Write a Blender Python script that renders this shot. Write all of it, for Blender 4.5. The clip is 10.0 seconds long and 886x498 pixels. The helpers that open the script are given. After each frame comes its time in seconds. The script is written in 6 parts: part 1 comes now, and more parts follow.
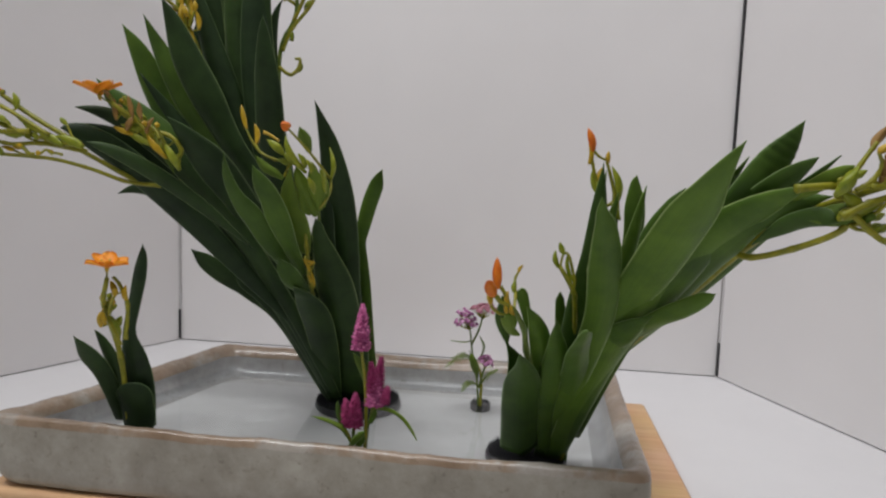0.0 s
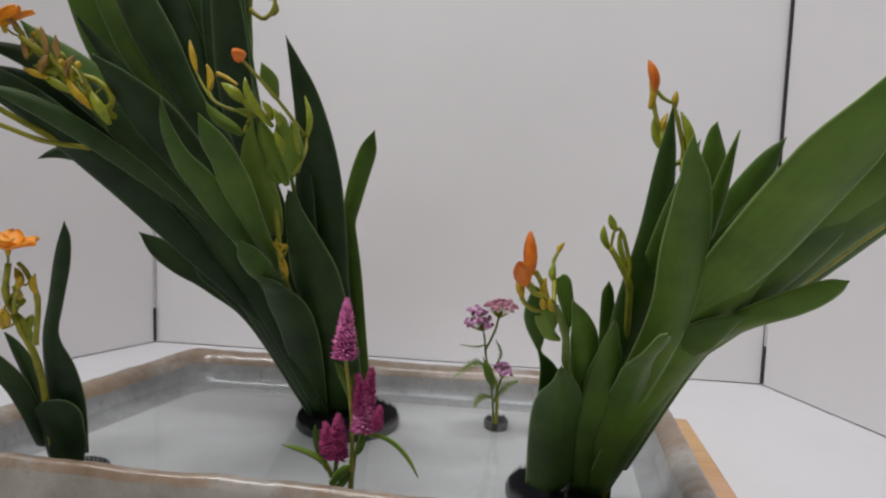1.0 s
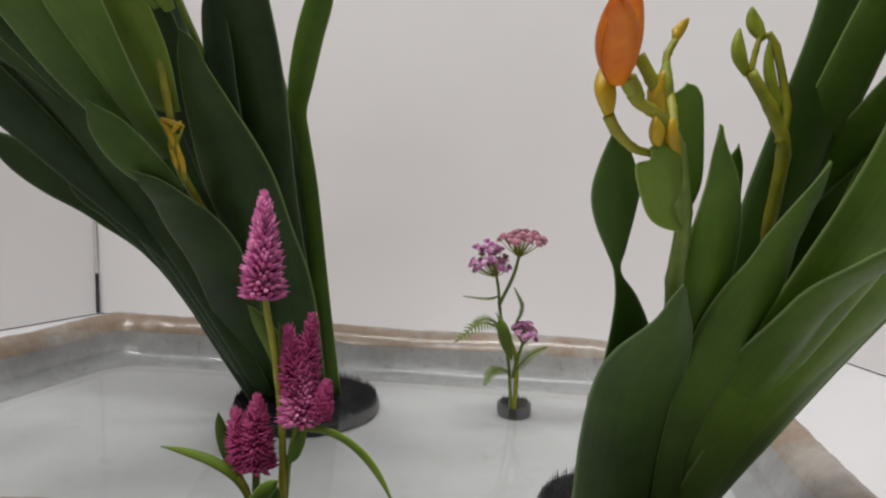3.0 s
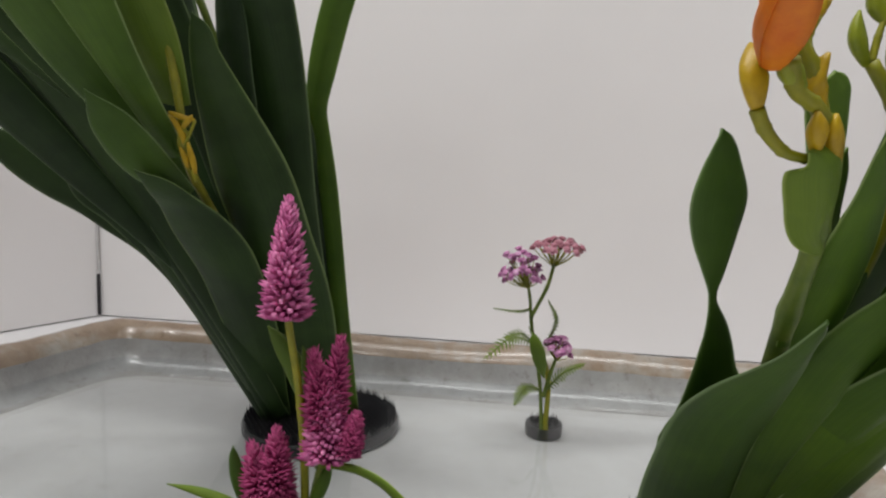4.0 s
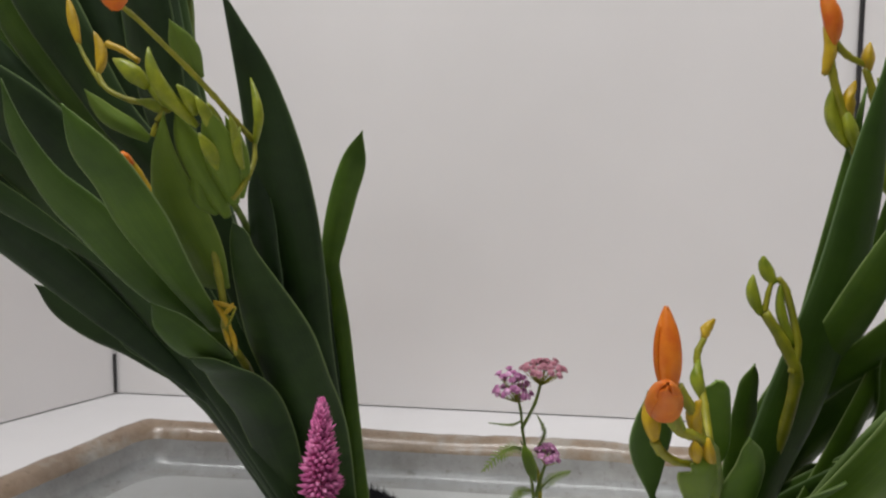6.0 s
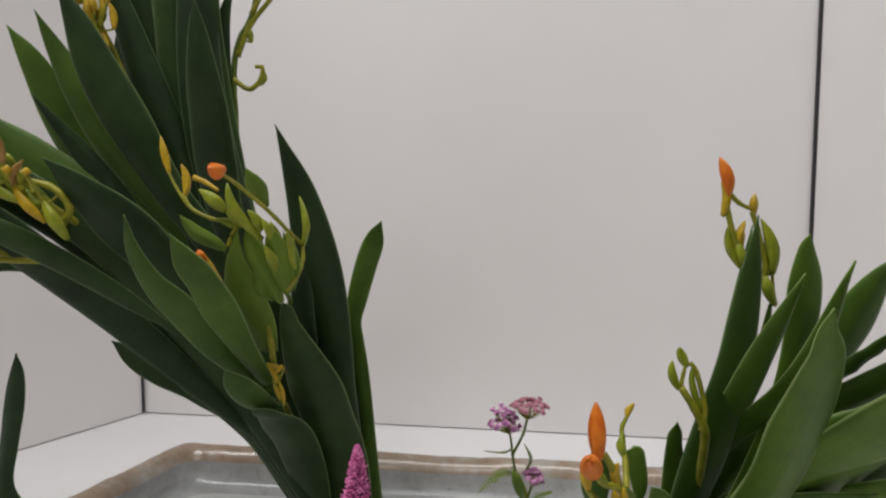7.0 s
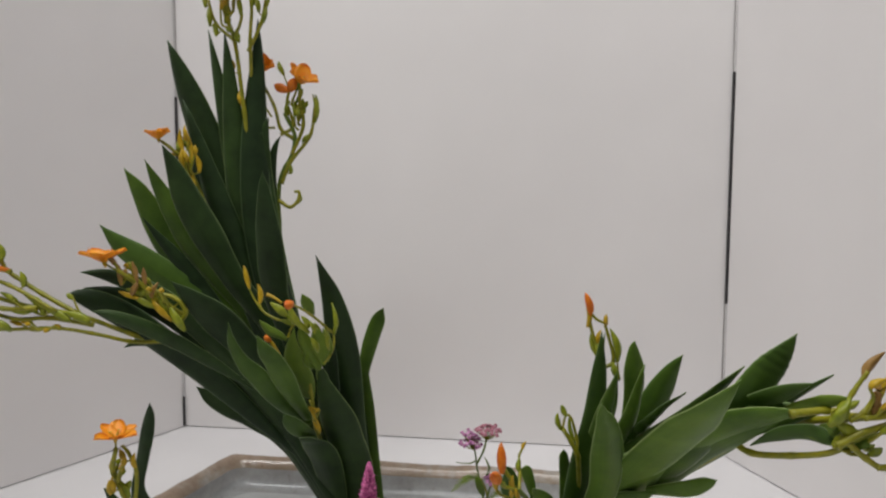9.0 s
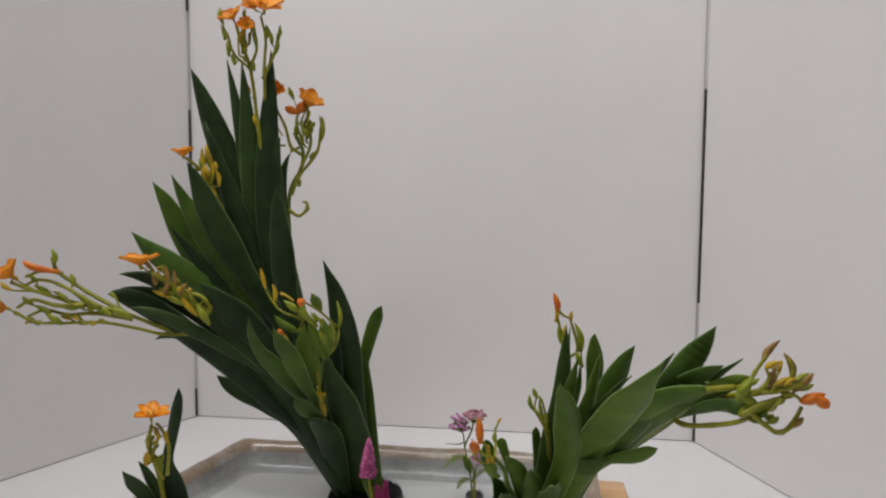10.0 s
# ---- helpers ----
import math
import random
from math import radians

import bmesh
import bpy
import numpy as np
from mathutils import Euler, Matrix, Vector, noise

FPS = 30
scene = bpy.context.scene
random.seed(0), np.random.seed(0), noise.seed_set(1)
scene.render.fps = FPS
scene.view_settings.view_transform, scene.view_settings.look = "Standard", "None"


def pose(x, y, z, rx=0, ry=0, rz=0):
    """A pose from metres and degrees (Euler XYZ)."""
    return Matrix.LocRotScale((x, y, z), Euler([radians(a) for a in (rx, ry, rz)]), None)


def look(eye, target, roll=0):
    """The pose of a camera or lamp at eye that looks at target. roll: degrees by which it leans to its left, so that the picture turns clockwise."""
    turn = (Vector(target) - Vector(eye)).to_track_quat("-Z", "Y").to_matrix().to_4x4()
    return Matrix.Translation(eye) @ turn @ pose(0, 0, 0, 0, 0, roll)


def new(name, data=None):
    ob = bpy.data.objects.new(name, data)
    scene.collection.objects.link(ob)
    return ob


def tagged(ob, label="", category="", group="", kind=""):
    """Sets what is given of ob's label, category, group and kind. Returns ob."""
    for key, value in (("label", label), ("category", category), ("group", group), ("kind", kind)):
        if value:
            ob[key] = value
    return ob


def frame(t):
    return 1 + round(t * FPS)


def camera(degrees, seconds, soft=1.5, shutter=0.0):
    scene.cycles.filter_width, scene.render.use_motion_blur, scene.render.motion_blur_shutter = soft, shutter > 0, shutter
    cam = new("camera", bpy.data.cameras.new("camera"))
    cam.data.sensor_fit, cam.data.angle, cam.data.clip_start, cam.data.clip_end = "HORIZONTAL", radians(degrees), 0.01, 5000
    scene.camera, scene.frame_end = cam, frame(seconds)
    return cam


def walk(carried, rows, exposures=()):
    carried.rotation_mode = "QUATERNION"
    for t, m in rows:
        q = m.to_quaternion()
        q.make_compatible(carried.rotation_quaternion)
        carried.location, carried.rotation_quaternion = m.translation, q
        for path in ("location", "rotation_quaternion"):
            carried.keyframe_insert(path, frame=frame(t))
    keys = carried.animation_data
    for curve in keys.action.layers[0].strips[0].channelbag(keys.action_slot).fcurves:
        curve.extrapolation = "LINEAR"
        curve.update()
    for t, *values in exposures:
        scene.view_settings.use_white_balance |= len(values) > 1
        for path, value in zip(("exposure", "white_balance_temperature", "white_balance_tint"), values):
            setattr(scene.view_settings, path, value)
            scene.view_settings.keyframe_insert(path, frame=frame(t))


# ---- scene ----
cam = camera(69.0, 10.0, soft=2.3)
PATH = [
    (0, (0.026, 0.042, 0.283), (0.001, 2.032, 0.09), 2.0),
    (0.5, (0.018, 0.099, 0.273), (-0.018, 2.089, 0.078), 1.8),
    (1, (0.022, 0.162, 0.257), (-0.016, 2.153, 0.065), 1.9),
    (1.5, (0.025, 0.221, 0.227), (-0.012, 2.211, 0.029), 1.9),
    (2, (0.027, 0.26, 0.204), (-0.011, 2.248, -0.008), 1.5),
    (2.5, (0.028, 0.296, 0.196), (-0.012, 2.283, -0.034), 1.3),
    (4, (0.009, 0.353, 0.197), (-0.039, 2.338, -0.04), 2.0),
    (4.5, (0.006, 0.356, 0.203), (-0.039, 2.344, -0.018), 1.7),
    (5, (0.005, 0.358, 0.212), (-0.033, 2.348, 0.021), 0.8),
    (5.5, (0.007, 0.341, 0.244), (-0.027, 2.333, 0.072), 0.4),
    (6, (0.007, 0.309, 0.263), (-0.027, 2.302, 0.105), 0.3),
    (7.5, (0.004, 0.186, 0.338), (-0.022, 2.18, 0.19), 0.1),
    (8, (0.011, 0.135, 0.365), (-0.011, 2.129, 0.217), 0.2),
    (8.5, (0.014, 0.087, 0.384), (-0.008, 2.081, 0.235), 0.2),
    (9, (0.022, 0.043, 0.397), (0.0, 2.037, 0.248), 0.2),
    (9.5, (0.027, -0.002, 0.409), (0.007, 1.993, 0.261), 0.3),
    (10, (0.032, -0.039, 0.409), (0.011, 1.955, 0.258), 0.3),
]
walk(cam, [(t, look(eye, target, roll)) for t, eye, target, roll in PATH],
     [(0, -0.08, 6350, 10), (1, -0.05, 6300, 10), (2.5, 0.15, 6500, 9), (4.5, 0.18, 6500, 8), (6, 0.10, 6500, 9), (7.5, 0.02, 6550, 9), (9, -0.05, 6550, 9), (10, -0.16, 6500, 9)])

# ---- light: ceiling panels of an exhibition room ----
world = bpy.data.worlds.new("room_air")
scene.world = world
world.use_nodes = True
world.node_tree.nodes["Background"].inputs[0].default_value = (1.0, 0.97, 0.97, 1)
world.node_tree.nodes["Background"].inputs[1].default_value = 0.03
LAMP_POWER = 24.0


def ceiling_lamp(x, y, sx, sy, power):
    data = bpy.data.lights.new("ceiling_panel_light", "AREA")
    data.shape, data.size, data.size_y = "RECTANGLE", sx, sy
    data.energy, data.color = power, (1.0, 0.975, 0.965)
    ob = new("ceiling_panel_light", data)
    ob.matrix_world = pose(x, y, 2.47)
    return ob


for lx, ly, share in ((-1.15, 0.2, 1.35), (0.1, 0.1, 0.85), (-0.6, -1.3, 0.85)):
    ceiling_lamp(lx, ly, 1.1, 0.3, LAMP_POWER * share)


# ---- materials ----
def material(name, rough=0.5, metal=0.0):
    m = bpy.data.materials.new(name)
    m.use_nodes = True
    n = m.node_tree.nodes
    b = n["Principled BSDF"]
    b.inputs["Roughness"].default_value, b.inputs["Metallic"].default_value = rough, metal
    return m, m.node_tree, b


def noise_node(t, scale, detail=4, rough=0.6, vector=None):
    n = t.nodes.new("ShaderNodeTexNoise")
    n.inputs["Scale"].default_value, n.inputs["Detail"].default_value, n.inputs["Roughness"].default_value = scale, detail, rough
    if vector:
        t.links.new(vector, n.inputs["Vector"])
    return n


def ramp(t, source, stops):
    r = t.nodes.new("ShaderNodeValToRGB")
    while len(r.color_ramp.elements) < len(stops):
        r.color_ramp.elements.new(0.5)
    for e, (p, c) in zip(r.color_ramp.elements, stops):
        e.position, e.color = p, (*c, 1)
    t.links.new(source, r.inputs[0])
    return r


def mix(t, factor, a, b, kind="MIX"):
    m = t.nodes.new("ShaderNodeMix")
    m.data_type, m.blend_type = "RGBA", kind
    for s, v in ((m.inputs[0], factor), (m.inputs[6], a), (m.inputs[7], b)):
        if isinstance(v, bpy.types.NodeSocket):
            t.links.new(v, s)
        else:
            s.default_value = v if isinstance(v, float) else (*v, 1)
    return m.outputs[2]


def bump(t, b, height, strength, dist=0.001):
    n = t.nodes.new("ShaderNodeBump")
    n.inputs["Strength"].default_value, n.inputs["Distance"].default_value = strength, dist
    t.links.new(height, n.inputs["Height"])
    t.links.new(n.outputs[0], b.inputs["Normal"])


def coords(t, scale=(1, 1, 1), kind="Object"):
    c, m = t.nodes.new("ShaderNodeTexCoord"), t.nodes.new("ShaderNodeMapping")
    t.links.new(c.outputs[kind], m.inputs[0])
    m.inputs["Scale"].default_value = scale
    return m.outputs[0]


def painted(name, dark, light, rough, scale, fine, strength):
    m, t, b = material(name, rough)
    v = coords(t)
    n1, n2 = noise_node(t, scale, 3, 0.6, v), noise_node(t, fine, 3, 0.7, v)
    c = ramp(t, n1.outputs["Fac"], ((0.3, dark), (0.7, light)))
    t.links.new(c.outputs[0], b.inputs["Base Color"])
    bump(t, b, n2.outputs["Fac"], strength, 0.0004)
    return m


white_panel = painted("white_panel_board", (0.70, 0.685, 0.685), (0.74, 0.725, 0.725), 0.55, 3.0, 500, 0.25)
white_cloth = painted("white_table_top", (0.61, 0.605, 0.615), (0.65, 0.645, 0.655), 0.6, 5.0, 600, 0.25)
room_paint = painted("room_paint", (0.55, 0.53, 0.51), (0.6, 0.58, 0.56), 0.8, 1.0, 200, 0.2)
carpet = painted("grey_carpet", (0.18, 0.17, 0.17), (0.25, 0.24, 0.235), 0.95, 40, 400, 0.8)
black_tape = painted("black_joint_strip", (0.012, 0.011, 0.012), (0.02, 0.018, 0.02), 0.5, 90, 700, 0.2)
grey_strip = painted("clear_joint_strip", (0.5, 0.49, 0.49), (0.6, 0.59, 0.59), 0.4, 90, 700, 0.2)


def make_board_wood():
    m, t, b = material("tan_board", 0.55)
    v = coords(t, (4, 60, 60))
    n1, n2 = noise_node(t, 3, 4, 0.6, v), noise_node(t, 14, 2, 0.5, coords(t))
    c = ramp(t, n1.outputs["Fac"], ((0.3, (0.50, 0.30, 0.15)), (0.7, (0.60, 0.38, 0.21))))
    t.links.new(mix(t, 0.25, c.outputs[0], n2.outputs["Color"], "SOFT_LIGHT"), b.inputs["Base Color"])
    bump(t, b, n1.outputs["Fac"], 0.1)
    return m


def make_glaze(name, stops, coat, rough, mottle=0.75):
    """Ash glaze: mottled colour, crackle and pinholes, with a thin gloss."""
    m, t, b = material(name, rough)
    v = coords(t)
    n1, n2, n3 = noise_node(t, 16, 6, 0.65, v), noise_node(t, 130, 4, 0.7, v), noise_node(t, 45, 5, 0.7, v)
    c = ramp(t, n1.outputs["Fac"], stops)
    spots = ramp(t, n2.outputs["Fac"], ((0.28, (0.55, 0.5, 0.45)), (0.42, (1, 1, 1))))
    col = mix(t, mottle * 0.9, c.outputs[0], spots.outputs[0], "MULTIPLY")
    blot = ramp(t, n3.outputs["Fac"], ((0.35, (0.8, 0.78, 0.74)), (0.65, (1.1, 1.1, 1.1))))
    t.links.new(mix(t, mottle, col, blot.outputs[0], "MULTIPLY"), b.inputs["Base Color"])
    b.inputs["Coat Weight"].default_value, b.inputs["Coat Roughness"].default_value = coat, 0.2
    h = mix(t, 0.5, n2.outputs["Color"], n3.outputs["Color"])
    bump(t, b, h, 0.55, 0.002)
    return m


board_wood = make_board_wood()
outer_glaze = make_glaze("outer_glaze", ((0.25, (0.19, 0.17, 0.135)), (0.5, (0.28, 0.26, 0.215)), (0.75, (0.36, 0.34, 0.29))), 0.15, 0.5)
inner_glaze = make_glaze("inner_glaze", ((0.25, (0.26, 0.262, 0.262)), (0.5, (0.34, 0.342, 0.342)), (0.75, (0.42, 0.422, 0.42))), 0.5, 0.35)
floor_glaze = make_glaze("floor_glaze", ((0.2, (0.50, 0.50, 0.495)), (0.8, (0.55, 0.55, 0.545))), 0.1, 0.45, 0.25)
rim_glaze = make_glaze("rim_glaze", ((0.3, (0.19, 0.125, 0.075)), (0.5, (0.27, 0.20, 0.14)), (0.6, (0.34, 0.31, 0.27)), (0.8, (0.42, 0.41, 0.39))), 0.6, 0.35)


def make_water():
    m = bpy.data.materials.new("still_water")
    m.use_nodes = True
    t = m.node_tree
    t.nodes.remove(t.nodes["Principled BSDF"])
    clear, gloss, both, fres = (t.nodes.new("ShaderNode" + k) for k in ("BsdfTransparent", "BsdfGlossy", "MixShader", "Fresnel"))
    clear.inputs[0].default_value = (0.93, 0.945, 0.95, 1)
    gloss.inputs["Roughness"].default_value = 0.004
    fres.inputs[0].default_value = 1.33
    n = noise_node(t, 18, 2, 0.5, coords(t))
    bm_ = t.nodes.new("ShaderNodeBump")
    bm_.inputs["Strength"].default_value, bm_.inputs["Distance"].default_value = 0.02, 0.002
    t.links.new(n.outputs["Fac"], bm_.inputs["Height"])
    t.links.new(bm_.outputs[0], gloss.inputs["Normal"])
    t.links.new(fres.outputs[0], both.inputs[0])
    t.links.new(clear.outputs[0], both.inputs[1])
    t.links.new(gloss.outputs[0], both.inputs[2])
    t.links.new(both.outputs[0], t.nodes["Material Output"].inputs[0])
    return m


water_mat = make_water()


def make_leaf(name, dark, light, edge):
    """Sword leaf: fine parallel veins along its length, a pale margin, blotches, soft wax gloss, some light through it."""
    m, t, b = material(name, 0.5)
    uv = t.nodes.new("ShaderNodeUVMap")
    stretch = t.nodes.new("ShaderNodeMapping")
    stretch.inputs["Scale"].default_value = (34, 1.3, 1)
    t.links.new(uv.outputs[0], stretch.inputs[0])
    veins, blot = noise_node(t, 1.0, 3, 0.6, stretch.outputs[0]), noise_node(t, 28, 4, 0.6, coords(t))
    c = ramp(t, blot.outputs["Fac"], ((0.3, dark), (0.72, light)))
    vr = ramp(t, veins.outputs["Fac"], ((0.3, (0.84, 0.85, 0.84)), (0.7, (1.12, 1.1, 1.08))))
    col = mix(t, 0.75, c.outputs[0], vr.outputs[0], "MULTIPLY")
    sep = t.nodes.new("ShaderNodeSeparateXYZ")
    t.links.new(uv.outputs[0], sep.inputs[0])
    mid_dist = t.nodes.new("ShaderNodeMath")
    mid_dist.operation = "SUBTRACT"
    t.links.new(sep.outputs[0], mid_dist.inputs[0])
    mid_dist.inputs[1].default_value = 0.5
    away = t.nodes.new("ShaderNodeMath")
    away.operation = "ABSOLUTE"
    t.links.new(mid_dist.outputs[0], away.inputs[0])
    rim = ramp(t, away.outputs[0], ((0.465, (0, 0, 0)), (0.495, (1, 1, 1))))
    col = mix(t, rim.outputs[0], col, edge)
    info = t.nodes.new("ShaderNodeObjectInfo")
    tone = ramp(t, info.outputs["Random"], ((0.0, (0.62, 0.68, 0.72)), (1.0, (1.30, 1.25, 1.05))))
    col = mix(t, 1.0, col, tone.outputs[0], "MULTIPLY")
    t.links.new(col, b.inputs["Base Color"])
    b.inputs["Specular IOR Level"].default_value = 0.28
    thin = t.nodes.new("ShaderNodeBsdfTranslucent")
    t.links.new(mix(t, 1.0, col, (1.5, 1.7, 0.6), "MULTIPLY"), thin.inputs[0])
    both = t.nodes.new("ShaderNodeMixShader")
    both.inputs[0].default_value = 0.12
    t.links.new(b.outputs[0], both.inputs[1])
    t.links.new(thin.outputs[0], both.inputs[2])
    t.links.new(both.outputs[0], t.nodes["Material Output"].inputs[0])
    bump(t, b, veins.outputs["Fac"], 0.35, 0.0006)
    return m


def make_petal(name, stops, through_light, rough=0.5, scale=90, varied=False):
    m, t, b = material(name, rough)
    n = noise_node(t, scale, 4, 0.65, coords(t))
    col = ramp(t, n.outputs["Fac"], stops).outputs[0]
    if varied:
        geo = t.nodes.new("ShaderNodeNewGeometry")
        tone = ramp(t, geo.outputs["Random Per Island"], ((0.0, (0.62, 0.5, 0.6)), (0.6, (1.0, 1.0, 1.0)), (1.0, (1.25, 1.7, 1.4))))
        col = mix(t, 1.0, col, tone.outputs[0], "MULTIPLY")
    t.links.new(col, b.inputs["Base Color"])
    thin, both = t.nodes.new("ShaderNodeBsdfTranslucent"), t.nodes.new("ShaderNodeMixShader")
    t.links.new(col, thin.inputs[0])
    both.inputs[0].default_value = through_light
    t.links.new(b.outputs[0], both.inputs[1])
    t.links.new(thin.outputs[0], both.inputs[2])
    t.links.new(both.outputs[0], t.nodes["Material Output"].inputs[0])
    bump(t, b, n.outputs["Fac"], 0.25, 0.0006)
    return m


# leaf_dark and leaf_mid: one leaf's shaded and lit greens, bundle lighting put into colour
leaf_dark = make_leaf("sword_leaf_shaded", (0.015, 0.034, 0.010), (0.036, 0.075, 0.019), (0.15, 0.22, 0.09))
leaf_mid = make_leaf("sword_leaf_lit", (0.048, 0.102, 0.012), (0.095, 0.178, 0.020), (0.26, 0.36, 0.15))
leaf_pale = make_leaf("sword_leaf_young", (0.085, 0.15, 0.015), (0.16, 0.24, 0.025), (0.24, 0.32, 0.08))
stem_green = make_petal("stem_yellow_green", ((0.3, (0.18, 0.20, 0.008)), (0.7, (0.36, 0.33, 0.015))), 0.15, 0.45, 120)
stem_dark = make_petal("stem_green", ((0.3, (0.09, 0.15, 0.02)), (0.7, (0.17, 0.23, 0.03))), 0.1, 0.45, 120)
green_bud = make_petal("bud_green", ((0.3, (0.18, 0.24, 0.012)), (0.7, (0.35, 0.38, 0.022))), 0.2, 0.4, 150)
yellow_bud = make_petal("bud_yellow", ((0.3, (0.40, 0.26, 0.006)), (0.7, (0.60, 0.40, 0.012))), 0.15, 0.4, 150)
orange_bud = make_petal("bud_orange", ((0.3, (0.66, 0.13, 0.008)), (0.7, (0.82, 0.26, 0.012))), 0.2, 0.45, 150)
brown_bud = make_petal("bud_brown", ((0.3, (0.22, 0.12, 0.03)), (0.7, (0.35, 0.2, 0.04))), 0.1, 0.5, 150)
orange_petal = make_petal("petal_orange", ((0.28, (0.72, 0.14, 0.01)), (0.38, (0.90, 0.32, 0.012)), (0.75, (0.95, 0.46, 0.02))), 0.25, 0.5, 160)
pink_bristle = make_petal("celosia_pink", ((0.3, (0.52, 0.06, 0.26)), (0.7, (0.82, 0.26, 0.52))), 0.25, 0.5, 220, True)
deep_bristle = make_petal("celosia_deep_pink", ((0.3, (0.30, 0.02, 0.11)), (0.7, (0.52, 0.06, 0.22))), 0.2, 0.5, 220, True)
mauve_petal = make_petal("yarrow_mauve", ((0.3, (0.46, 0.14, 0.36)), (0.7, (0.72, 0.36, 0.58))), 0.2, 0.6, 300, True)
dull_petal = make_petal("yarrow_rose", ((0.3, (0.36, 0.12, 0.16)), (0.7, (0.55, 0.26, 0.33))), 0.2, 0.6, 300)
kenzan_metal = painted("black_coated_metal", (0.012, 0.012, 0.014), (0.03, 0.03, 0.033), 0.35, 60, 500, 0.4)


# ---- mesh helpers ----
def mesh_of(name, verts, faces, mat, smooth=True, uvs=None):
    me = bpy.data.meshes.new(name)
    me.from_pydata([tuple(v) for v in verts], [], faces)
    if uvs:
        layer = me.uv_layers.new(name="UVMap")
        for lp in me.loops:
            layer.data[lp.index].uv = uvs[lp.vertex_index]
    for p in me.polygons:
        p.use_smooth = smooth
    me.materials.append(mat)
    return me


def part_of(name, me, parent, label=""):
    ob = new(name, me)
    ob.parent = parent
    if parent is not None:
        ob.matrix_parent_inverse = parent.matrix_basis.inverted()
    return tagged(ob, label) if label else ob


def part(name, bm, mat, parent, label="", smooth=False):
    me = bpy.data.meshes.new(name)
    bm.to_mesh(me)
    bm.free()
    for p in me.polygons:
        p.use_smooth = smooth
    me.materials.append(mat)
    return part_of(name, me, parent, label)


def thing(name, at, label, category, group=""):
    e = new(name)
    e.empty_display_size = 0.02
    e.matrix_basis = Matrix.Translation(at)
    return tagged(e, label, category, group)


def box(bm, size, m=Matrix(), bevel=0.0):
    g = bmesh.ops.create_cube(bm, size=1, matrix=m @ Matrix.Diagonal((*size, 1)))
    if bevel:
        es = list({e for v in g["verts"] for e in v.link_edges})
        bmesh.ops.bevel(bm, geom=es, offset=bevel, segments=3, affect="EDGES", profile=0.5)


def spline(points, n):
    """Smooth run of n + 1 points through the given ones."""
    p = [Vector(q) for q in points]
    p = [2 * p[0] - p[1]] + p + [2 * p[-1] - p[-2]]
    out = []
    for i in range(n + 1):
        u = i / n * (len(p) - 3)
        k = min(int(u), len(p) - 4)
        u -= k
        a, b, c, d = p[k:k + 4]
        out.append(0.5 * ((2 * b) + (c - a) * u + (2 * a - 5 * b + 4 * c - d) * u * u + (3 * b - a - 3 * c + d) * u ** 3))
    return out


def tube(points, radii, sides=8, verts=None, faces=None):
    verts = [] if verts is None else verts
    faces = [] if faces is None else faces
    n0, n = len(verts), len(points)
    ref = Vector((0.3, 0.2, 1)).normalized()
    for i, (p, r) in enumerate(zip(points, radii)):
        d = (points[min(i + 1, n - 1)] - points[max(i - 1, 0)]).normalized()
        a = d.cross(ref)
        a = a.normalized() if a.length > 0.05 else d.cross(Vector((1, 0, 0))).normalized()
        b = d.cross(a)
        for k in range(sides):
            w = 2 * math.pi * k / sides
            verts.append(p + r * (math.cos(w) * a + math.sin(w) * b))
    for i in range(n - 1):
        for k in range(sides):
            q = n0 + i * sides
            faces.append((q + k, q + (k + 1) % sides, q + sides + (k + 1) % sides, q + sides + k))
    faces.append(tuple(n0 + k for k in reversed(range(sides))))
    faces.append(tuple(n0 + (n - 1) * sides + k for k in range(sides)))
    return verts, faces


def even_run(points, n):
    """The same run of points, at n + 1 even steps of its length."""
    at = [0.0]
    for a, b in zip(points, points[1:]):
        at.append(at[-1] + (b - a).length)
    out, k = [], 0
    for i in range(n + 1):
        want = at[-1] * i / n
        while k < len(at) - 2 and at[k + 1] < want:
            k += 1
        out.append(points[k].lerp(points[k + 1], min(1.0, (want - at[k]) / max(at[k + 1] - at[k], 1e-9))))
    return out


# ---- plant parts ----
FRONT = Vector((0, -1, 0.12)).normalized()
leaf_rng = random.Random(4)


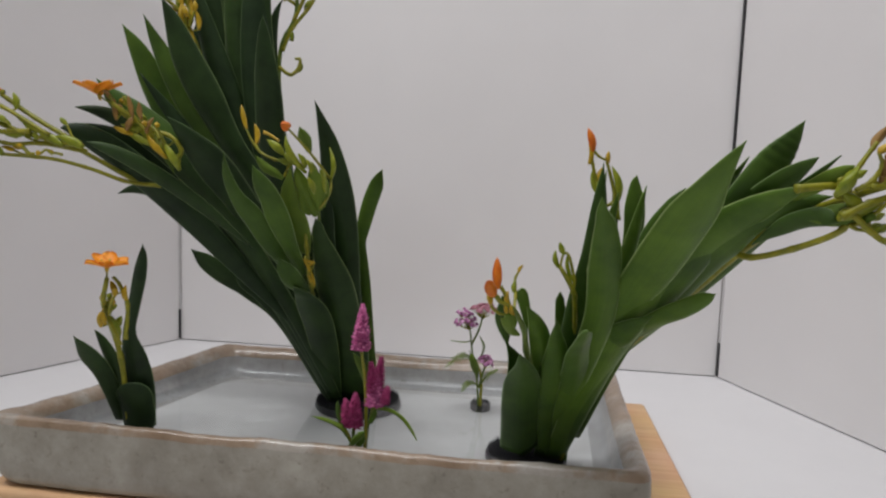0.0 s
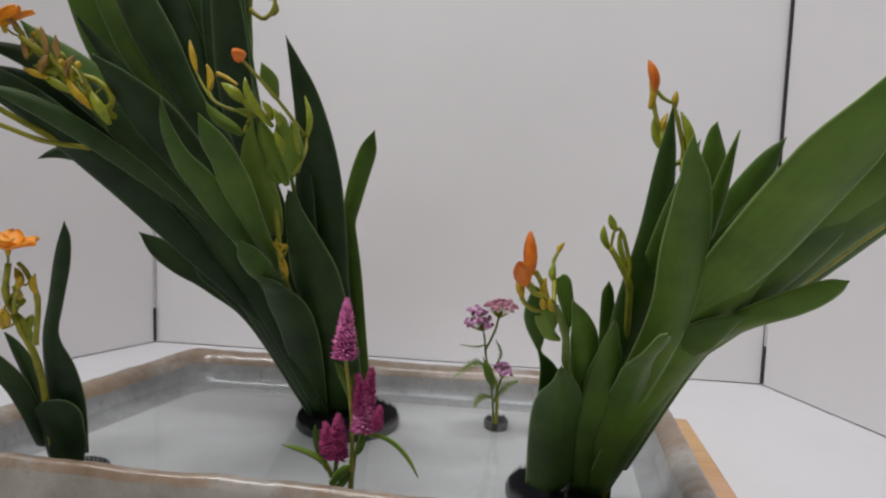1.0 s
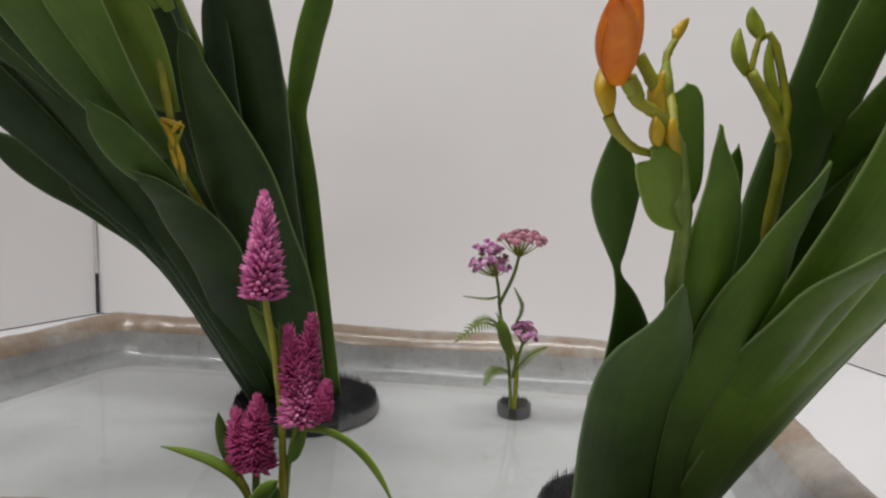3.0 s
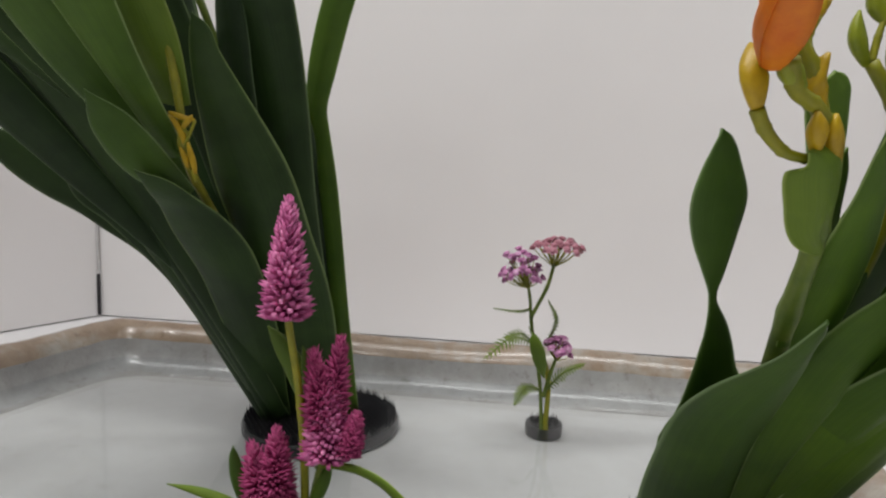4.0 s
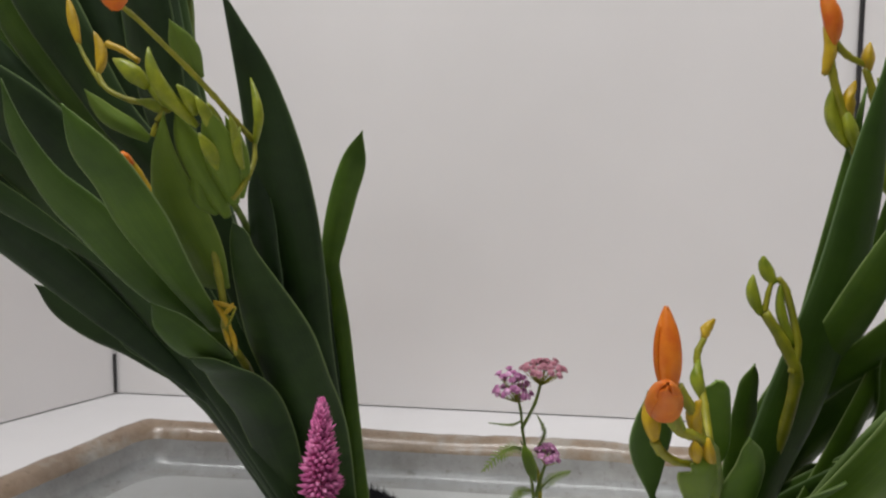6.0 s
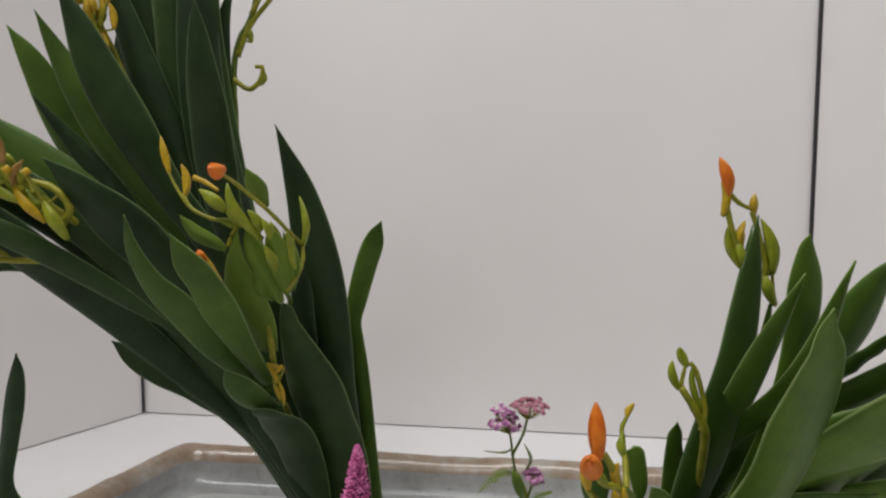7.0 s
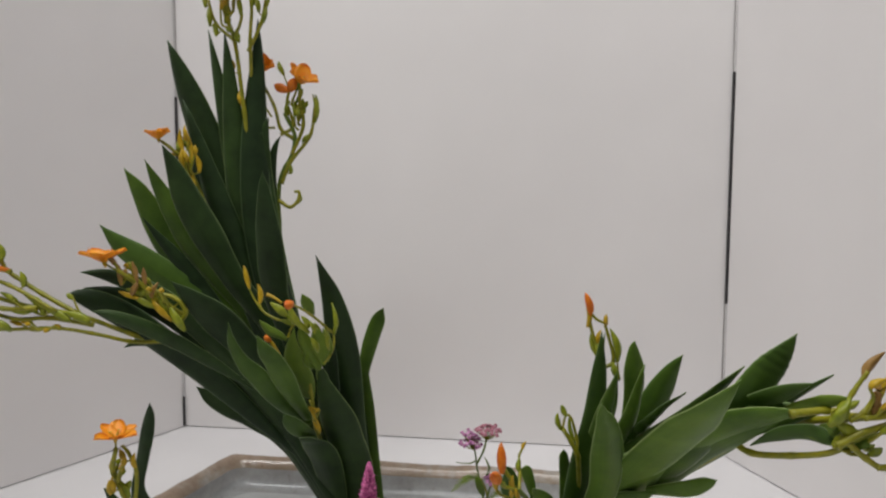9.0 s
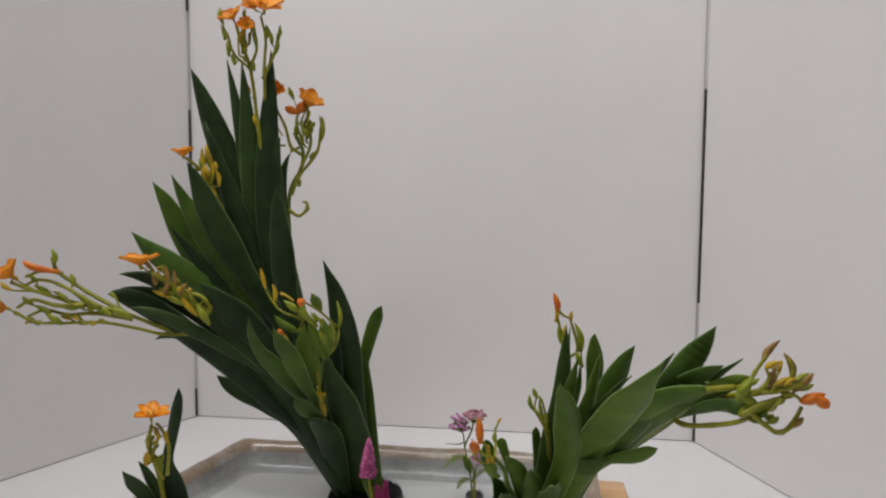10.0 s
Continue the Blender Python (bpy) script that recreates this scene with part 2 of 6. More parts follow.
def blade(base, mid, tip, width, turn, ripple=0, blunt=0, fold=0.16, twist=0, foot=None):
    """A sword leaf: a keeled strip with thickness, broad in the middle, pointed at the end."""
    base, mid, tip = Vector(base), Vector(mid), Vector(tip)
    ctrl = 2 * mid - (base + tip) / 2
    n, across = (60 if ripple else 26), 6
    neck = base.z > 0.085 and foot is None
    run = even_run(spline([foot, base, mid, tip], 60), n) if foot else None
    phase, wave = leaf_rng.uniform(0, 6), leaf_rng.uniform(0.3, 1.0)
    rows = []
    for i in range(n + 1):
        s = i / n
        p = (1 - s) ** 2 * base + 2 * s * (1 - s) * ctrl + s * s * tip
        d = (2 * (1 - s) * (ctrl - base) + 2 * s * (tip - ctrl)).normalized()
        if run:
            p, d = run[i], (run[min(i + 1, n)] - run[max(i - 1, 0)]).normalized()
        side = d.cross(FRONT).normalized()
        spin = radians(turn + twist * s + 6 * wave * math.sin(3 * s + phase))
        side = Matrix.Rotation(spin, 3, d) @ side
        up = side.cross(d).normalized()
        grow = 0.62 + 0.38 * math.sin(min(s / 0.5, 1) * math.pi / 2)
        if neck:
            grow *= 0.12 + 0.88 * math.sin(min(s / 0.3, 1) * math.pi / 2)
        end = (1 - max(0.0, (s - 0.45) / 0.55) ** (4.5 if blunt else 2.9))
        end = max(end, 0.0) ** (0.75 if blunt else 0.92)
        w = max(width * grow * end, 0.0004)
        row = []
        for k in range(across + 1):
            u = k / across * 2 - 1
            h = -fold * w * (abs(u) ** 1.6) + 0.02 * w * math.sin(9 * s + phase + 2 * u)
            if ripple:
                h += 0.0017 * math.sin(s * 120) * max(0, 1 - abs(s - 0.72) / 0.22) * (1 - 0.5 * abs(u))
            edge = 1 + 0.02 * math.sin(17 * s + phase * (1 if u > 0 else 2))
            row.append((p + side * (u * w / 2 * edge) + up * h, up))
        rows.append(row)
    verts, faces, uv = [], [], []
    m = across + 1
    for layer, off in ((0, 0.00045), (1, -0.00045)):
        for i, row in enumerate(rows):
            for k, (q, up) in enumerate(row):
                thin = off * (0.25 if k in (0, across) else 1.0)
                verts.append(q + up * thin)
                uv.append((k / across, i / n))
    half = (n + 1) * m
    for i in range(n):
        for k in range(across):
            q = i * m + k
            faces.append((q, q + 1, q + m + 1, q + m))
            faces.append((half + q, half + q + m, half + q + m + 1, half + q + 1))
        for k in (0, across):
            q = i * m + k
            f = (q, q + m, half + q + m, half + q)
            faces.append(f if k == 0 else f[::-1])
    for k in range(across):
        faces.append((k, half + k, half + k + 1, k + 1))
        q = n * m + k
        faces.append((q, q + 1, half + q + 1, half + q))
    return verts, faces, uv


def leaf(plant, base, mid, tip, width, turn, ripple=0, light=0.0, blunt=0, twist=0, fold=0.16, foot=None):
    v, f, uv = blade(base, mid, tip, width, turn, ripple, blunt, fold, twist, foot)
    # light picks the green: shaded, lit or pale young leaf
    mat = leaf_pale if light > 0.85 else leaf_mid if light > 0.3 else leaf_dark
    return part_of("leaf", mesh_of("leaf", v, f, mat, True, uv), plant)


def sword(plant, stations, turn=0, light=0.0, ripple=0, fold=0.14):
    """A broad leaf through stations of place and width, with a keel, thin margins and a slight waviness."""
    n, across = (60 if ripple else 40), 8
    pts = spline([s[:3] for s in stations], 160)
    wide = [max(0.0004, w[0]) for w in spline([(s[3], 0, 0) for s in stations], 160)]
    phase = leaf_rng.uniform(0, 6)
    top, under, uv = [], [], []
    for i in range(n + 1):
        s = i / n
        k = round(160 * s)
        p, w = pts[k], wide[k] if i < n else 0.0003
        d = (pts[min(k + 2, 160)] - pts[max(k - 2, 0)]).normalized()
        side = Matrix.Rotation(radians(turn + 3 * math.sin(3 * s + phase)), 3, d) @ d.cross(FRONT).normalized()
        up = side.cross(d).normalized()
        for j in range(across + 1):
            u = j / across * 2 - 1
            h = fold * w * (0.35 - abs(u) ** 1.5) + 0.018 * w * math.sin(8 * s + phase + 2 * u)
            if ripple:
                h += 0.0013 * math.sin(s * 130) * max(0, 1 - abs(s - 0.78) / 0.14) * (1 - 0.5 * abs(u))
            q = p + side * (u * w / 2 * (1 + 0.012 * math.sin(19 * s + phase * (1 if u > 0 else 2)))) + up * h
            thin = up * (0.00012 if j in (0, across) else 0.00045)
            top.append(q + thin)
            under.append(q - thin)
            uv.append((j / across, s))
    m, half, faces = across + 1, len(top), []
    for i in range(n):
        for j in range(across):
            q = i * m + j
            faces += [(q, q + 1, q + m + 1, q + m), (half + q, half + q + m, half + q + m + 1, half + q + 1)]
        for j in (0, across):
            q = i * m + j
            f = (q, q + m, half + q + m, half + q)
            faces.append(f if j == 0 else f[::-1])
    for j in range(across):
        q = n * m + j
        faces += [(j, half + j, half + j + 1, j + 1), (q, q + 1, half + q + 1, half + q)]
    # same choice of shaded, lit or pale green as in leaf()
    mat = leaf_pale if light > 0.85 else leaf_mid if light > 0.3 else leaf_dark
    return part_of("leaf", mesh_of("leaf", top + under, faces, mat, True, uv + uv), plant)


def stalk(plant, points, r0, r1, mat=None, name="stalk"):
    n = 6 * (len(points) - 1) + 2
    pts = spline(points, n)
    radii = [(r0 + (r1 - r0) * i / n) * (1 + (0.18 if i % 7 == 0 else 0)) for i in range(n + 1)]
    v, f = tube(pts, radii, 8)
    return part_of(name, mesh_of(name, v, f, mat or stem_green), plant)


def bud(plant, base, tip, r, mat, name="bud"):
    base, tip = Vector(base), Vector(tip)
    n = 9
    bend = (tip - base).length * 0.13 * Vector((leaf_rng.uniform(-1, 1), leaf_rng.uniform(-1, 1), 0))
    pts = [base.lerp(tip, i / n) + bend * math.sin(i / n * math.pi) for i in range(n + 1)]
    full = mat is orange_bud
    slim, end = (0.95, 2.8) if full else (0.72, 2.0)
    radii = [max(0.0003, slim * r * (0.34 + 0.66 * math.sin(min(1, (i / n) / 0.5) * math.pi / 2)) * (1 - max(0, (i / n - 0.4) / 0.6) ** end) + 0.0003) for i in range(n + 1)]
    v, f = tube(pts, radii, 15)
    for i, q in enumerate(v):
        c = pts[i // 15]
        v[i] = c + (q - c) * (1 + 0.12 * math.cos(3 * 2 * math.pi * (i % 15) / 15 + (0.28 if full else 0.1) * (i // 15)))
    return part_of(name, mesh_of(name, v, f, mat), plant)


def closed_bloom(plant, base, tip, r):
    """A bloom about to open: three petals rolled round one another, blunt below and pointed above."""
    base, tip = Vector(base), Vector(tip)
    axis = tip - base
    q = axis.to_track_quat("Z", "Y").to_matrix()
    ln = axis.length
    v, f = tube([base, base.lerp(tip, 0.3), base.lerp(tip, 0.7), base.lerp(tip, 0.93)], [r * 0.45, r * 0.85, r * 0.62, r * 0.12], 12)
    core = part_of("bud", mesh_of("bud", v, f, orange_bud), plant, "closed orange bloom")
    for k in range(3):
        n, ac = 14, 10
        skin, back_skin = [], []
        for i in range(n + 1):
            s = i / n
            for j in range(ac + 1):
                u = j / ac * 2 - 1
                hgt = s * (1 - 0.22 * abs(u) ** 1.7)
                body = (0.50 + 0.50 * math.sin(min(1, hgt / 0.42) * math.pi / 2)) * (1 - max(0, (hgt - 0.42) / 0.62) ** 2.2)
                a = radians(120 * k + 98 * u + 14 * s)
                rad = r * max(0.04, body) * (1.02 + 0.07 * u) * (1 + 0.03 * math.cos(3 * math.pi * u))
                p = base + q @ Vector((math.cos(a) * rad, math.sin(a) * rad, hgt * ln))
                inward = q @ Vector((math.cos(a), math.sin(a), 0)) * 0.00035
                skin.append(p)
                back_skin.append(p - inward)
        m, half, faces = ac + 1, len(skin), []
        for i in range(n):
            for j in range(ac):
                c = i * m + j
                faces += [(c, c + 1, c + m + 1, c + m), (half + c, half + c + m, half + c + m + 1, half + c + 1)]
            for j in (0, ac):
                c = i * m + j
                faces.append((c, c + m, half + c + m, half + c))
        for j in range(ac):
            c = n * m + j
            faces.append((c, c + 1, half + c + 1, half + c))
        part_of("petal", mesh_of("petal", skin + back_skin, faces, orange_bud), core)
    return core


def flower(plant, at, size, up, spin, spread):
    """Six-petalled open lily bloom with stamens; spread 1 is flat, 0 a closed cup."""
    at, up = Vector(at), Vector(up).normalized()
    q = up.to_track_quat("Z", "Y").to_matrix()
    core_v, core_f = tube([at - up * size * 0.12, at, at + up * size * 0.06], [size * 0.03, size * 0.06, size * 0.02], 8)
    head = part_of("flower", mesh_of("flower", core_v, core_f, yellow_bud), plant, "open orange six-petalled bloom")
    for k in range(6):
        a = radians(spin + 60 * k + leaf_rng.uniform(-9, 9))
        out = q @ Vector((math.cos(a), math.sin(a), 0))
        lift = 0.15 + (1 - spread) * 1.2 + leaf_rng.uniform(-0.1, 0.15)
        ln = size * 0.58 * leaf_rng.uniform(0.9, 1.08)
        d = (out * math.cos(lift) + up * math.sin(lift)).normalized()
        side = d.cross(up).normalized()
        nrm = side.cross(d)
        n, ac = 9, 4
        top, bot = [], []
        for i in range(n + 1):
            s = i / n
            w = ln * (0.80 if k % 2 else 0.64) * max(0.06, math.sin(math.pi * min(1, s * 0.8 + 0.13)) ** 0.8)
            if s == 1:
                w *= 0.35
            for j in range(ac + 1):
                u = j / ac * 2 - 1
                p = at + d * ln * s + side * u * w / 2 + nrm * (0.12 * ln * u * u - 0.16 * ln * s * s * spread)
                top.append(p + nrm * 0.0003)
                bot.append(p - nrm * 0.0003)
        m, h = ac + 1, len(top)
        f = []
        for i in range(n):
            for j in range(ac):
                a0 = i * m + j
                f += [(a0, a0 + 1, a0 + m + 1, a0 + m), (h + a0, h + a0 + m, h + a0 + m + 1, h + a0 + 1)]
            for j in (0, ac):
                a0 = i * m + j
                f.append((a0, a0 + m, h + a0 + m, h + a0))
        part_of("petal", mesh_of("petal", top + bot, f, orange_petal), head)
    for k in range(3):
        a = radians(spin + 30 + 120 * k)
        out = q @ Vector((math.cos(a), math.sin(a), 0))
        v, f = tube(spline([at, at + up * size * 0.12 + out * size * 0.06, at + up * size * 0.2 + out * size * 0.13], 5), [0.0005] * 5 + [0.001], 6)
        part_of("stamen", mesh_of("stamen", v, f, yellow_bud), head)
    return head


def celosia_spike(plant, base, tip, r, mat, flame=0.35, seed=1):
    """Bristly flower spike: close spirals of small pointed florets, a smoother flame at the top."""
    rng = random.Random(seed)
    base, tip = Vector(base), Vector(tip)
    axis = (tip - base)
    ln = axis.length
    axis.normalize()
    a = axis.orthogonal().normalized()
    b = axis.cross(a)
    v, f = tube([base.lerp(tip, i / 8) for i in range(9)], [r * 0.55 * (1 - (i / 8) ** 1.4) + 0.0004 for i in range(9)], 8)
    count = 330
    for i in range(count):
        s = i / count
        w = i * 2.39996
        env = r * (1 - s ** 1.9) * (0.94 + 0.08 * math.exp(-9 * s)) + 0.0006
        out = math.cos(w) * a + math.sin(w) * b
        root = base + axis * (ln * s * 0.97) + out * env * 0.45
        steep = 0.12 + 1.15 * s + rng.uniform(-0.2, 0.2)
        d = (out * math.cos(steep) + axis * math.sin(steep)).normalized()
        if flame >= 1:
            steep = 1.2 + rng.uniform(-0.12, 0.12)
        lng = (env * 0.62 + (0.0026 if flame >= 1 else 0.0016)) * rng.uniform(0.8, 1.15) * (1.25 if s > 1 - flame else 1)
        wd = 0.00105 * (1.1 - 0.45 * s) * rng.uniform(0.75, 1.2) * min(1, r / 0.006 + 0.25)
        p = d.orthogonal().normalized()
        q = d.cross(p)
        n0 = len(v)
        for ang in (0, 1.57, 3.14, 4.71):
            v.append(root + wd * 0.6 * (math.cos(ang) * p + math.sin(ang) * q))
        for ang in (0, 1.57, 3.14, 4.71):
            v.append(root + d * lng * 0.5 + wd * (math.cos(ang) * p + math.sin(ang) * q))
        v.append(root + d * lng)
        for k in range(4):
            f.append((n0 + k, n0 + (k + 1) % 4, n0 + 4 + (k + 1) % 4, n0 + 4 + k))
            f.append((n0 + 4 + k, n0 + 4 + (k + 1) % 4, n0 + 8))
    return part_of("flower_spike", mesh_of("flower_spike", v, f, mat), plant, "bristly pink plume")


def yarrow_head(plant, node, centre, rx, rz, mat, seed, count=26):
    """Flat flower cluster: small ray florets, each on a thin branch from the node."""
    rng = random.Random(seed)
    node, centre = Vector(node), Vector(centre)
    bv, bf, v, f = [], [], [], []
    for i in range(count):
        w, rad = i * 2.39996, math.sqrt((i + 0.5) / count)
        p = centre + Vector((math.cos(w) * rad * rx, math.sin(w) * rad * rx * 0.9, (0.6 - rad * rad) * rz + rng.uniform(-0.6, 0.6) * rz))
        tube(spline([node, node.lerp(p, 0.6) + Vector((0, 0, -0.001)), p], 4), [0.00034, 0.0003, 0.00026, 0.00024, 0.00024], 5, bv, bf)
        up = (p - node).normalized()
        a = up.orthogonal().normalized()
        b = up.cross(a)
        tube([p - up * 0.0018, p - up * 0.0006, p + up * 0.0006, p + up * 0.0011], [0.0006, 0.0017, 0.0018, 0.0008], 7, v, f)
        for k in range(5):
            t = w + k * 1.2566
            o = math.cos(t) * a + math.sin(t) * b
            side = up.cross(o)
            n0 = len(v)
            v += [p + o * 0.0007 - side * 0.0006 + up * 0.0004, p + o * 0.0007 + side * 0.0006 + up * 0.0004, p + o * 0.0023 + side * 0.0012 + up * 0.0003, p + o * 0.0027 - up * 0.0003, p + o * 0.0023 - side * 0.0012 + up * 0.0003]
            f += [(n0, n0 + 1, n0 + 2, n0 + 3, n0 + 4)]
    head = part_of("flower_head", mesh_of("flower_head", v, f, mat), plant, "flat mauve flower cluster")
    part_of("branch", mesh_of("branch", bv, bf, stem_green), head)
    return head


def fern_leaf(plant, base, mid, tip, width, mat=None):
    """Feathery leaf: a thin rib with many narrow side lobes."""
    pts = spline([base, mid, tip], 16)
    v, f = tube(pts, [0.0007 - 0.0004 * i / 16 for i in range(17)], 5)
    for i in range(1, 16):
        d = (pts[i + 1] - pts[i]).normalized()
        side = d.cross(Vector((0.2, -0.7, 0.7))).normalized()
        for sg in (-1, 1):
            ln = width * math.sin(math.pi * (0.12 + 0.84 * i / 16)) * leaf_rng.uniform(0.75, 1.1)
            e = (side * sg + d * 0.7).normalized()
            q = d * 0.0008
            n0 = len(v)
            v += [pts[i] - q, pts[i] + q, pts[i] + e * ln * 0.6 + q * 0.8, pts[i] + e * ln + Vector((0, 0, -0.0006)), pts[i] + e * ln * 0.6 - q * 0.8]
            f.append((n0, n0 + 1, n0 + 2, n0 + 3, n0 + 4))
    return part_of("fern_leaf", mesh_of("fern_leaf", v, f, mat or stem_dark), plant)


# ---- setting: table, folding white panels, room ----
def slab(name, a, b, z0, z1, thick, mat, label):
    """Upright panel from a to b, thickness outwards (to the left of a to b)."""
    a, b = Vector((*a, 0)), Vector((*b, 0))
    d = (b - a).normalized()
    m = Matrix.Translation((a + b) / 2 + Vector((-d.y, d.x, 0)) * thick / 2 + Vector((0, 0, (z0 + z1) / 2))) @ Matrix.Rotation(math.atan2(d.y, d.x), 4, "Z")
    bm = bmesh.new()
    box(bm, ((b - a).length, thick, z1 - z0), Matrix(), 0.0008)
    ob = part(name, bm, mat, None)
    ob.matrix_basis = m
    return tagged(ob, label, "panel", "", "structure")


CL, CR = Vector((-0.442, 1.145)), Vector((0.449, 1.038))
LW, RW = Vector((-0.515, -0.857)), Vector((0.265, -0.964))
back = (CR - CL).normalized()
slab("wall_back", CL + back * 0.0012, CR - back * 0.0012, 0.0014, 1.2, 0.012, white_panel, "smooth white display panel standing behind the arrangement")
slab("wall_left", CL + LW * 0.9, CL + LW * 0.0012, 0.0014, 1.2, 0.012, white_panel, "smooth white display panel, angled side wing")
slab("wall_right", CR + RW * 0.0012, CR + RW * 0.9, 0.0014, 1.2, 0.012, white_panel, "smooth white display panel, angled side wing")


def joint(corner, z0, z1, mat, w, label):
    bm = bmesh.new()
    box(bm, (w, 0.003, z1 - z0), Matrix.Translation((corner[0], corner[1] - 0.0035, (z0 + z1) / 2)), 0.0006)
    tagged(part("joint_strip", bm, mat, None), label, "joint strip", "panel joints", "structure")


joint(CL, 0.003, 0.055, black_tape, 0.0035, "short black strip in the panel joint")
joint(CL, 0.055, 0.46, grey_strip, 0.0018, "thin grey gap between white panels")
joint(CL, 0.46, 0.57, black_tape, 0.0035, "black strip in the panel joint")
joint(CL, 0.57, 0.745, grey_strip, 0.0018, "thin grey gap between white panels")
joint(CL, 0.745, 1.15, black_tape, 0.0035, "black strip in the panel joint")
joint(CR, 0.003, 0.055, black_tape, 0.0035, "short black strip in the panel joint")
joint(CR, 0.055, 0.24, grey_strip, 0.0022, "thin grey gap between white panels")
joint(CR, 0.24, 0.592, black_tape, 0.0045, "black strip in the panel joint")
joint(CR, 0.592, 0.9, grey_strip, 0.0035, "thin grey gap between white panels")

bm = bmesh.new()
box(bm, (2.0, 2.3, 0.03), Matrix.Translation((0, 0.45, -0.015)), 0.004)
tagged(part("table_top", bm, white_cloth, None), "matte white display table top under the panels", "table", "", "structure")
bm = bmesh.new()
box(bm, (1.9, 2.2, 0.72), Matrix.Translation((0, 0.45, -0.39)), 0.004)
tagged(part("table_base", bm, white_cloth, None), "plain white display table base on the floor", "table", "", "structure")
FLOOR = -0.75
bm = bmesh.new()
box(bm, (7, 7, 0.1), Matrix.Translation((0, 0, FLOOR - 0.05)))
tagged(part("floor", bm, carpet, None), "grey carpet floor of the exhibition room", "floor", "", "structure")
bm = bmesh.new()
box(bm, (7, 7, 0.1), Matrix.Translation((0, 0, 2.55)))
tagged(part("ceiling", bm, room_paint, None), "plain off-white room ceiling above the table", "ceiling", "", "structure")
for nm, sx, sy, x, y in (("wall_north", 7, 0.1, 0, 3.55), ("wall_south", 7, 0.1, 0, -3.55), ("wall_east", 0.1, 7, 3.55, 0), ("wall_west", 0.1, 7, -3.55, 0)):
    bm = bmesh.new()
    box(bm, (sx, sy, 3.25), Matrix.Translation((x, y, 0.875)))
    tagged(part(nm, bm, room_paint, None), "plain off-white painted room wall", "wall", "", "structure")

# ---- board under the tray ----
bm = bmesh.new()
box(bm, (0.60, 0.36, 0.019), Matrix(), 0.004)
board = part("wooden_board", bm, board_wood, None, smooth=False)
board.matrix_basis = pose(-0.043, 0.695, 0.0098, 0, 0, -7)
tagged(board, "flat tan wooden board lying under the ceramic tray", "board")

# ---- tray ----
RIM = [Vector(p) for p in ((-0.360, 0.556), (0.178, 0.488), (0.226, 0.791), (-0.256, 0.841))]
BOARD_TOP, RIM_TOP, WATER, TRAY_FLOOR = 0.0195, 0.076, 0.052, 0.043


def outline(inset, radius, per_side=110, per_corner=9):
    """The tray's four-sided plan with rounded corners, moved inwards by inset."""
    c = sum(RIM, Vector((0, 0))) / 4
    lines = []
    for i in range(4):
        a, b = RIM[i], RIM[(i + 1) % 4]
        d = (b - a).normalized()
        nrm = Vector((-d.y, d.x))
        lines.append((a + nrm * inset, d))
    corners = []
    for i in range(4):
        (p, d), (q, e) = lines[i - 1], lines[i]
        k = (q - p).cross(e) / d.cross(e) if abs(d.cross(e)) > 1e-6 else 0
        corners.append(p + d * k)
    out = []
    for i in range(4):
        a, b, z = corners[i - 1], corners[i], corners[(i + 1) % 4]
        d0, d1 = (b - a).normalized(), (z - b).normalized()
        s, e = b - d0 * radius, b + d1 * radius
        for k in range(per_corner):
            t = k / per_corner
            out.append((1 - t) ** 2 * s + 2 * t * (1 - t) * b + t * t * e)
        last = z - d1 * radius
        for k in range(per_side):
            out.append(e.lerp(last, k / per_side))
    return out


def tray_shell(profile, name, mat, parent, cap=False, label="", wobble=1.0):
    rings = [[(p, z) for p in outline(i, r)] for i, z, r in profile]
    m = len(rings[0])
    verts, faces = [], []
    for ring in rings:
        for p, z in ring:
            lump = noise.noise(Vector((p.x * 9, p.y * 9, 1.3))) * 0.0022 + noise.noise(Vector((p.x * 38, p.y * 38, 5))) * 0.0009 + noise.noise(Vector((p.x * 110, p.y * 110, z * 90))) * 0.0007
            k = max(0.0, min(1.0, (z - 0.045) / 0.03)) * wobble
            side = (noise.noise(Vector((p.x * 20, p.y * 20, z * 30))) * 0.0011 + noise.noise(Vector((p.x * 120, p.y * 120, z * 60))) * 0.0004) * wobble
            lift = 0.005 * max(0.0, 1 - max(0.0, (p.y + 0.126 * p.x - 0.511) / 0.12)) * max(0.0, min(1.0, (z - 0.045) / 0.02))
            verts.append(Vector((p.x + side, p.y + side, z + lump * k + lift * (1 if wobble else 0))))
    for i in range(len(rings) - 1):
        for k in range(m):
            faces.append((i * m + k, i * m + (k + 1) % m, (i + 1) * m + (k + 1) % m, (i + 1) * m + k))
    if cap:
        faces.append(tuple((len(rings) - 1) * m + k for k in range(m)))
    return part_of(name, mesh_of(name, verts, faces, mat), parent, label)


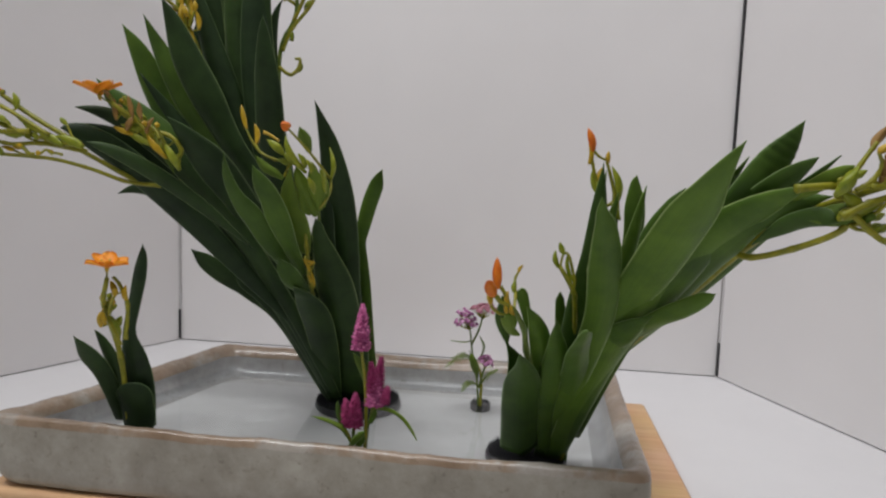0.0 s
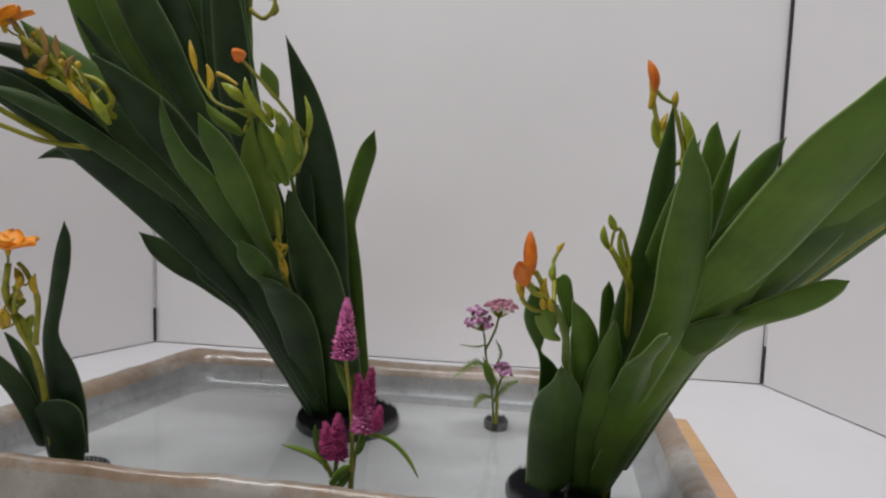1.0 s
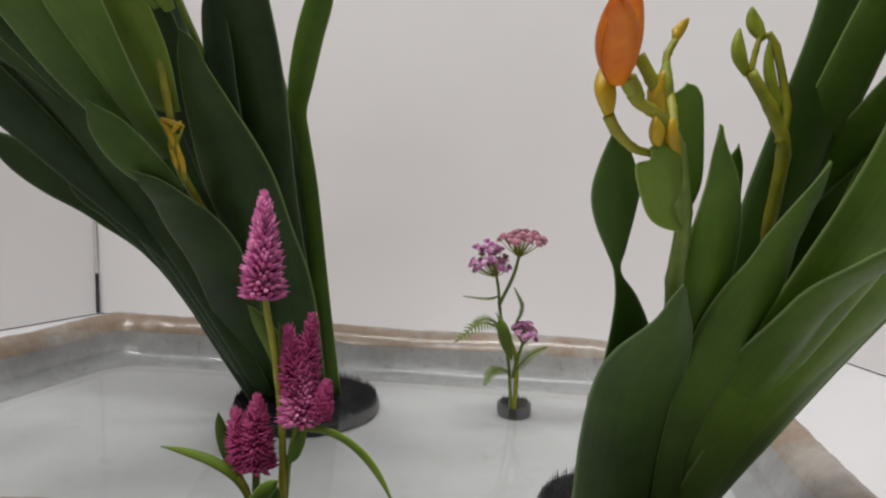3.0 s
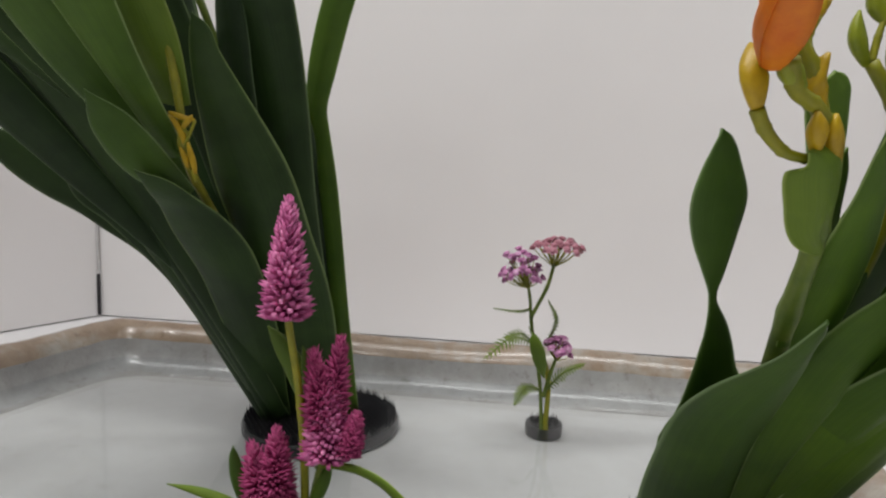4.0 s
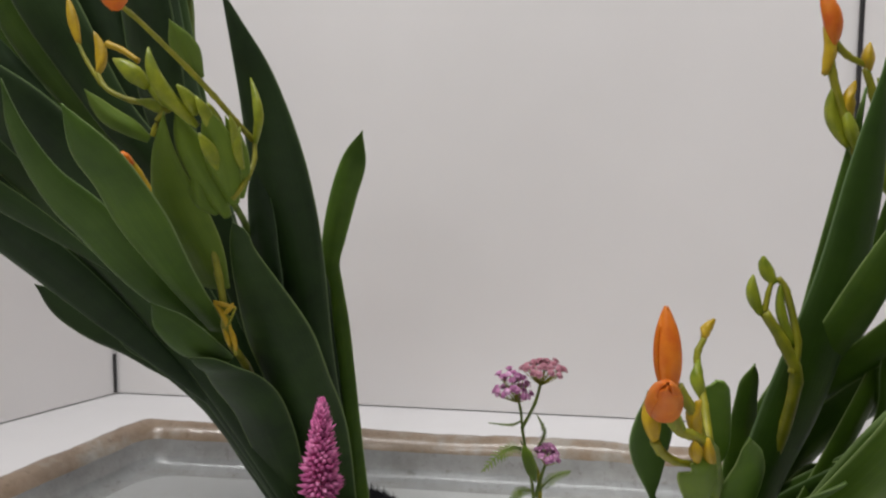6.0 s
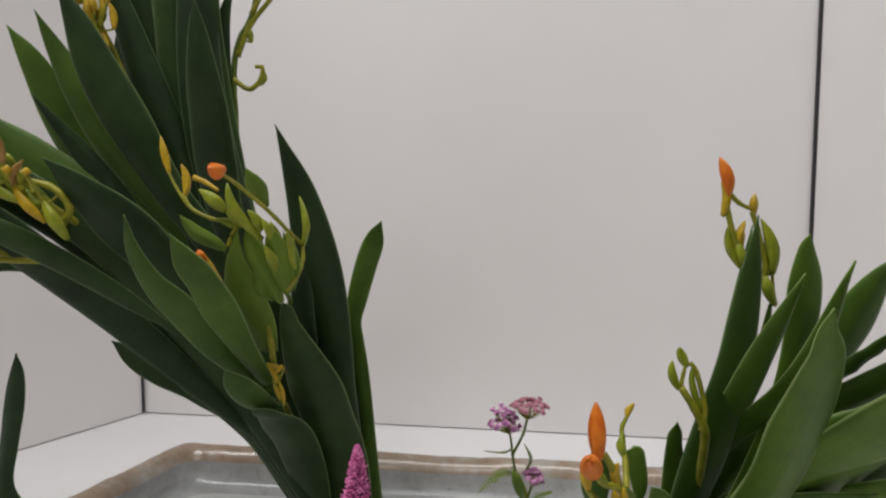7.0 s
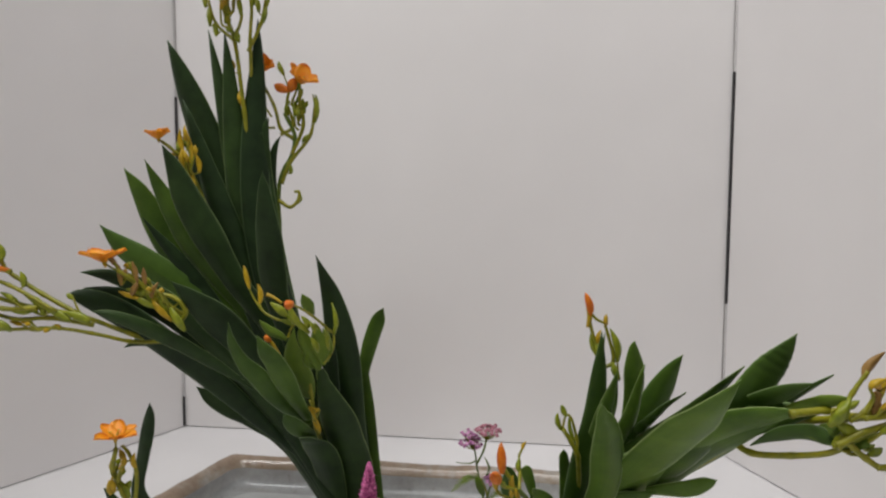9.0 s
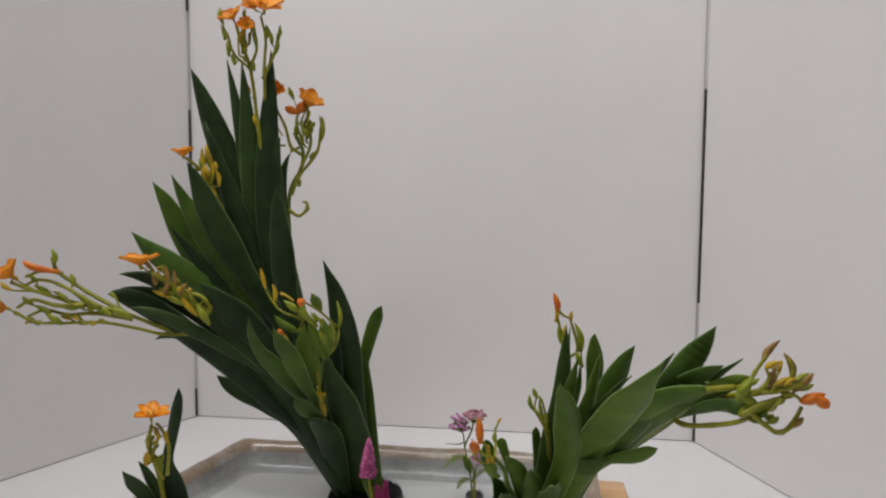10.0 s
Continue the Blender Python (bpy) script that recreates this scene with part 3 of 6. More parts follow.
tray = thing("flower_tray", (-0.05, 0.67, BOARD_TOP), "wide shallow grey ash-glazed ceramic tray filled with water", "tray")
tray_shell(((0.05, BOARD_TOP + 0.001, 0.02), (0.008, BOARD_TOP + 0.0012, 0.03), (0.0035, BOARD_TOP + 0.003, 0.030), (0.001, BOARD_TOP + 0.009, 0.027), (0.0, 0.045, 0.020), (0.0, 0.060, 0.014), (0.0005, 0.069, 0.013)), "outer_wall", outer_glaze, tray)
tray_shell(((0.0005, 0.069, 0.013), (0.0012, 0.0735, 0.013), (0.0035, 0.0758, 0.013), (0.0075, 0.0758, 0.014), (0.0125, 0.0727, 0.015), (0.016, 0.069, 0.016), (0.018, 0.065, 0.016)), "rim", rim_glaze, tray, False, "glossy brown-edged glazed rim")
tray_shell(((0.018, 0.065, 0.016), (0.0195, 0.058, 0.016), (0.0215, 0.0515, 0.018), (0.026, 0.046, 0.022), (0.036, TRAY_FLOOR, 0.03)), "inner_wall", inner_glaze, tray)
tray_shell(((0.036, TRAY_FLOOR, 0.03), (0.06, TRAY_FLOOR - 0.0004, 0.03), (0.09, TRAY_FLOOR - 0.0006, 0.03)), "tray_floor", floor_glaze, tray, True, "pale grey glazed bottom", 0.0)

wv = [Vector((p.x, p.y, WATER)) for p in outline(0.0208, 0.0165)]
pool = new("water", mesh_of("water", wv, [tuple(range(len(wv)))], water_mat))
tagged(pool, "still clear water filling the ceramic tray", "water")


# ---- pin holders ----
def kenzan(x, y, r, label, pin=0.0062):
    """Round flower pin holder: a heavy disc with a field of fine pins."""
    k = thing("pin_holder", (x, y, TRAY_FLOOR), label, "pin holder", "pin holders in the tray")
    top = WATER - 0.0016
    prof = [(r * 0.97, TRAY_FLOOR), (r, TRAY_FLOOR + 0.002), (r, top - 0.0015), (r * 0.98, top), (0.001, top)]
    v, f = [], []
    n = 40
    for rr, z in prof:
        for i in range(n):
            a = 2 * math.pi * i / n
            v.append(Vector((x + rr * math.cos(a), y + rr * math.sin(a), z)))
    for i in range(len(prof) - 1):
        for j in range(n):
            f.append((i * n + j, i * n + (j + 1) % n, (i + 1) * n + (j + 1) % n, (i + 1) * n + j))
    part_of("base", mesh_of("base", v, f, kenzan_metal, False), k)
    pv, pf = [], []
    step = 0.0031
    m = int(r / step) + 1
    for i in range(-m, m + 1):
        for j in range(-m, m + 1):
            px, py = (i + 0.5 * (j % 2)) * step, j * step * 0.87
            if px * px + py * py < (r - 0.002) ** 2:
                s = len(pv)
                for a in (0, 2.094, 4.189):
                    pv.append(Vector((x + px + 0.0008 * math.cos(a), y + py + 0.0008 * math.sin(a), top - 0.0005)))
                pv.append(Vector((x + px, y + py, top + pin)))
                pf += [(s, s + 1, s + 3), (s + 1, s + 2, s + 3), (s + 2, s, s + 3)]
    tagged(part_of("pin_field", mesh_of("pin_field", pv, pf, kenzan_metal, False), k), kind="stuff")
    return k


kenzan(-0.069, 0.722, 0.046, "large round black pin holder holding the tall bundle")
kenzan(0.099, 0.597, 0.036, "round black pin holder holding the spreading leaf bundle")
kenzan(0.064, 0.726, 0.011, "tiny round black pin holder holding the yarrow sprig", 0.0045)
kenzan(-0.241, 0.594, 0.023, "small round black pin holder holding a short stem", 0.0020)

# ---- plants ----
LILIES = "blackberry lily stems"
tall = thing("lily_stem", (-0.07, 0.71, WATER), "tall blackberry lily stem, dark sword leaves and orange blooms", "flower stem", LILIES)
leaning = thing("lily_stem", (-0.07, 0.705, WATER), "blackberry lily stem leaning out, long leaves, orange blooms", "flower stem", LILIES)
front = thing("lily_stem", (-0.06, 0.69, WATER), "lily stem with green seed pods and one orange bud", "flower stem", LILIES)
pair = thing("lily_stem", (-0.045, 0.72, WATER), "two upright dark green sword leaves on one stem", "leaf stem", LILIES)
right = thing("lily_stem", (0.1, 0.585, WATER), "lily stem spreading sideways with broad leaves and yellow-green buds", "flower stem", LILIES)
bud_stem = thing("lily_stem", (0.095, 0.575, WATER), "short lily stem with closed orange buds and broad leaves", "flower stem", LILIES)
small = thing("lily_stem", (-0.245, 0.59, WATER), "small lily stem with one open orange bloom", "flower stem", LILIES)
celosia = thing("celosia_sprig", (-0.045, 0.555, TRAY_FLOOR), "bright pink plume celosia sprig with three flower spikes", "flower stem")
yarrow = thing("yarrow_sprig", (0.063, 0.714, WATER), "mauve yarrow sprig with flat clusters and feathery leaves", "flower stem")
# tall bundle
# these use leaf_dark, with the bundle's shade painted into the green
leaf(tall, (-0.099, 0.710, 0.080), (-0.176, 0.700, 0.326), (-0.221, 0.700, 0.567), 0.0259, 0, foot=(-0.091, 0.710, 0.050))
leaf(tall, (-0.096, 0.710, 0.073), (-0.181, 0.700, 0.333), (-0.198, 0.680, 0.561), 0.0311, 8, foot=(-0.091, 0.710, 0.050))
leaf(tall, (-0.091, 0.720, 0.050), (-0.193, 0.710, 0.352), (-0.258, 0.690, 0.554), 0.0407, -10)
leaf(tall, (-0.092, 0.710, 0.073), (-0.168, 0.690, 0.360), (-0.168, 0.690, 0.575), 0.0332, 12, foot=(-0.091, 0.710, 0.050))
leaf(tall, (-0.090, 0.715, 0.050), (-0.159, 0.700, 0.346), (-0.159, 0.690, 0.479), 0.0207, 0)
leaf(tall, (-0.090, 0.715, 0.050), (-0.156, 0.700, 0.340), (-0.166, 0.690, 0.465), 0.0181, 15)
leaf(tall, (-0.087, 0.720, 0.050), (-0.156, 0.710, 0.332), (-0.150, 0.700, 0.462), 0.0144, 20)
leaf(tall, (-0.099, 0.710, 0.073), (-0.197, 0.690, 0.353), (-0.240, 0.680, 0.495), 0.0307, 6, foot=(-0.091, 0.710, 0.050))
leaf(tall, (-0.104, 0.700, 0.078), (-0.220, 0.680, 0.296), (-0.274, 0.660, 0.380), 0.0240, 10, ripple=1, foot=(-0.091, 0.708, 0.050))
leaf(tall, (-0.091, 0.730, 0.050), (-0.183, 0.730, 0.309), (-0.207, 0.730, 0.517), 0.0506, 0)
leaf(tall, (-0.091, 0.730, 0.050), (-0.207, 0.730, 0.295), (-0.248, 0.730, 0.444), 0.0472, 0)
# bundle that leans out
leaf(leaning, (-0.091, 0.708, 0.050), (-0.189, 0.614, 0.266), (-0.284, 0.570, 0.337), 0.0210, 0)
leaf(leaning, (-0.090, 0.700, 0.057), (-0.184, 0.624, 0.252), (-0.282, 0.570, 0.324), 0.0200, 10)
leaf(leaning, (-0.091, 0.708, 0.050), (-0.187, 0.630, 0.233), (-0.265, 0.600, 0.267), 0.0188, -6)
leaf(leaning, (-0.120, 0.680, 0.127), (-0.229, 0.590, 0.276), (-0.290, 0.560, 0.319), 0.0232, 6)
leaf(leaning, (-0.088, 0.700, 0.057), (-0.143, 0.650, 0.188), (-0.186, 0.620, 0.254), 0.0140, 5)
leaf(leaning, (-0.154, 0.620, 0.222), (-0.215, 0.570, 0.283), (-0.264, 0.550, 0.308), 0.0128, 0)
# front bundle
# upright pair
leaf(pair, (-0.055, 0.725, 0.042), (-0.073, 0.680, 0.193), (-0.094, 0.660, 0.324), 0.0227, 10)
# right bundle
# these use leaf_mid, so this bundle's stronger light is painted in
leaf(right, (0.134, 0.580, 0.116), (0.197, 0.440, 0.250), (0.225, 0.380, 0.306), 0.0185, 8, light=.4, foot=(0.126, 0.583, 0.050))
leaf(right, (0.134, 0.580, 0.116), (0.196, 0.450, 0.240), (0.225, 0.390, 0.292), 0.0214, -10, light=.4, foot=(0.126, 0.583, 0.050))
leaf(right, (0.135, 0.570, 0.150), (0.133, 0.510, 0.228), (0.135, 0.470, 0.283), 0.0159, -8, light=.4, foot=(0.126, 0.583, 0.050))
leaf(right, (0.138, 0.570, 0.143), (0.134, 0.530, 0.236), (0.138, 0.520, 0.299), 0.0109, 0, light=.4, foot=(0.126, 0.583, 0.050))
leaf(right, (0.123, 0.583, 0.050), (0.157, 0.470, 0.209), (0.204, 0.370, 0.289), 0.0300, 10, light=.4)
leaf(right, (0.136, 0.570, 0.157), (0.149, 0.500, 0.232), (0.153, 0.470, 0.288), 0.0159, 0, light=.4, foot=(0.126, 0.583, 0.050))
leaf(right, (0.138, 0.570, 0.157), (0.163, 0.480, 0.248), (0.170, 0.440, 0.278), 0.0103, 0, ripple=1, light=.4, foot=(0.126, 0.583, 0.050))
leaf(right, (0.144, 0.560, 0.161), (0.179, 0.460, 0.255), (0.187, 0.400, 0.305), 0.0170, 0, light=.4, foot=(0.126, 0.583, 0.050))
leaf(right, (0.130, 0.570, 0.157), (0.146, 0.530, 0.233), (0.148, 0.520, 0.268), 0.0117, 0, light=.4, foot=(0.126, 0.583, 0.050))
leaf(right, (0.156, 0.530, 0.184), (0.187, 0.430, 0.261), (0.208, 0.370, 0.304), 0.0180, 5, light=.4)
# front stem on the right
# small stem
leaf(small, (-0.243, 0.585, 0.054), (-0.243, 0.580, 0.082), (-0.248, 0.575, 0.106), 0.0321, 0, blunt=1)
leaf(small, (-0.252, 0.590, 0.054), (-0.259, 0.580, 0.114), (-0.271, 0.570, 0.153), 0.0123, 0)
# broad leaves that stand clear of the bundles: x, y, z and width from foot to tip
sword(bud_stem, [(0.0905, 0.572, 0.0620, 0.0332), (0.0890, 0.552, 0.0980, 0.0340), (0.0850, 0.527, 0.1275, 0.0304), (0.0825, 0.507, 0.1445, 0.0232), (0.0795, 0.487, 0.1585, 0.0114), (0.0760, 0.472, 0.1685, 0.0041), (0.0750, 0.467, 0.1730, 0.0000)], fold=.22, light=.4)
sword(bud_stem, [(0.1085, 0.574, 0.0690, 0.0130), (0.1045, 0.545, 0.1200, 0.0110), (0.0960, 0.510, 0.1610, 0.0161), (0.0905, 0.490, 0.1805, 0.0150), (0.0850, 0.475, 0.1935, 0.0100), (0.0800, 0.465, 0.2020, 0.0040), (0.0770, 0.458, 0.2070, 0.0000)], light=.6)
sword(right, [(0.1230, 0.575, 0.0900, 0.0096), (0.1200, 0.560, 0.1420, 0.0128), (0.1165, 0.548, 0.1740, 0.0112), (0.1125, 0.537, 0.1920, 0.0080), (0.1110, 0.532, 0.2000, 0.0064), (0.1100, 0.527, 0.2070, 0.0000)], light=.6)
sword(bud_stem, [(0.1135, 0.578, 0.0595, 0.0130), (0.1080, 0.555, 0.0980, 0.0122), (0.1055, 0.520, 0.1430, 0.0170), (0.1040, 0.495, 0.1675, 0.0160), (0.1000, 0.475, 0.1825, 0.0100), (0.0970, 0.458, 0.1945, 0.0041), (0.0950, 0.450, 0.2000, 0.0000)], light=.4)
sword(right, [(0.1210, 0.585, 0.0565, 0.0180), (0.1240, 0.560, 0.0980, 0.0221), (0.1230, 0.520, 0.1415, 0.0220), (0.1165, 0.480, 0.1695, 0.0184), (0.1125, 0.450, 0.1840, 0.0162), (0.1095, 0.430, 0.1930, 0.0120), (0.1080, 0.422, 0.1985, 0.0050), (0.1090, 0.420, 0.2010, 0.0000)], light=.4, fold=.2)
sword(right, [(0.1230, 0.586, 0.0610, 0.0209), (0.1420, 0.575, 0.1120, 0.0215), (0.1570, 0.560, 0.1505, 0.0250), (0.1605, 0.530, 0.1700, 0.0234), (0.1665, 0.475, 0.1970, 0.0150), (0.1760, 0.448, 0.2115, 0.0125), (0.1855, 0.441, 0.2190, 0.0085), (0.1900, 0.437, 0.2230, 0.0000)], light=.4)
sword(right, [(0.1200, 0.584, 0.0590, 0.0181), (0.1340, 0.550, 0.1235, 0.0220), (0.1400, 0.510, 0.1675, 0.0256), (0.1490, 0.485, 0.1865, 0.0180), (0.1550, 0.470, 0.1970, 0.0072), (0.1610, 0.463, 0.2030, 0.0000)], light=.4)
sword(right, [(0.1175, 0.583, 0.0625, 0.0130), (0.1330, 0.540, 0.1290, 0.0184), (0.1420, 0.490, 0.1915, 0.0219), (0.1515, 0.440, 0.2360, 0.0314), (0.1555, 0.395, 0.2705, 0.0283), (0.1575, 0.372, 0.2885, 0.0158), (0.1605, 0.360, 0.3005, 0.0071), (0.1650, 0.355, 0.3100, 0.0000)], light=.4, fold=.1)
sword(right, [(0.1365, 0.583, 0.0720, 0.0132), (0.1560, 0.510, 0.1730, 0.0134), (0.1705, 0.450, 0.2290, 0.0192), (0.1800, 0.420, 0.2620, 0.0184), (0.1895, 0.405, 0.2835, 0.0198), (0.2005, 0.400, 0.3025, 0.0186), (0.2080, 0.397, 0.3150, 0.0100), (0.2130, 0.395, 0.3250, 0.0000)], light=.4, ripple=.35, fold=.1)
sword(right, [(0.1175, 0.583, 0.0625, 0.0130), (0.1235, 0.530, 0.1320, 0.0194), (0.1295, 0.480, 0.1945, 0.0210), (0.1240, 0.448, 0.2335, 0.0220), (0.1175, 0.425, 0.2600, 0.0150), (0.1125, 0.416, 0.2720, 0.0070), (0.1110, 0.411, 0.2800, 0.0000)], light=.4)
sword(right, [(0.1350, 0.583, 0.0755, 0.0112), (0.1515, 0.535, 0.1880, 0.0090), (0.1545, 0.522, 0.2250, 0.0070), (0.1590, 0.515, 0.2540, 0.0141), (0.1580, 0.511, 0.2740, 0.0146), (0.1565, 0.509, 0.2895, 0.0071), (0.1570, 0.508, 0.2960, 0.0000)], light=.4)
sword(bud_stem, [(0.0980, 0.5880, 0.0520, 0.0120), (0.0862, 0.5480, 0.1187, 0.0331), (0.0813, 0.5310, 0.1405, 0.0206), (0.0757, 0.5170, 0.1574, 0.0101), (0.0700, 0.5060, 0.1690, 0.0024), (0.0685, 0.5020, 0.1760, 0.0060), (0.0670, 0.4990, 0.1850, 0.0120), (0.0660, 0.4960, 0.1930, 0.0146), (0.0650, 0.4940, 0.2010, 0.0096), (0.0640, 0.4920, 0.2055, 0.0049), (0.0630, 0.4910, 0.2080, 0.0000)], turn=18, light=.4, fold=.06)
sword(bud_stem, [(0.0845, 0.500, 0.1600, 0.0030), (0.0810, 0.488, 0.1840, 0.0020), (0.0800, 0.482, 0.1950, 0.0060), (0.0770, 0.477, 0.2060, 0.0080), (0.0750, 0.474, 0.2125, 0.0081), (0.0745, 0.472, 0.2155, 0.0051), (0.0740, 0.471, 0.2170, 0.0000)], light=.4, fold=.06)
sword(pair, [(-0.0530, 0.716, 0.0530, 0.0140), (-0.0550, 0.700, 0.1170, 0.0100), (-0.0590, 0.685, 0.1830, 0.0100), (-0.0610, 0.678, 0.2120, 0.0080), (-0.0630, 0.673, 0.2265, 0.0104), (-0.0600, 0.668, 0.2435, 0.0140), (-0.0535, 0.661, 0.2650, 0.0150), (-0.0465, 0.655, 0.2835, 0.0130), (-0.0400, 0.640, 0.2970, 0.0000)], light=.4, fold=.1)
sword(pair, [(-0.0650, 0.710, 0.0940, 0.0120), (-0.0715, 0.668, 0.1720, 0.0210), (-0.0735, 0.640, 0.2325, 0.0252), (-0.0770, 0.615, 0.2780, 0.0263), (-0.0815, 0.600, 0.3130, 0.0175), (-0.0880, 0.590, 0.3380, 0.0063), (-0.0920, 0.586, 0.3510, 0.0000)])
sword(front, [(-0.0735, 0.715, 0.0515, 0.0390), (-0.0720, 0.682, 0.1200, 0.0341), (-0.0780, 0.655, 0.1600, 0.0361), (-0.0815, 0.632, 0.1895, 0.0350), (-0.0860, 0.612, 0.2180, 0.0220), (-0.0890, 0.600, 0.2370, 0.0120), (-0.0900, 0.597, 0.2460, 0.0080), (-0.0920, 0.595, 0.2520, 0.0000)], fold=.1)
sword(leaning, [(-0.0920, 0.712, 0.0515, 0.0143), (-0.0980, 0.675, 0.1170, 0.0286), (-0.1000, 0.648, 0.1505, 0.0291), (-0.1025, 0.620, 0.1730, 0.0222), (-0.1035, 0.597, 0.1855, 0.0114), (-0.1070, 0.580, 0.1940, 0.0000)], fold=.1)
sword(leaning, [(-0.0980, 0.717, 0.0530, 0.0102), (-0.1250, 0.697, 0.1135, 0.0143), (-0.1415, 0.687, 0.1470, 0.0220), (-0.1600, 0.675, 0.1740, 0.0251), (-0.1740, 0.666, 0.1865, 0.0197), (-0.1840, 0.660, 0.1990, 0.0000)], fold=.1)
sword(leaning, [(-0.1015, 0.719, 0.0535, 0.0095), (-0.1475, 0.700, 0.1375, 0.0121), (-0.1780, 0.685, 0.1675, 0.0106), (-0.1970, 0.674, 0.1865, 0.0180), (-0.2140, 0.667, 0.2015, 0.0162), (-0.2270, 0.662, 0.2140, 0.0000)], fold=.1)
sword(front, [(-0.1005, 0.610, 0.1845, 0.0071), (-0.1075, 0.590, 0.1960, 0.0162), (-0.1120, 0.575, 0.2090, 0.0141), (-0.1160, 0.566, 0.2200, 0.0000)], light=.4)
sword(front, [(-0.1050, 0.610, 0.1995, 0.0085), (-0.1090, 0.578, 0.2275, 0.0140), (-0.1130, 0.555, 0.2520, 0.0189), (-0.1155, 0.540, 0.2690, 0.0163), (-0.1200, 0.530, 0.2815, 0.0120), (-0.1250, 0.526, 0.2940, 0.0000)], light=.5)
sword(front, [(-0.1080, 0.625, 0.1885, 0.0092), (-0.1180, 0.590, 0.2165, 0.0149), (-0.1280, 0.568, 0.2385, 0.0166), (-0.1340, 0.555, 0.2540, 0.0171), (-0.1430, 0.545, 0.2690, 0.0117), (-0.1480, 0.537, 0.2860, 0.0072), (-0.1480, 0.530, 0.3030, 0.0000)], light=.5)
sword(front, [(-0.1065, 0.610, 0.2200, 0.0151), (-0.1055, 0.590, 0.2400, 0.0210), (-0.1070, 0.575, 0.2580, 0.0200), (-0.1070, 0.565, 0.2720, 0.0141), (-0.1055, 0.558, 0.2835, 0.0071), (-0.1030, 0.554, 0.2950, 0.0000)], light=.9, fold=.1)
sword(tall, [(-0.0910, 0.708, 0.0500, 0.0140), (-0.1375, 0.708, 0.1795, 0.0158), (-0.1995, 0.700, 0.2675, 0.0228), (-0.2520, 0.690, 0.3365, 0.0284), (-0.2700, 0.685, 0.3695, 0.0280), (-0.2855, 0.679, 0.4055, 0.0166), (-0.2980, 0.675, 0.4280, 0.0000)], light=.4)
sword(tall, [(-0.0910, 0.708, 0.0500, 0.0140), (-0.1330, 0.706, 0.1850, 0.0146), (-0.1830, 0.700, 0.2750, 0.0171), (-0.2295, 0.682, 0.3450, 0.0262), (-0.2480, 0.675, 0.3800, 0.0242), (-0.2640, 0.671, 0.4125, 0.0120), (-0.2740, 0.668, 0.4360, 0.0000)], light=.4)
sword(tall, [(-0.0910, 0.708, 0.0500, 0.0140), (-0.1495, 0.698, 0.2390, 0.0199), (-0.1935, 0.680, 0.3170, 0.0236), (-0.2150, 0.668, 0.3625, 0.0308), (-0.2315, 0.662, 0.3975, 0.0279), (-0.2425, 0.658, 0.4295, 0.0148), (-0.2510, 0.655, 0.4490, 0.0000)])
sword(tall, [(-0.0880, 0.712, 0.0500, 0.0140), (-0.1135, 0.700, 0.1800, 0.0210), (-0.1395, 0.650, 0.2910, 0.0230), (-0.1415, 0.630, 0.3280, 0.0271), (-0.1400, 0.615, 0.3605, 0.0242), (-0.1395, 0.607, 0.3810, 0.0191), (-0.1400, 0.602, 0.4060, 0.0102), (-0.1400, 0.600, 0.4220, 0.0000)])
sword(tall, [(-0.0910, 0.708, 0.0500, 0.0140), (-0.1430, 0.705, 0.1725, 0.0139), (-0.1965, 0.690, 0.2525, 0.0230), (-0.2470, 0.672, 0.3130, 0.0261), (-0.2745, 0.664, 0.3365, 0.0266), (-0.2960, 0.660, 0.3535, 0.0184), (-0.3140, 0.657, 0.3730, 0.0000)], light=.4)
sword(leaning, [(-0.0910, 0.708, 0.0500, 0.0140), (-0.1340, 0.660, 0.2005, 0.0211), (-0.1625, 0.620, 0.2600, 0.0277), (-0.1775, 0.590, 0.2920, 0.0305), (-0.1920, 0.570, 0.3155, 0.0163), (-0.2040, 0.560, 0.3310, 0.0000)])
sword(right, [(0.1180, 0.588, 0.0500, 0.0140), (0.1585, 0.540, 0.1670, 0.0117), (0.1545, 0.520, 0.2130, 0.0117), (0.1650, 0.512, 0.2355, 0.0175), (0.1755, 0.507, 0.2580, 0.0188), (0.1825, 0.502, 0.2760, 0.0108), (0.1890, 0.499, 0.2880, 0.0000)], light=.4)
sword(small, [(-0.2435, 0.592, 0.0625, 0.0250), (-0.2425, 0.589, 0.0965, 0.0250), (-0.2450, 0.585, 0.1240, 0.0224), (-0.2470, 0.580, 0.1490, 0.0122), (-0.2415, 0.577, 0.1730, 0.0112), (-0.2350, 0.574, 0.1990, 0.0120), (-0.2310, 0.572, 0.2160, 0.0080), (-0.2300, 0.571, 0.2270, 0.0000)])
sword(small, [(-0.2595, 0.590, 0.0685, 0.0121), (-0.2655, 0.575, 0.1105, 0.0158), (-0.2710, 0.560, 0.1335, 0.0163), (-0.2770, 0.550, 0.1520, 0.0000)])
sword(pair, [(-0.0600, 0.720, 0.0500, 0.0140), (-0.0895, 0.660, 0.1845, 0.0170), (-0.0890, 0.635, 0.2250, 0.0160), (-0.0880, 0.625, 0.2490, 0.0140), (-0.0880, 0.620, 0.2665, 0.0100), (-0.0870, 0.615, 0.2790, 0.0000)])
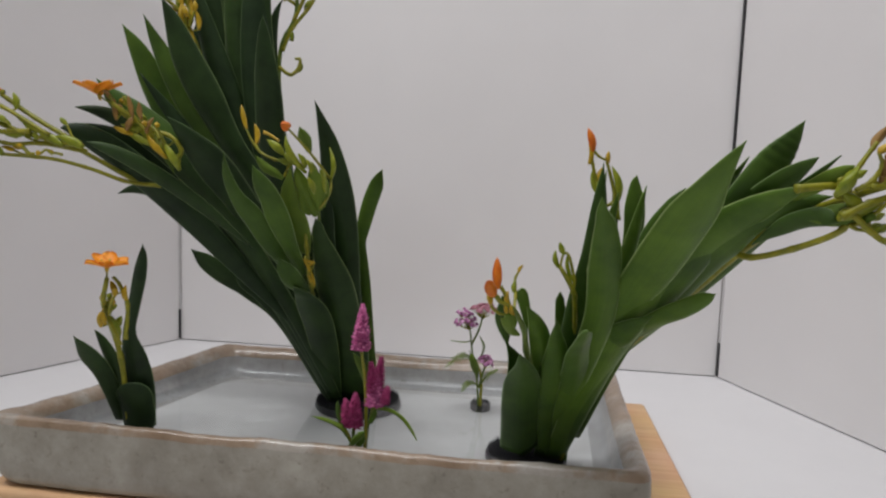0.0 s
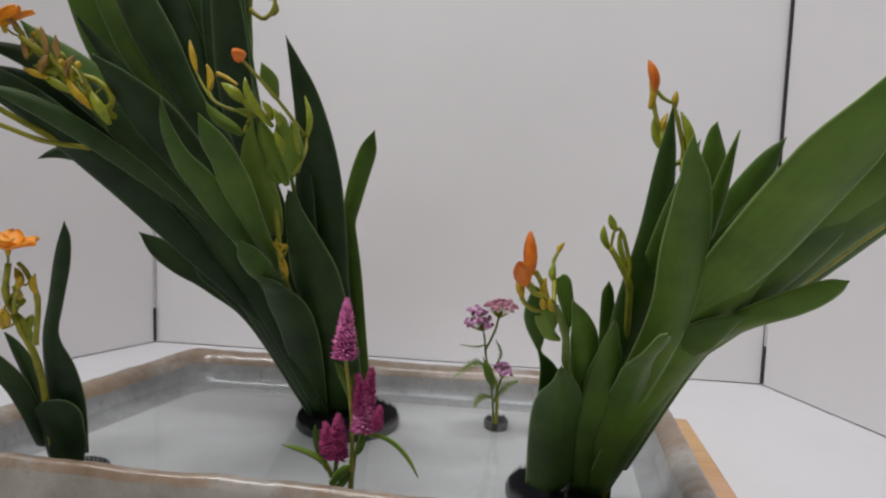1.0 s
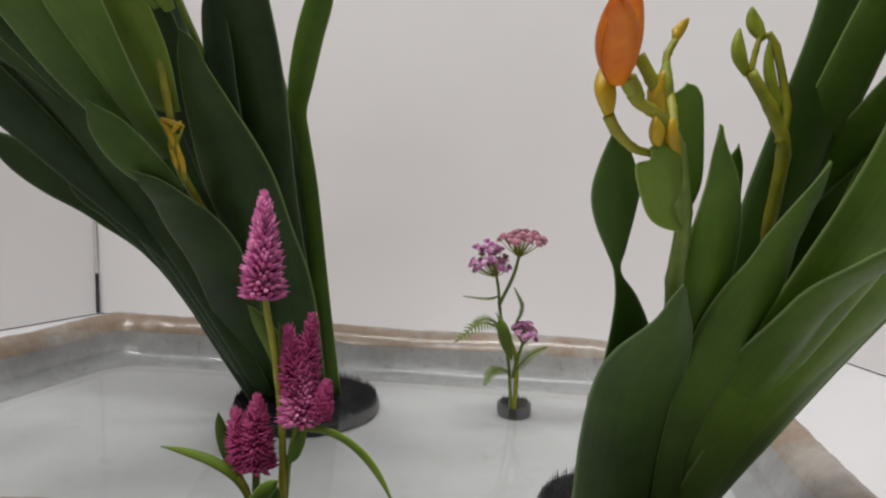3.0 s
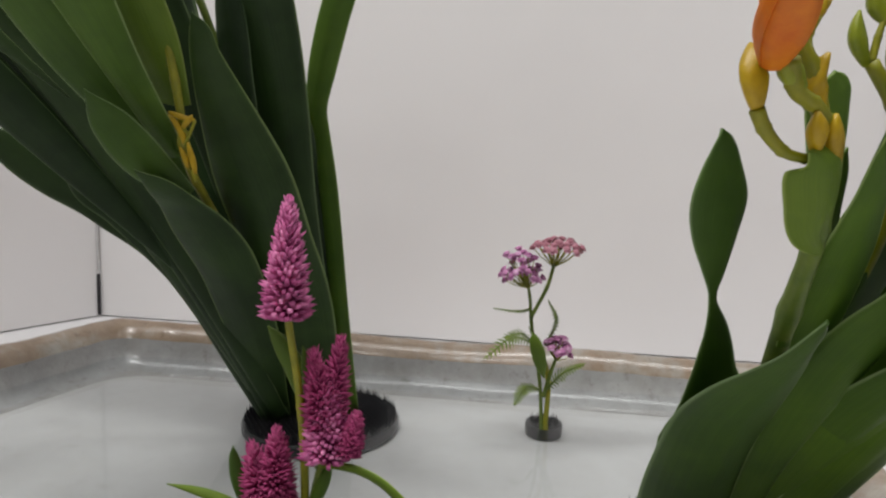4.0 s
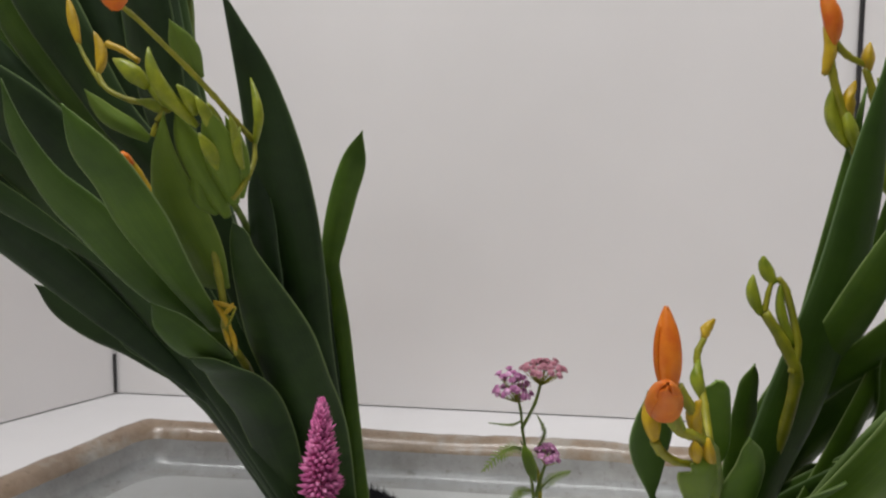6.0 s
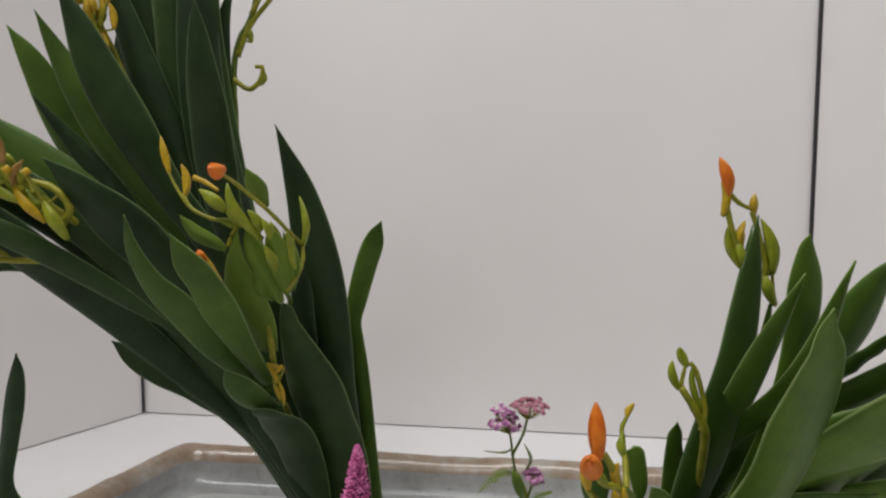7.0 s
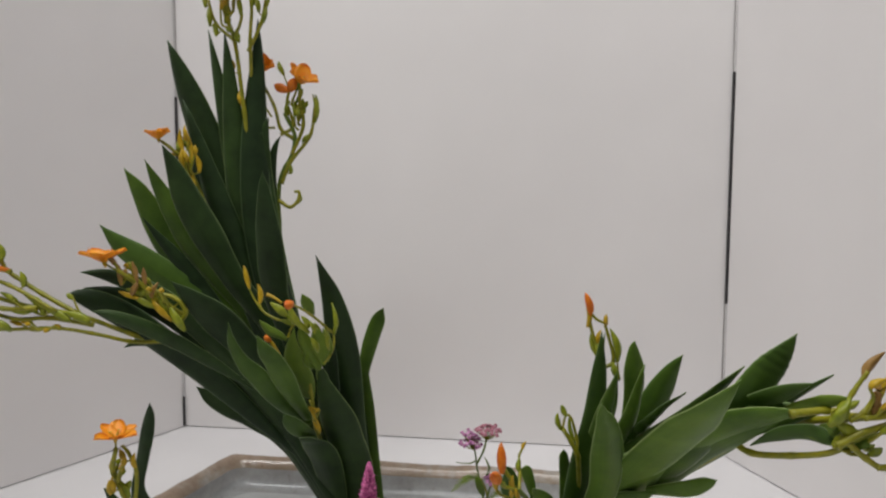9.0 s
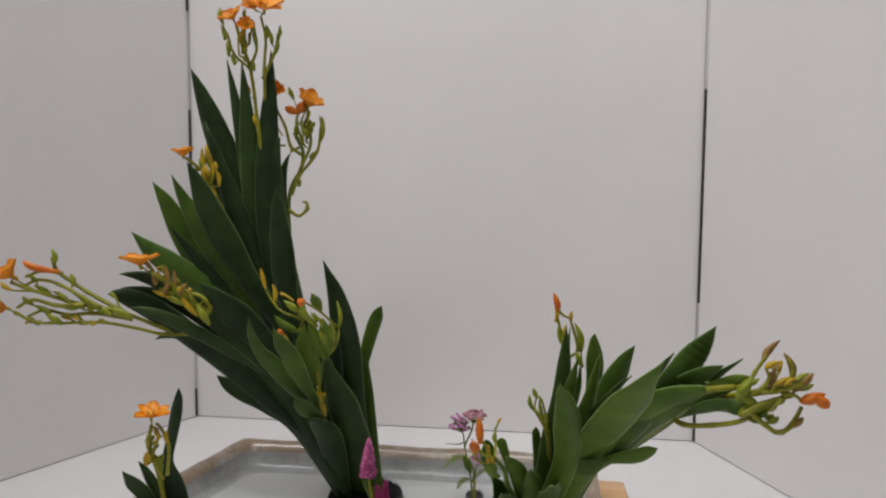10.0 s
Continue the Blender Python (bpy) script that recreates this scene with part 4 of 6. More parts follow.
sword(right, [(0.1145, 0.585, 0.0500, 0.0203), (0.1215, 0.550, 0.1440, 0.0183), (0.1255, 0.530, 0.1900, 0.0212), (0.1300, 0.515, 0.2350, 0.0170), (0.1310, 0.505, 0.2740, 0.0106), (0.1310, 0.500, 0.3040, 0.0000)], light=.6)
sword(right, [(0.1220, 0.585, 0.0500, 0.0160), (0.1445, 0.500, 0.1815, 0.0354), (0.1670, 0.460, 0.2250, 0.0354), (0.1810, 0.425, 0.2560, 0.0328), (0.1925, 0.405, 0.2720, 0.0206), (0.2110, 0.392, 0.2810, 0.0117), (0.2260, 0.385, 0.2850, 0.0000)], light=.6)
# stalks, buds and blooms
stalk(bud_stem, [(0.115, 0.590, 0.048), (0.106, 0.560, 0.105), (0.0840, 0.500, 0.1630), (0.0790, 0.482, 0.1840), (0.0720, 0.466, 0.1990), (0.0670, 0.458, 0.2060)], 0.0030, 0.0014, stem_dark)
stalk(bud_stem, [(0.0670, 0.458, 0.2060), (0.0650, 0.456, 0.2070), (0.0620, 0.454, 0.2090), (0.0580, 0.452, 0.2110), (0.0560, 0.450, 0.2150)], 0.0011, 0.0013)
stalk(bud_stem, [(0.0660, 0.458, 0.2060), (0.0640, 0.457, 0.2110), (0.0620, 0.456, 0.2150), (0.0590, 0.456, 0.2200)], 0.0012, 0.0013)
stalk(bud_stem, [(0.0630, 0.457, 0.2010), (0.0590, 0.456, 0.2020), (0.0550, 0.454, 0.2050), (0.0530, 0.453, 0.2080)], 0.0008, 0.0012)
stalk(bud_stem, [(0.0670, 0.458, 0.2050), (0.0650, 0.457, 0.2070), (0.0640, 0.456, 0.2080)], 0.0010, 0.0012)
stalk(bud_stem, [(0.0690, 0.462, 0.2040), (0.0700, 0.468, 0.2110), (0.0700, 0.472, 0.2180), (0.0700, 0.474, 0.2230), (0.0720, 0.475, 0.2270)], 0.0012, 0.0008)
bud(bud_stem, (0.0700, 0.470, 0.2130), (0.0700, 0.473, 0.2220), 0.0019, green_bud)
bud(bud_stem, (0.0720, 0.475, 0.2270), (0.0750, 0.476, 0.2320), 0.0015, yellow_bud)
bud(bud_stem, (0.0530, 0.453, 0.2080), (0.0520, 0.455, 0.2180), 0.0024, yellow_bud)
bud(bud_stem, (0.0640, 0.456, 0.2080), (0.0640, 0.455, 0.2170), 0.0022, yellow_bud)
bud(bud_stem, (0.0640, 0.456, 0.2020), (0.0620, 0.453, 0.2080), 0.0018, yellow_bud)
bud(bud_stem, (0.0690, 0.459, 0.2000), (0.0660, 0.455, 0.2080), 0.0018, yellow_bud)
bud(bud_stem, (0.0590, 0.452, 0.2110), (0.0550, 0.450, 0.2160), 0.0021, green_bud)
closed_bloom(bud_stem, (0.0570, 0.456, 0.2180), (0.0560, 0.457, 0.2385), 0.0030)
closed_bloom(bud_stem, (0.0540, 0.4515, 0.2148), (0.0495, 0.4350, 0.2262), 0.0037)
sword(bud_stem, [(0.0740, 0.470, 0.1850, 0.0020), (0.0690, 0.464, 0.1890, 0.0070), (0.0670, 0.459, 0.1940, 0.0100), (0.0650, 0.456, 0.1990, 0.0098), (0.0640, 0.455, 0.2010, 0.0055), (0.0620, 0.454, 0.2020, 0.0000)], light=.9, fold=.3)
stalk(right, [(0.115, 0.590, 0.054), (0.125, 0.550, 0.151), (0.120, 0.520, 0.200), (0.115, 0.516, 0.214), (0.107, 0.516, 0.227)], 0.0023, 0.0017)
stalk(right, [(0.117, 0.516, 0.207), (0.118, 0.516, 0.217), (0.114, 0.516, 0.233), (0.111, 0.516, 0.238)], 0.0014, 0.0010)
stalk(right, [(0.107, 0.516, 0.227), (0.108, 0.516, 0.233), (0.109, 0.516, 0.237)], 0.0010, 0.0007)
bud(right, (0.106, 0.516, 0.226), (0.103, 0.516, 0.239), 0.0025, green_bud)
bud(right, (0.110, 0.516, 0.236), (0.106, 0.516, 0.245), 0.0027, green_bud)
bud(right, (0.117, 0.516, 0.216), (0.112, 0.516, 0.237), 0.0019, green_bud)
stalk(right, [(0.126, 0.583, 0.050), (0.136, 0.560, 0.155), (0.137, 0.530, 0.258), (0.136, 0.521, 0.284)], 0.0023, 0.0017, stem_dark)
stalk(right, [(0.137, 0.521, 0.278), (0.132, 0.521, 0.290), (0.128, 0.521, 0.302), (0.126, 0.521, 0.314)], 0.0015, 0.0011)
stalk(right, [(0.127, 0.521, 0.314), (0.132, 0.521, 0.309), (0.138, 0.521, 0.306)], 0.0012, 0.0009)
stalk(right, [(0.138, 0.521, 0.272), (0.145, 0.521, 0.278), (0.141, 0.521, 0.296), (0.138, 0.521, 0.305)], 0.0015, 0.0011)
bud(right, (0.127, 0.521, 0.311), (0.123, 0.521, 0.329), 0.0026, orange_bud)
stalk(right, [(0.128, 0.521, 0.304), (0.127, 0.521, 0.304), (0.125, 0.521, 0.303)], 0.0007, 0.0006)
bud(right, (0.125, 0.521, 0.303), (0.124, 0.521, 0.318), 0.0023, yellow_bud)
bud(right, (0.139, 0.521, 0.304), (0.139, 0.521, 0.313), 0.0023, yellow_bud)
bud(right, (0.134, 0.521, 0.289), (0.135, 0.521, 0.301), 0.0023, yellow_bud)
bud(right, (0.134, 0.521, 0.280), (0.128, 0.521, 0.299), 0.0032, green_bud)
stalk(right, [(0.145, 0.521, 0.278), (0.146, 0.521, 0.277), (0.148, 0.521, 0.277)], 0.0007, 0.0006)
bud(right, (0.148, 0.521, 0.277), (0.142, 0.521, 0.302), 0.0038, green_bud)
stalk(right, [(0.148, 0.521, 0.277), (0.149, 0.521, 0.269), (0.150, 0.521, 0.263)], 0.0007, 0.0006)
bud(right, (0.150, 0.521, 0.263), (0.145, 0.521, 0.278), 0.0032, green_bud)
bud(right, (0.137, 0.521, 0.278), (0.132, 0.521, 0.293), 0.0026, green_bud)
stalk(right, [(0.126, 0.583, 0.050), (0.151, 0.570, 0.127), (0.185, 0.470, 0.216), (0.210, 0.420, 0.263), (0.224, 0.380, 0.282), (0.236, 0.360, 0.291), (0.251, 0.355, 0.297)], 0.0027, 0.0020)
stalk(right, [(0.197, 0.440, 0.250), (0.201, 0.420, 0.248), (0.211, 0.400, 0.254), (0.223, 0.375, 0.266), (0.229, 0.370, 0.277)], 0.0021, 0.0016)
stalk(right, [(0.220, 0.362, 0.279), (0.231, 0.362, 0.269), (0.242, 0.362, 0.263), (0.250, 0.362, 0.270), (0.255, 0.362, 0.280)], 0.0018, 0.0013)
stalk(right, [(0.217, 0.365, 0.284), (0.226, 0.365, 0.301), (0.233, 0.365, 0.312)], 0.0014, 0.0011)
stalk(right, [(0.222, 0.360, 0.288), (0.229, 0.360, 0.293), (0.236, 0.360, 0.304)], 0.0014, 0.0010)
stalk(right, [(0.228, 0.358, 0.290), (0.240, 0.358, 0.292), (0.246, 0.358, 0.303), (0.243, 0.358, 0.312)], 0.0014, 0.0010)
stalk(right, [(0.216, 0.360, 0.275), (0.229, 0.360, 0.282), (0.247, 0.360, 0.288)], 0.0021, 0.0016)
stalk(right, [(0.237, 0.360, 0.264), (0.246, 0.360, 0.266), (0.250, 0.360, 0.272)], 0.0014, 0.0010)
stalk(right, [(0.240, 0.358, 0.289), (0.247, 0.358, 0.289), (0.254, 0.358, 0.284)], 0.0014, 0.0010)
stalk(right, [(0.198, 0.370, 0.288), (0.216, 0.370, 0.290), (0.225, 0.370, 0.288)], 0.0022, 0.0016)
bud(right, (0.231, 0.365, 0.308), (0.241, 0.365, 0.322), 0.0028, brown_bud)
stalk(right, [(0.231, 0.360, 0.297), (0.233, 0.360, 0.296), (0.234, 0.360, 0.295)], 0.0007, 0.0006)
bud(right, (0.234, 0.360, 0.295), (0.236, 0.360, 0.307), 0.0028, brown_bud)
bud(right, (0.233, 0.360, 0.291), (0.235, 0.360, 0.300), 0.0028, brown_bud)
stalk(right, [(0.244, 0.358, 0.299), (0.246, 0.359, 0.298), (0.247, 0.360, 0.298)], 0.0007, 0.0006)
bud(right, (0.247, 0.360, 0.298), (0.241, 0.360, 0.315), 0.0028, brown_bud)
bud(right, (0.248, 0.360, 0.267), (0.255, 0.360, 0.274), 0.0024, brown_bud)
stalk(right, [(0.247, 0.358, 0.289), (0.247, 0.358, 0.290), (0.247, 0.358, 0.291)], 0.0007, 0.0006)
bud(right, (0.247, 0.358, 0.291), (0.259, 0.358, 0.303), 0.0035, brown_bud)
stalk(right, [(0.217, 0.365, 0.284), (0.215, 0.363, 0.284), (0.213, 0.362, 0.285)], 0.0007, 0.0006)
bud(right, (0.213, 0.362, 0.285), (0.223, 0.362, 0.300), 0.0042, green_bud)
stalk(right, [(0.216, 0.360, 0.275), (0.216, 0.361, 0.274), (0.216, 0.362, 0.274)], 0.0007, 0.0006)
bud(right, (0.216, 0.362, 0.274), (0.238, 0.362, 0.282), 0.0046, green_bud)
stalk(right, [(0.225, 0.360, 0.280), (0.226, 0.361, 0.279), (0.227, 0.362, 0.278)], 0.0007, 0.0006)
bud(right, (0.227, 0.362, 0.278), (0.216, 0.362, 0.287), 0.0042, green_bud)
stalk(right, [(0.247, 0.360, 0.288), (0.246, 0.361, 0.288), (0.246, 0.362, 0.287)], 0.0007, 0.0006)
bud(right, (0.246, 0.362, 0.287), (0.242, 0.362, 0.296), 0.0032, green_bud)
stalk(right, [(0.252, 0.358, 0.286), (0.251, 0.357, 0.285), (0.251, 0.356, 0.285)], 0.0007, 0.0006)
bud(right, (0.251, 0.356, 0.285), (0.262, 0.356, 0.289), 0.0035, orange_bud)
stalk(right, [(0.254, 0.358, 0.284), (0.256, 0.357, 0.286), (0.259, 0.356, 0.289)], 0.0007, 0.0006)
bud(right, (0.259, 0.356, 0.289), (0.268, 0.356, 0.281), 0.0035, orange_bud)
stalk(right, [(0.255, 0.357, 0.286), (0.254, 0.357, 0.286), (0.253, 0.356, 0.287)], 0.0007, 0.0006)
bud(right, (0.253, 0.356, 0.287), (0.266, 0.356, 0.290), 0.0024, orange_bud)
leaf(right, (0.206, 0.400, 0.279), (0.213, 0.375, 0.291), (0.220, 0.360, 0.300), 0.0087, 0, light=1)
stalk(front, [(-0.086, 0.716, 0.050), (-0.108, 0.712, 0.104), (-0.104, 0.655, 0.165), (-0.0975, 0.6030, 0.1970), (-0.0988, 0.6000, 0.2163), (-0.0995, 0.5920, 0.2390), (-0.1008, 0.5830, 0.2565), (-0.1012, 0.5750, 0.2720), (-0.1023, 0.5680, 0.2850)], 0.0022, 0.0012)
stalk(front, [(-0.0880, 0.6900, 0.1100), (-0.1030, 0.6450, 0.2270), (-0.0950, 0.6250, 0.2460), (-0.0870, 0.5850, 0.2590), (-0.0850, 0.5690, 0.2670), (-0.0850, 0.5630, 0.2800)], 0.0017, 0.0012, stem_dark)
stalk(front, [(-0.0825, 0.5690, 0.2622), (-0.0765, 0.5680, 0.2700), (-0.0745, 0.5720, 0.2778), (-0.0752, 0.5750, 0.2860)], 0.0012, 0.0009)
bud(front, (-0.0752, 0.5750, 0.2840), (-0.0770, 0.5770, 0.3117), 0.0024, green_bud)
stalk(front, [(-0.0762, 0.5750, 0.2867), (-0.0788, 0.5650, 0.2920), (-0.0830, 0.5560, 0.2995), (-0.0870, 0.5450, 0.3065), (-0.0910, 0.5330, 0.3130), (-0.0940, 0.5200, 0.3185), (-0.0952, 0.5090, 0.3212)], 0.0013, 0.0008)
bud(front, (-0.0960, 0.5080, 0.3212), (-0.0955, 0.4970, 0.3225), 0.0034, orange_bud)
sword(front, [(-0.0875, 0.5760, 0.2545, 0.0040), (-0.0912, 0.5680, 0.2660, 0.0110), (-0.0955, 0.5620, 0.2785, 0.0125), (-0.0983, 0.5590, 0.2877, 0.0080), (-0.1000, 0.5570, 0.2952, 0.0000)], light=.9, fold=.32)
sword(front, [(-0.0837, 0.5720, 0.2600, 0.0050), (-0.0835, 0.5630, 0.2710, 0.0125), (-0.0843, 0.5580, 0.2818, 0.0130), (-0.0857, 0.5550, 0.2900, 0.0080), (-0.0870, 0.5530, 0.2970, 0.0000)], light=.9, fold=.32)
sword(front, [(-0.0805, 0.5720, 0.2627, 0.0030), (-0.0777, 0.5660, 0.2740, 0.0060), (-0.0788, 0.5610, 0.2848, 0.0065), (-0.0812, 0.5580, 0.2940, 0.0000)], light=.9, fold=.32)
sword(front, [(-0.0870, 0.5480, 0.3060, 0.0040), (-0.0890, 0.5430, 0.3135, 0.0095), (-0.0910, 0.5400, 0.3190, 0.0075), (-0.0930, 0.5380, 0.3248, 0.0000)], light=.9, fold=.32)
sword(front, [(-0.1098, 0.5560, 0.2845, 0.0030), (-0.1150, 0.5530, 0.2885, 0.0066), (-0.1220, 0.5500, 0.2930, 0.0072), (-0.1262, 0.5490, 0.2975, 0.0050), (-0.1295, 0.5480, 0.3022, 0.0000)], light=.9, fold=.32)
sword(front, [(-0.0915, 0.5760, 0.2560, 0.0040), (-0.0960, 0.5700, 0.2627, 0.0090), (-0.0950, 0.5650, 0.2738, 0.0070), (-0.0948, 0.5620, 0.2820, 0.0000)], light=.9, fold=.32)
stalk(front, [(-0.0977, 0.5620, 0.2945), (-0.1033, 0.5600, 0.2970), (-0.1070, 0.5580, 0.2925), (-0.1090, 0.5570, 0.2860)], 0.0012, 0.0010)
bud(front, (-0.0917, 0.5580, 0.2898), (-0.1063, 0.5500, 0.3180), 0.0036, green_bud)
bud(front, (-0.0835, 0.5600, 0.2835), (-0.0870, 0.5560, 0.2988), 0.0030, green_bud)
bud(front, (-0.0803, 0.5610, 0.2800), (-0.0792, 0.5570, 0.2940), 0.0024, green_bud)
bud(front, (-0.0770, 0.5650, 0.2740), (-0.0767, 0.5620, 0.2903), 0.0024, green_bud)
bud(front, (-0.1098, 0.5560, 0.3040), (-0.1227, 0.5560, 0.3150), 0.0042, green_bud)
bud(front, (-0.0995, 0.5600, 0.2960), (-0.1110, 0.5570, 0.3055), 0.0040, green_bud)
bud(front, (-0.1035, 0.5600, 0.2960), (-0.1160, 0.5590, 0.3000), 0.0030, green_bud)
bud(front, (-0.0923, 0.5570, 0.2940), (-0.0970, 0.5520, 0.3048), 0.0032, green_bud)
bud(front, (-0.0870, 0.5580, 0.2875), (-0.0900, 0.5520, 0.3005), 0.0028, green_bud)
bud(front, (-0.0852, 0.5600, 0.2738), (-0.0895, 0.5530, 0.2870), 0.0034, green_bud)
stalk(front, [(-0.0955, 0.5620, 0.2922), (-0.1032, 0.5600, 0.2980), (-0.1170, 0.5610, 0.2997), (-0.1300, 0.5650, 0.3050), (-0.1350, 0.5670, 0.3120)], 0.0013, 0.0009)
bud(front, (-0.1347, 0.5670, 0.3115), (-0.1368, 0.5690, 0.3283), 0.0027, yellow_bud)
stalk(front, [(-0.1328, 0.5660, 0.3070), (-0.1393, 0.5680, 0.3162), (-0.1440, 0.5700, 0.3242)], 0.0009, 0.0007)
bud(front, (-0.1435, 0.5700, 0.3237), (-0.1485, 0.5720, 0.3432), 0.0024, yellow_bud)
stalk(front, [(-0.1135, 0.5570, 0.3143), (-0.1203, 0.5580, 0.3187), (-0.1262, 0.5590, 0.3210)], 0.0010, 0.0014, yellow_bud)
stalk(front, [(-0.1256, 0.5900, 0.2638), (-0.1300, 0.5880, 0.2735), (-0.1330, 0.5860, 0.2790)], 0.0016, 0.0012, yellow_bud)
bud(front, (-0.1313, 0.5860, 0.2765), (-0.1350, 0.5850, 0.2823), 0.0022, orange_bud)
stalk(front, [(-0.105, 0.615, 0.216), (-0.098, 0.606, 0.203), (-0.092, 0.597, 0.193)], 0.0007, 0.0006)
bud(front, (-0.092, 0.597, 0.193), (-0.095, 0.597, 0.205), 0.0013, yellow_bud)
stalk(front, [(-0.096, 0.603, 0.200), (-0.096, 0.600, 0.202), (-0.096, 0.597, 0.204)], 0.0007, 0.0006)
bud(front, (-0.096, 0.597, 0.204), (-0.102, 0.597, 0.215), 0.0015, yellow_bud)
stalk(front, [(-0.096, 0.597, 0.204), (-0.094, 0.597, 0.208), (-0.092, 0.597, 0.213)], 0.0007, 0.0006)
bud(front, (-0.092, 0.597, 0.213), (-0.102, 0.597, 0.216), 0.0011, yellow_bud)
stalk(front, [(-0.094, 0.600, 0.197), (-0.095, 0.599, 0.195), (-0.095, 0.597, 0.195)], 0.0007, 0.0006)
bud(front, (-0.095, 0.597, 0.195), (-0.098, 0.597, 0.203), 0.0011, yellow_bud)
stalk(front, [(-0.101, 0.595, 0.235), (-0.102, 0.596, 0.233), (-0.103, 0.597, 0.232)], 0.0007, 0.0006)
bud(front, (-0.103, 0.597, 0.232), (-0.107, 0.597, 0.250), 0.0013, yellow_bud)
stalk(front, [(-0.094, 0.597, 0.208), (-0.096, 0.597, 0.209), (-0.097, 0.597, 0.210)], 0.0007, 0.0006)
bud(front, (-0.097, 0.597, 0.210), (-0.093, 0.597, 0.215), 0.0011, yellow_bud)
stalk(front, [(-0.093, 0.600, 0.190), (-0.097, 0.600, 0.203), (-0.099, 0.600, 0.218), (-0.105, 0.600, 0.237), (-0.109, 0.600, 0.255)], 0.0009, 0.0006)
stalk(leaning, [(-0.168, 0.690, 0.205), (-0.204, 0.634, 0.276), (-0.215, 0.585, 0.305), (-0.230, 0.570, 0.325), (-0.249, 0.562, 0.340)], 0.0024, 0.0018)
stalk(leaning, [(-0.218, 0.565, 0.314), (-0.233, 0.565, 0.330), (-0.241, 0.565, 0.346)], 0.0016, 0.0012)
stalk(leaning, [(-0.201, 0.570, 0.297), (-0.197, 0.570, 0.305), (-0.206, 0.570, 0.316), (-0.225, 0.570, 0.321)], 0.0021, 0.0016)
stalk(leaning, [(-0.249, 0.562, 0.340), (-0.254, 0.562, 0.342), (-0.259, 0.562, 0.346)], 0.0007, 0.0006)
flower(leaning, (-0.259, 0.562, 0.346), 0.0337, (-0.1, -0.12, 1), 10, 0.68)
stalk(leaning, [(-0.243, 0.565, 0.335), (-0.244, 0.564, 0.331), (-0.246, 0.563, 0.327)], 0.0007, 0.0006)
bud(leaning, (-0.246, 0.563, 0.327), (-0.248, 0.563, 0.344), 0.0026, brown_bud)
stalk(leaning, [(-0.233, 0.565, 0.330), (-0.233, 0.564, 0.330), (-0.233, 0.563, 0.330)], 0.0007, 0.0006)
bud(leaning, (-0.233, 0.563, 0.330), (-0.237, 0.563, 0.347), 0.0026, brown_bud)
stalk(leaning, [(-0.228, 0.565, 0.325), (-0.227, 0.564, 0.326), (-0.226, 0.563, 0.328)], 0.0007, 0.0006)
bud(leaning, (-0.226, 0.563, 0.328), (-0.228, 0.563, 0.342), 0.0026, brown_bud)
stalk(leaning, [(-0.220, 0.565, 0.317), (-0.221, 0.564, 0.317), (-0.222, 0.563, 0.317)], 0.0007, 0.0006)
bud(leaning, (-0.222, 0.563, 0.317), (-0.216, 0.563, 0.330), 0.0026, brown_bud)
stalk(leaning, [(-0.233, 0.569, 0.328), (-0.236, 0.566, 0.323), (-0.238, 0.563, 0.319)], 0.0007, 0.0006)
bud(leaning, (-0.238, 0.563, 0.319), (-0.233, 0.563, 0.330), 0.0032, brown_bud)
stalk(leaning, [(-0.203, 0.570, 0.312), (-0.207, 0.569, 0.308), (-0.211, 0.567, 0.305)], 0.0007, 0.0006)
bud(leaning, (-0.211, 0.567, 0.305), (-0.234, 0.567, 0.324), 0.0048, green_bud)
stalk(leaning, [(-0.201, 0.570, 0.297), (-0.199, 0.569, 0.292), (-0.197, 0.567, 0.289)], 0.0007, 0.0006)
bud(leaning, (-0.197, 0.567, 0.289), (-0.210, 0.567, 0.311), 0.0042, green_bud)
stalk(leaning, [(-0.218, 0.565, 0.314), (-0.218, 0.566, 0.311), (-0.219, 0.567, 0.308)], 0.0007, 0.0006)
bud(leaning, (-0.219, 0.567, 0.308), (-0.240, 0.567, 0.319), 0.0037, green_bud)
stalk(leaning, [(-0.226, 0.565, 0.322), (-0.227, 0.566, 0.320), (-0.229, 0.567, 0.319)], 0.0007, 0.0006)
bud(leaning, (-0.229, 0.567, 0.319), (-0.245, 0.567, 0.324), 0.0032, green_bud)
stalk(leaning, [(-0.201, 0.570, 0.297), (-0.204, 0.567, 0.297), (-0.207, 0.565, 0.298)], 0.0007, 0.0006)
bud(leaning, (-0.207, 0.565, 0.298), (-0.223, 0.565, 0.317), 0.0032, yellow_bud)
stalk(leaning, [(-0.229, 0.567, 0.319), (-0.232, 0.566, 0.317), (-0.234, 0.565, 0.316)], 0.0007, 0.0006)
bud(leaning, (-0.234, 0.565, 0.316), (-0.250, 0.565, 0.322), 0.0026, yellow_bud)
stalk(leaning, [(-0.200, 0.620, 0.255), (-0.244, 0.585, 0.280), (-0.275, 0.555, 0.303), (-0.306, 0.540, 0.313), (-0.337, 0.525, 0.327), (-0.354, 0.520, 0.335)], 0.0020, 0.0015)
stalk(leaning, [(-0.223, 0.590, 0.275), (-0.245, 0.575, 0.278), (-0.265, 0.560, 0.287), (-0.291, 0.550, 0.294), (-0.319, 0.535, 0.296), (-0.338, 0.525, 0.299), (-0.352, 0.520, 0.309)], 0.0017, 0.0012)
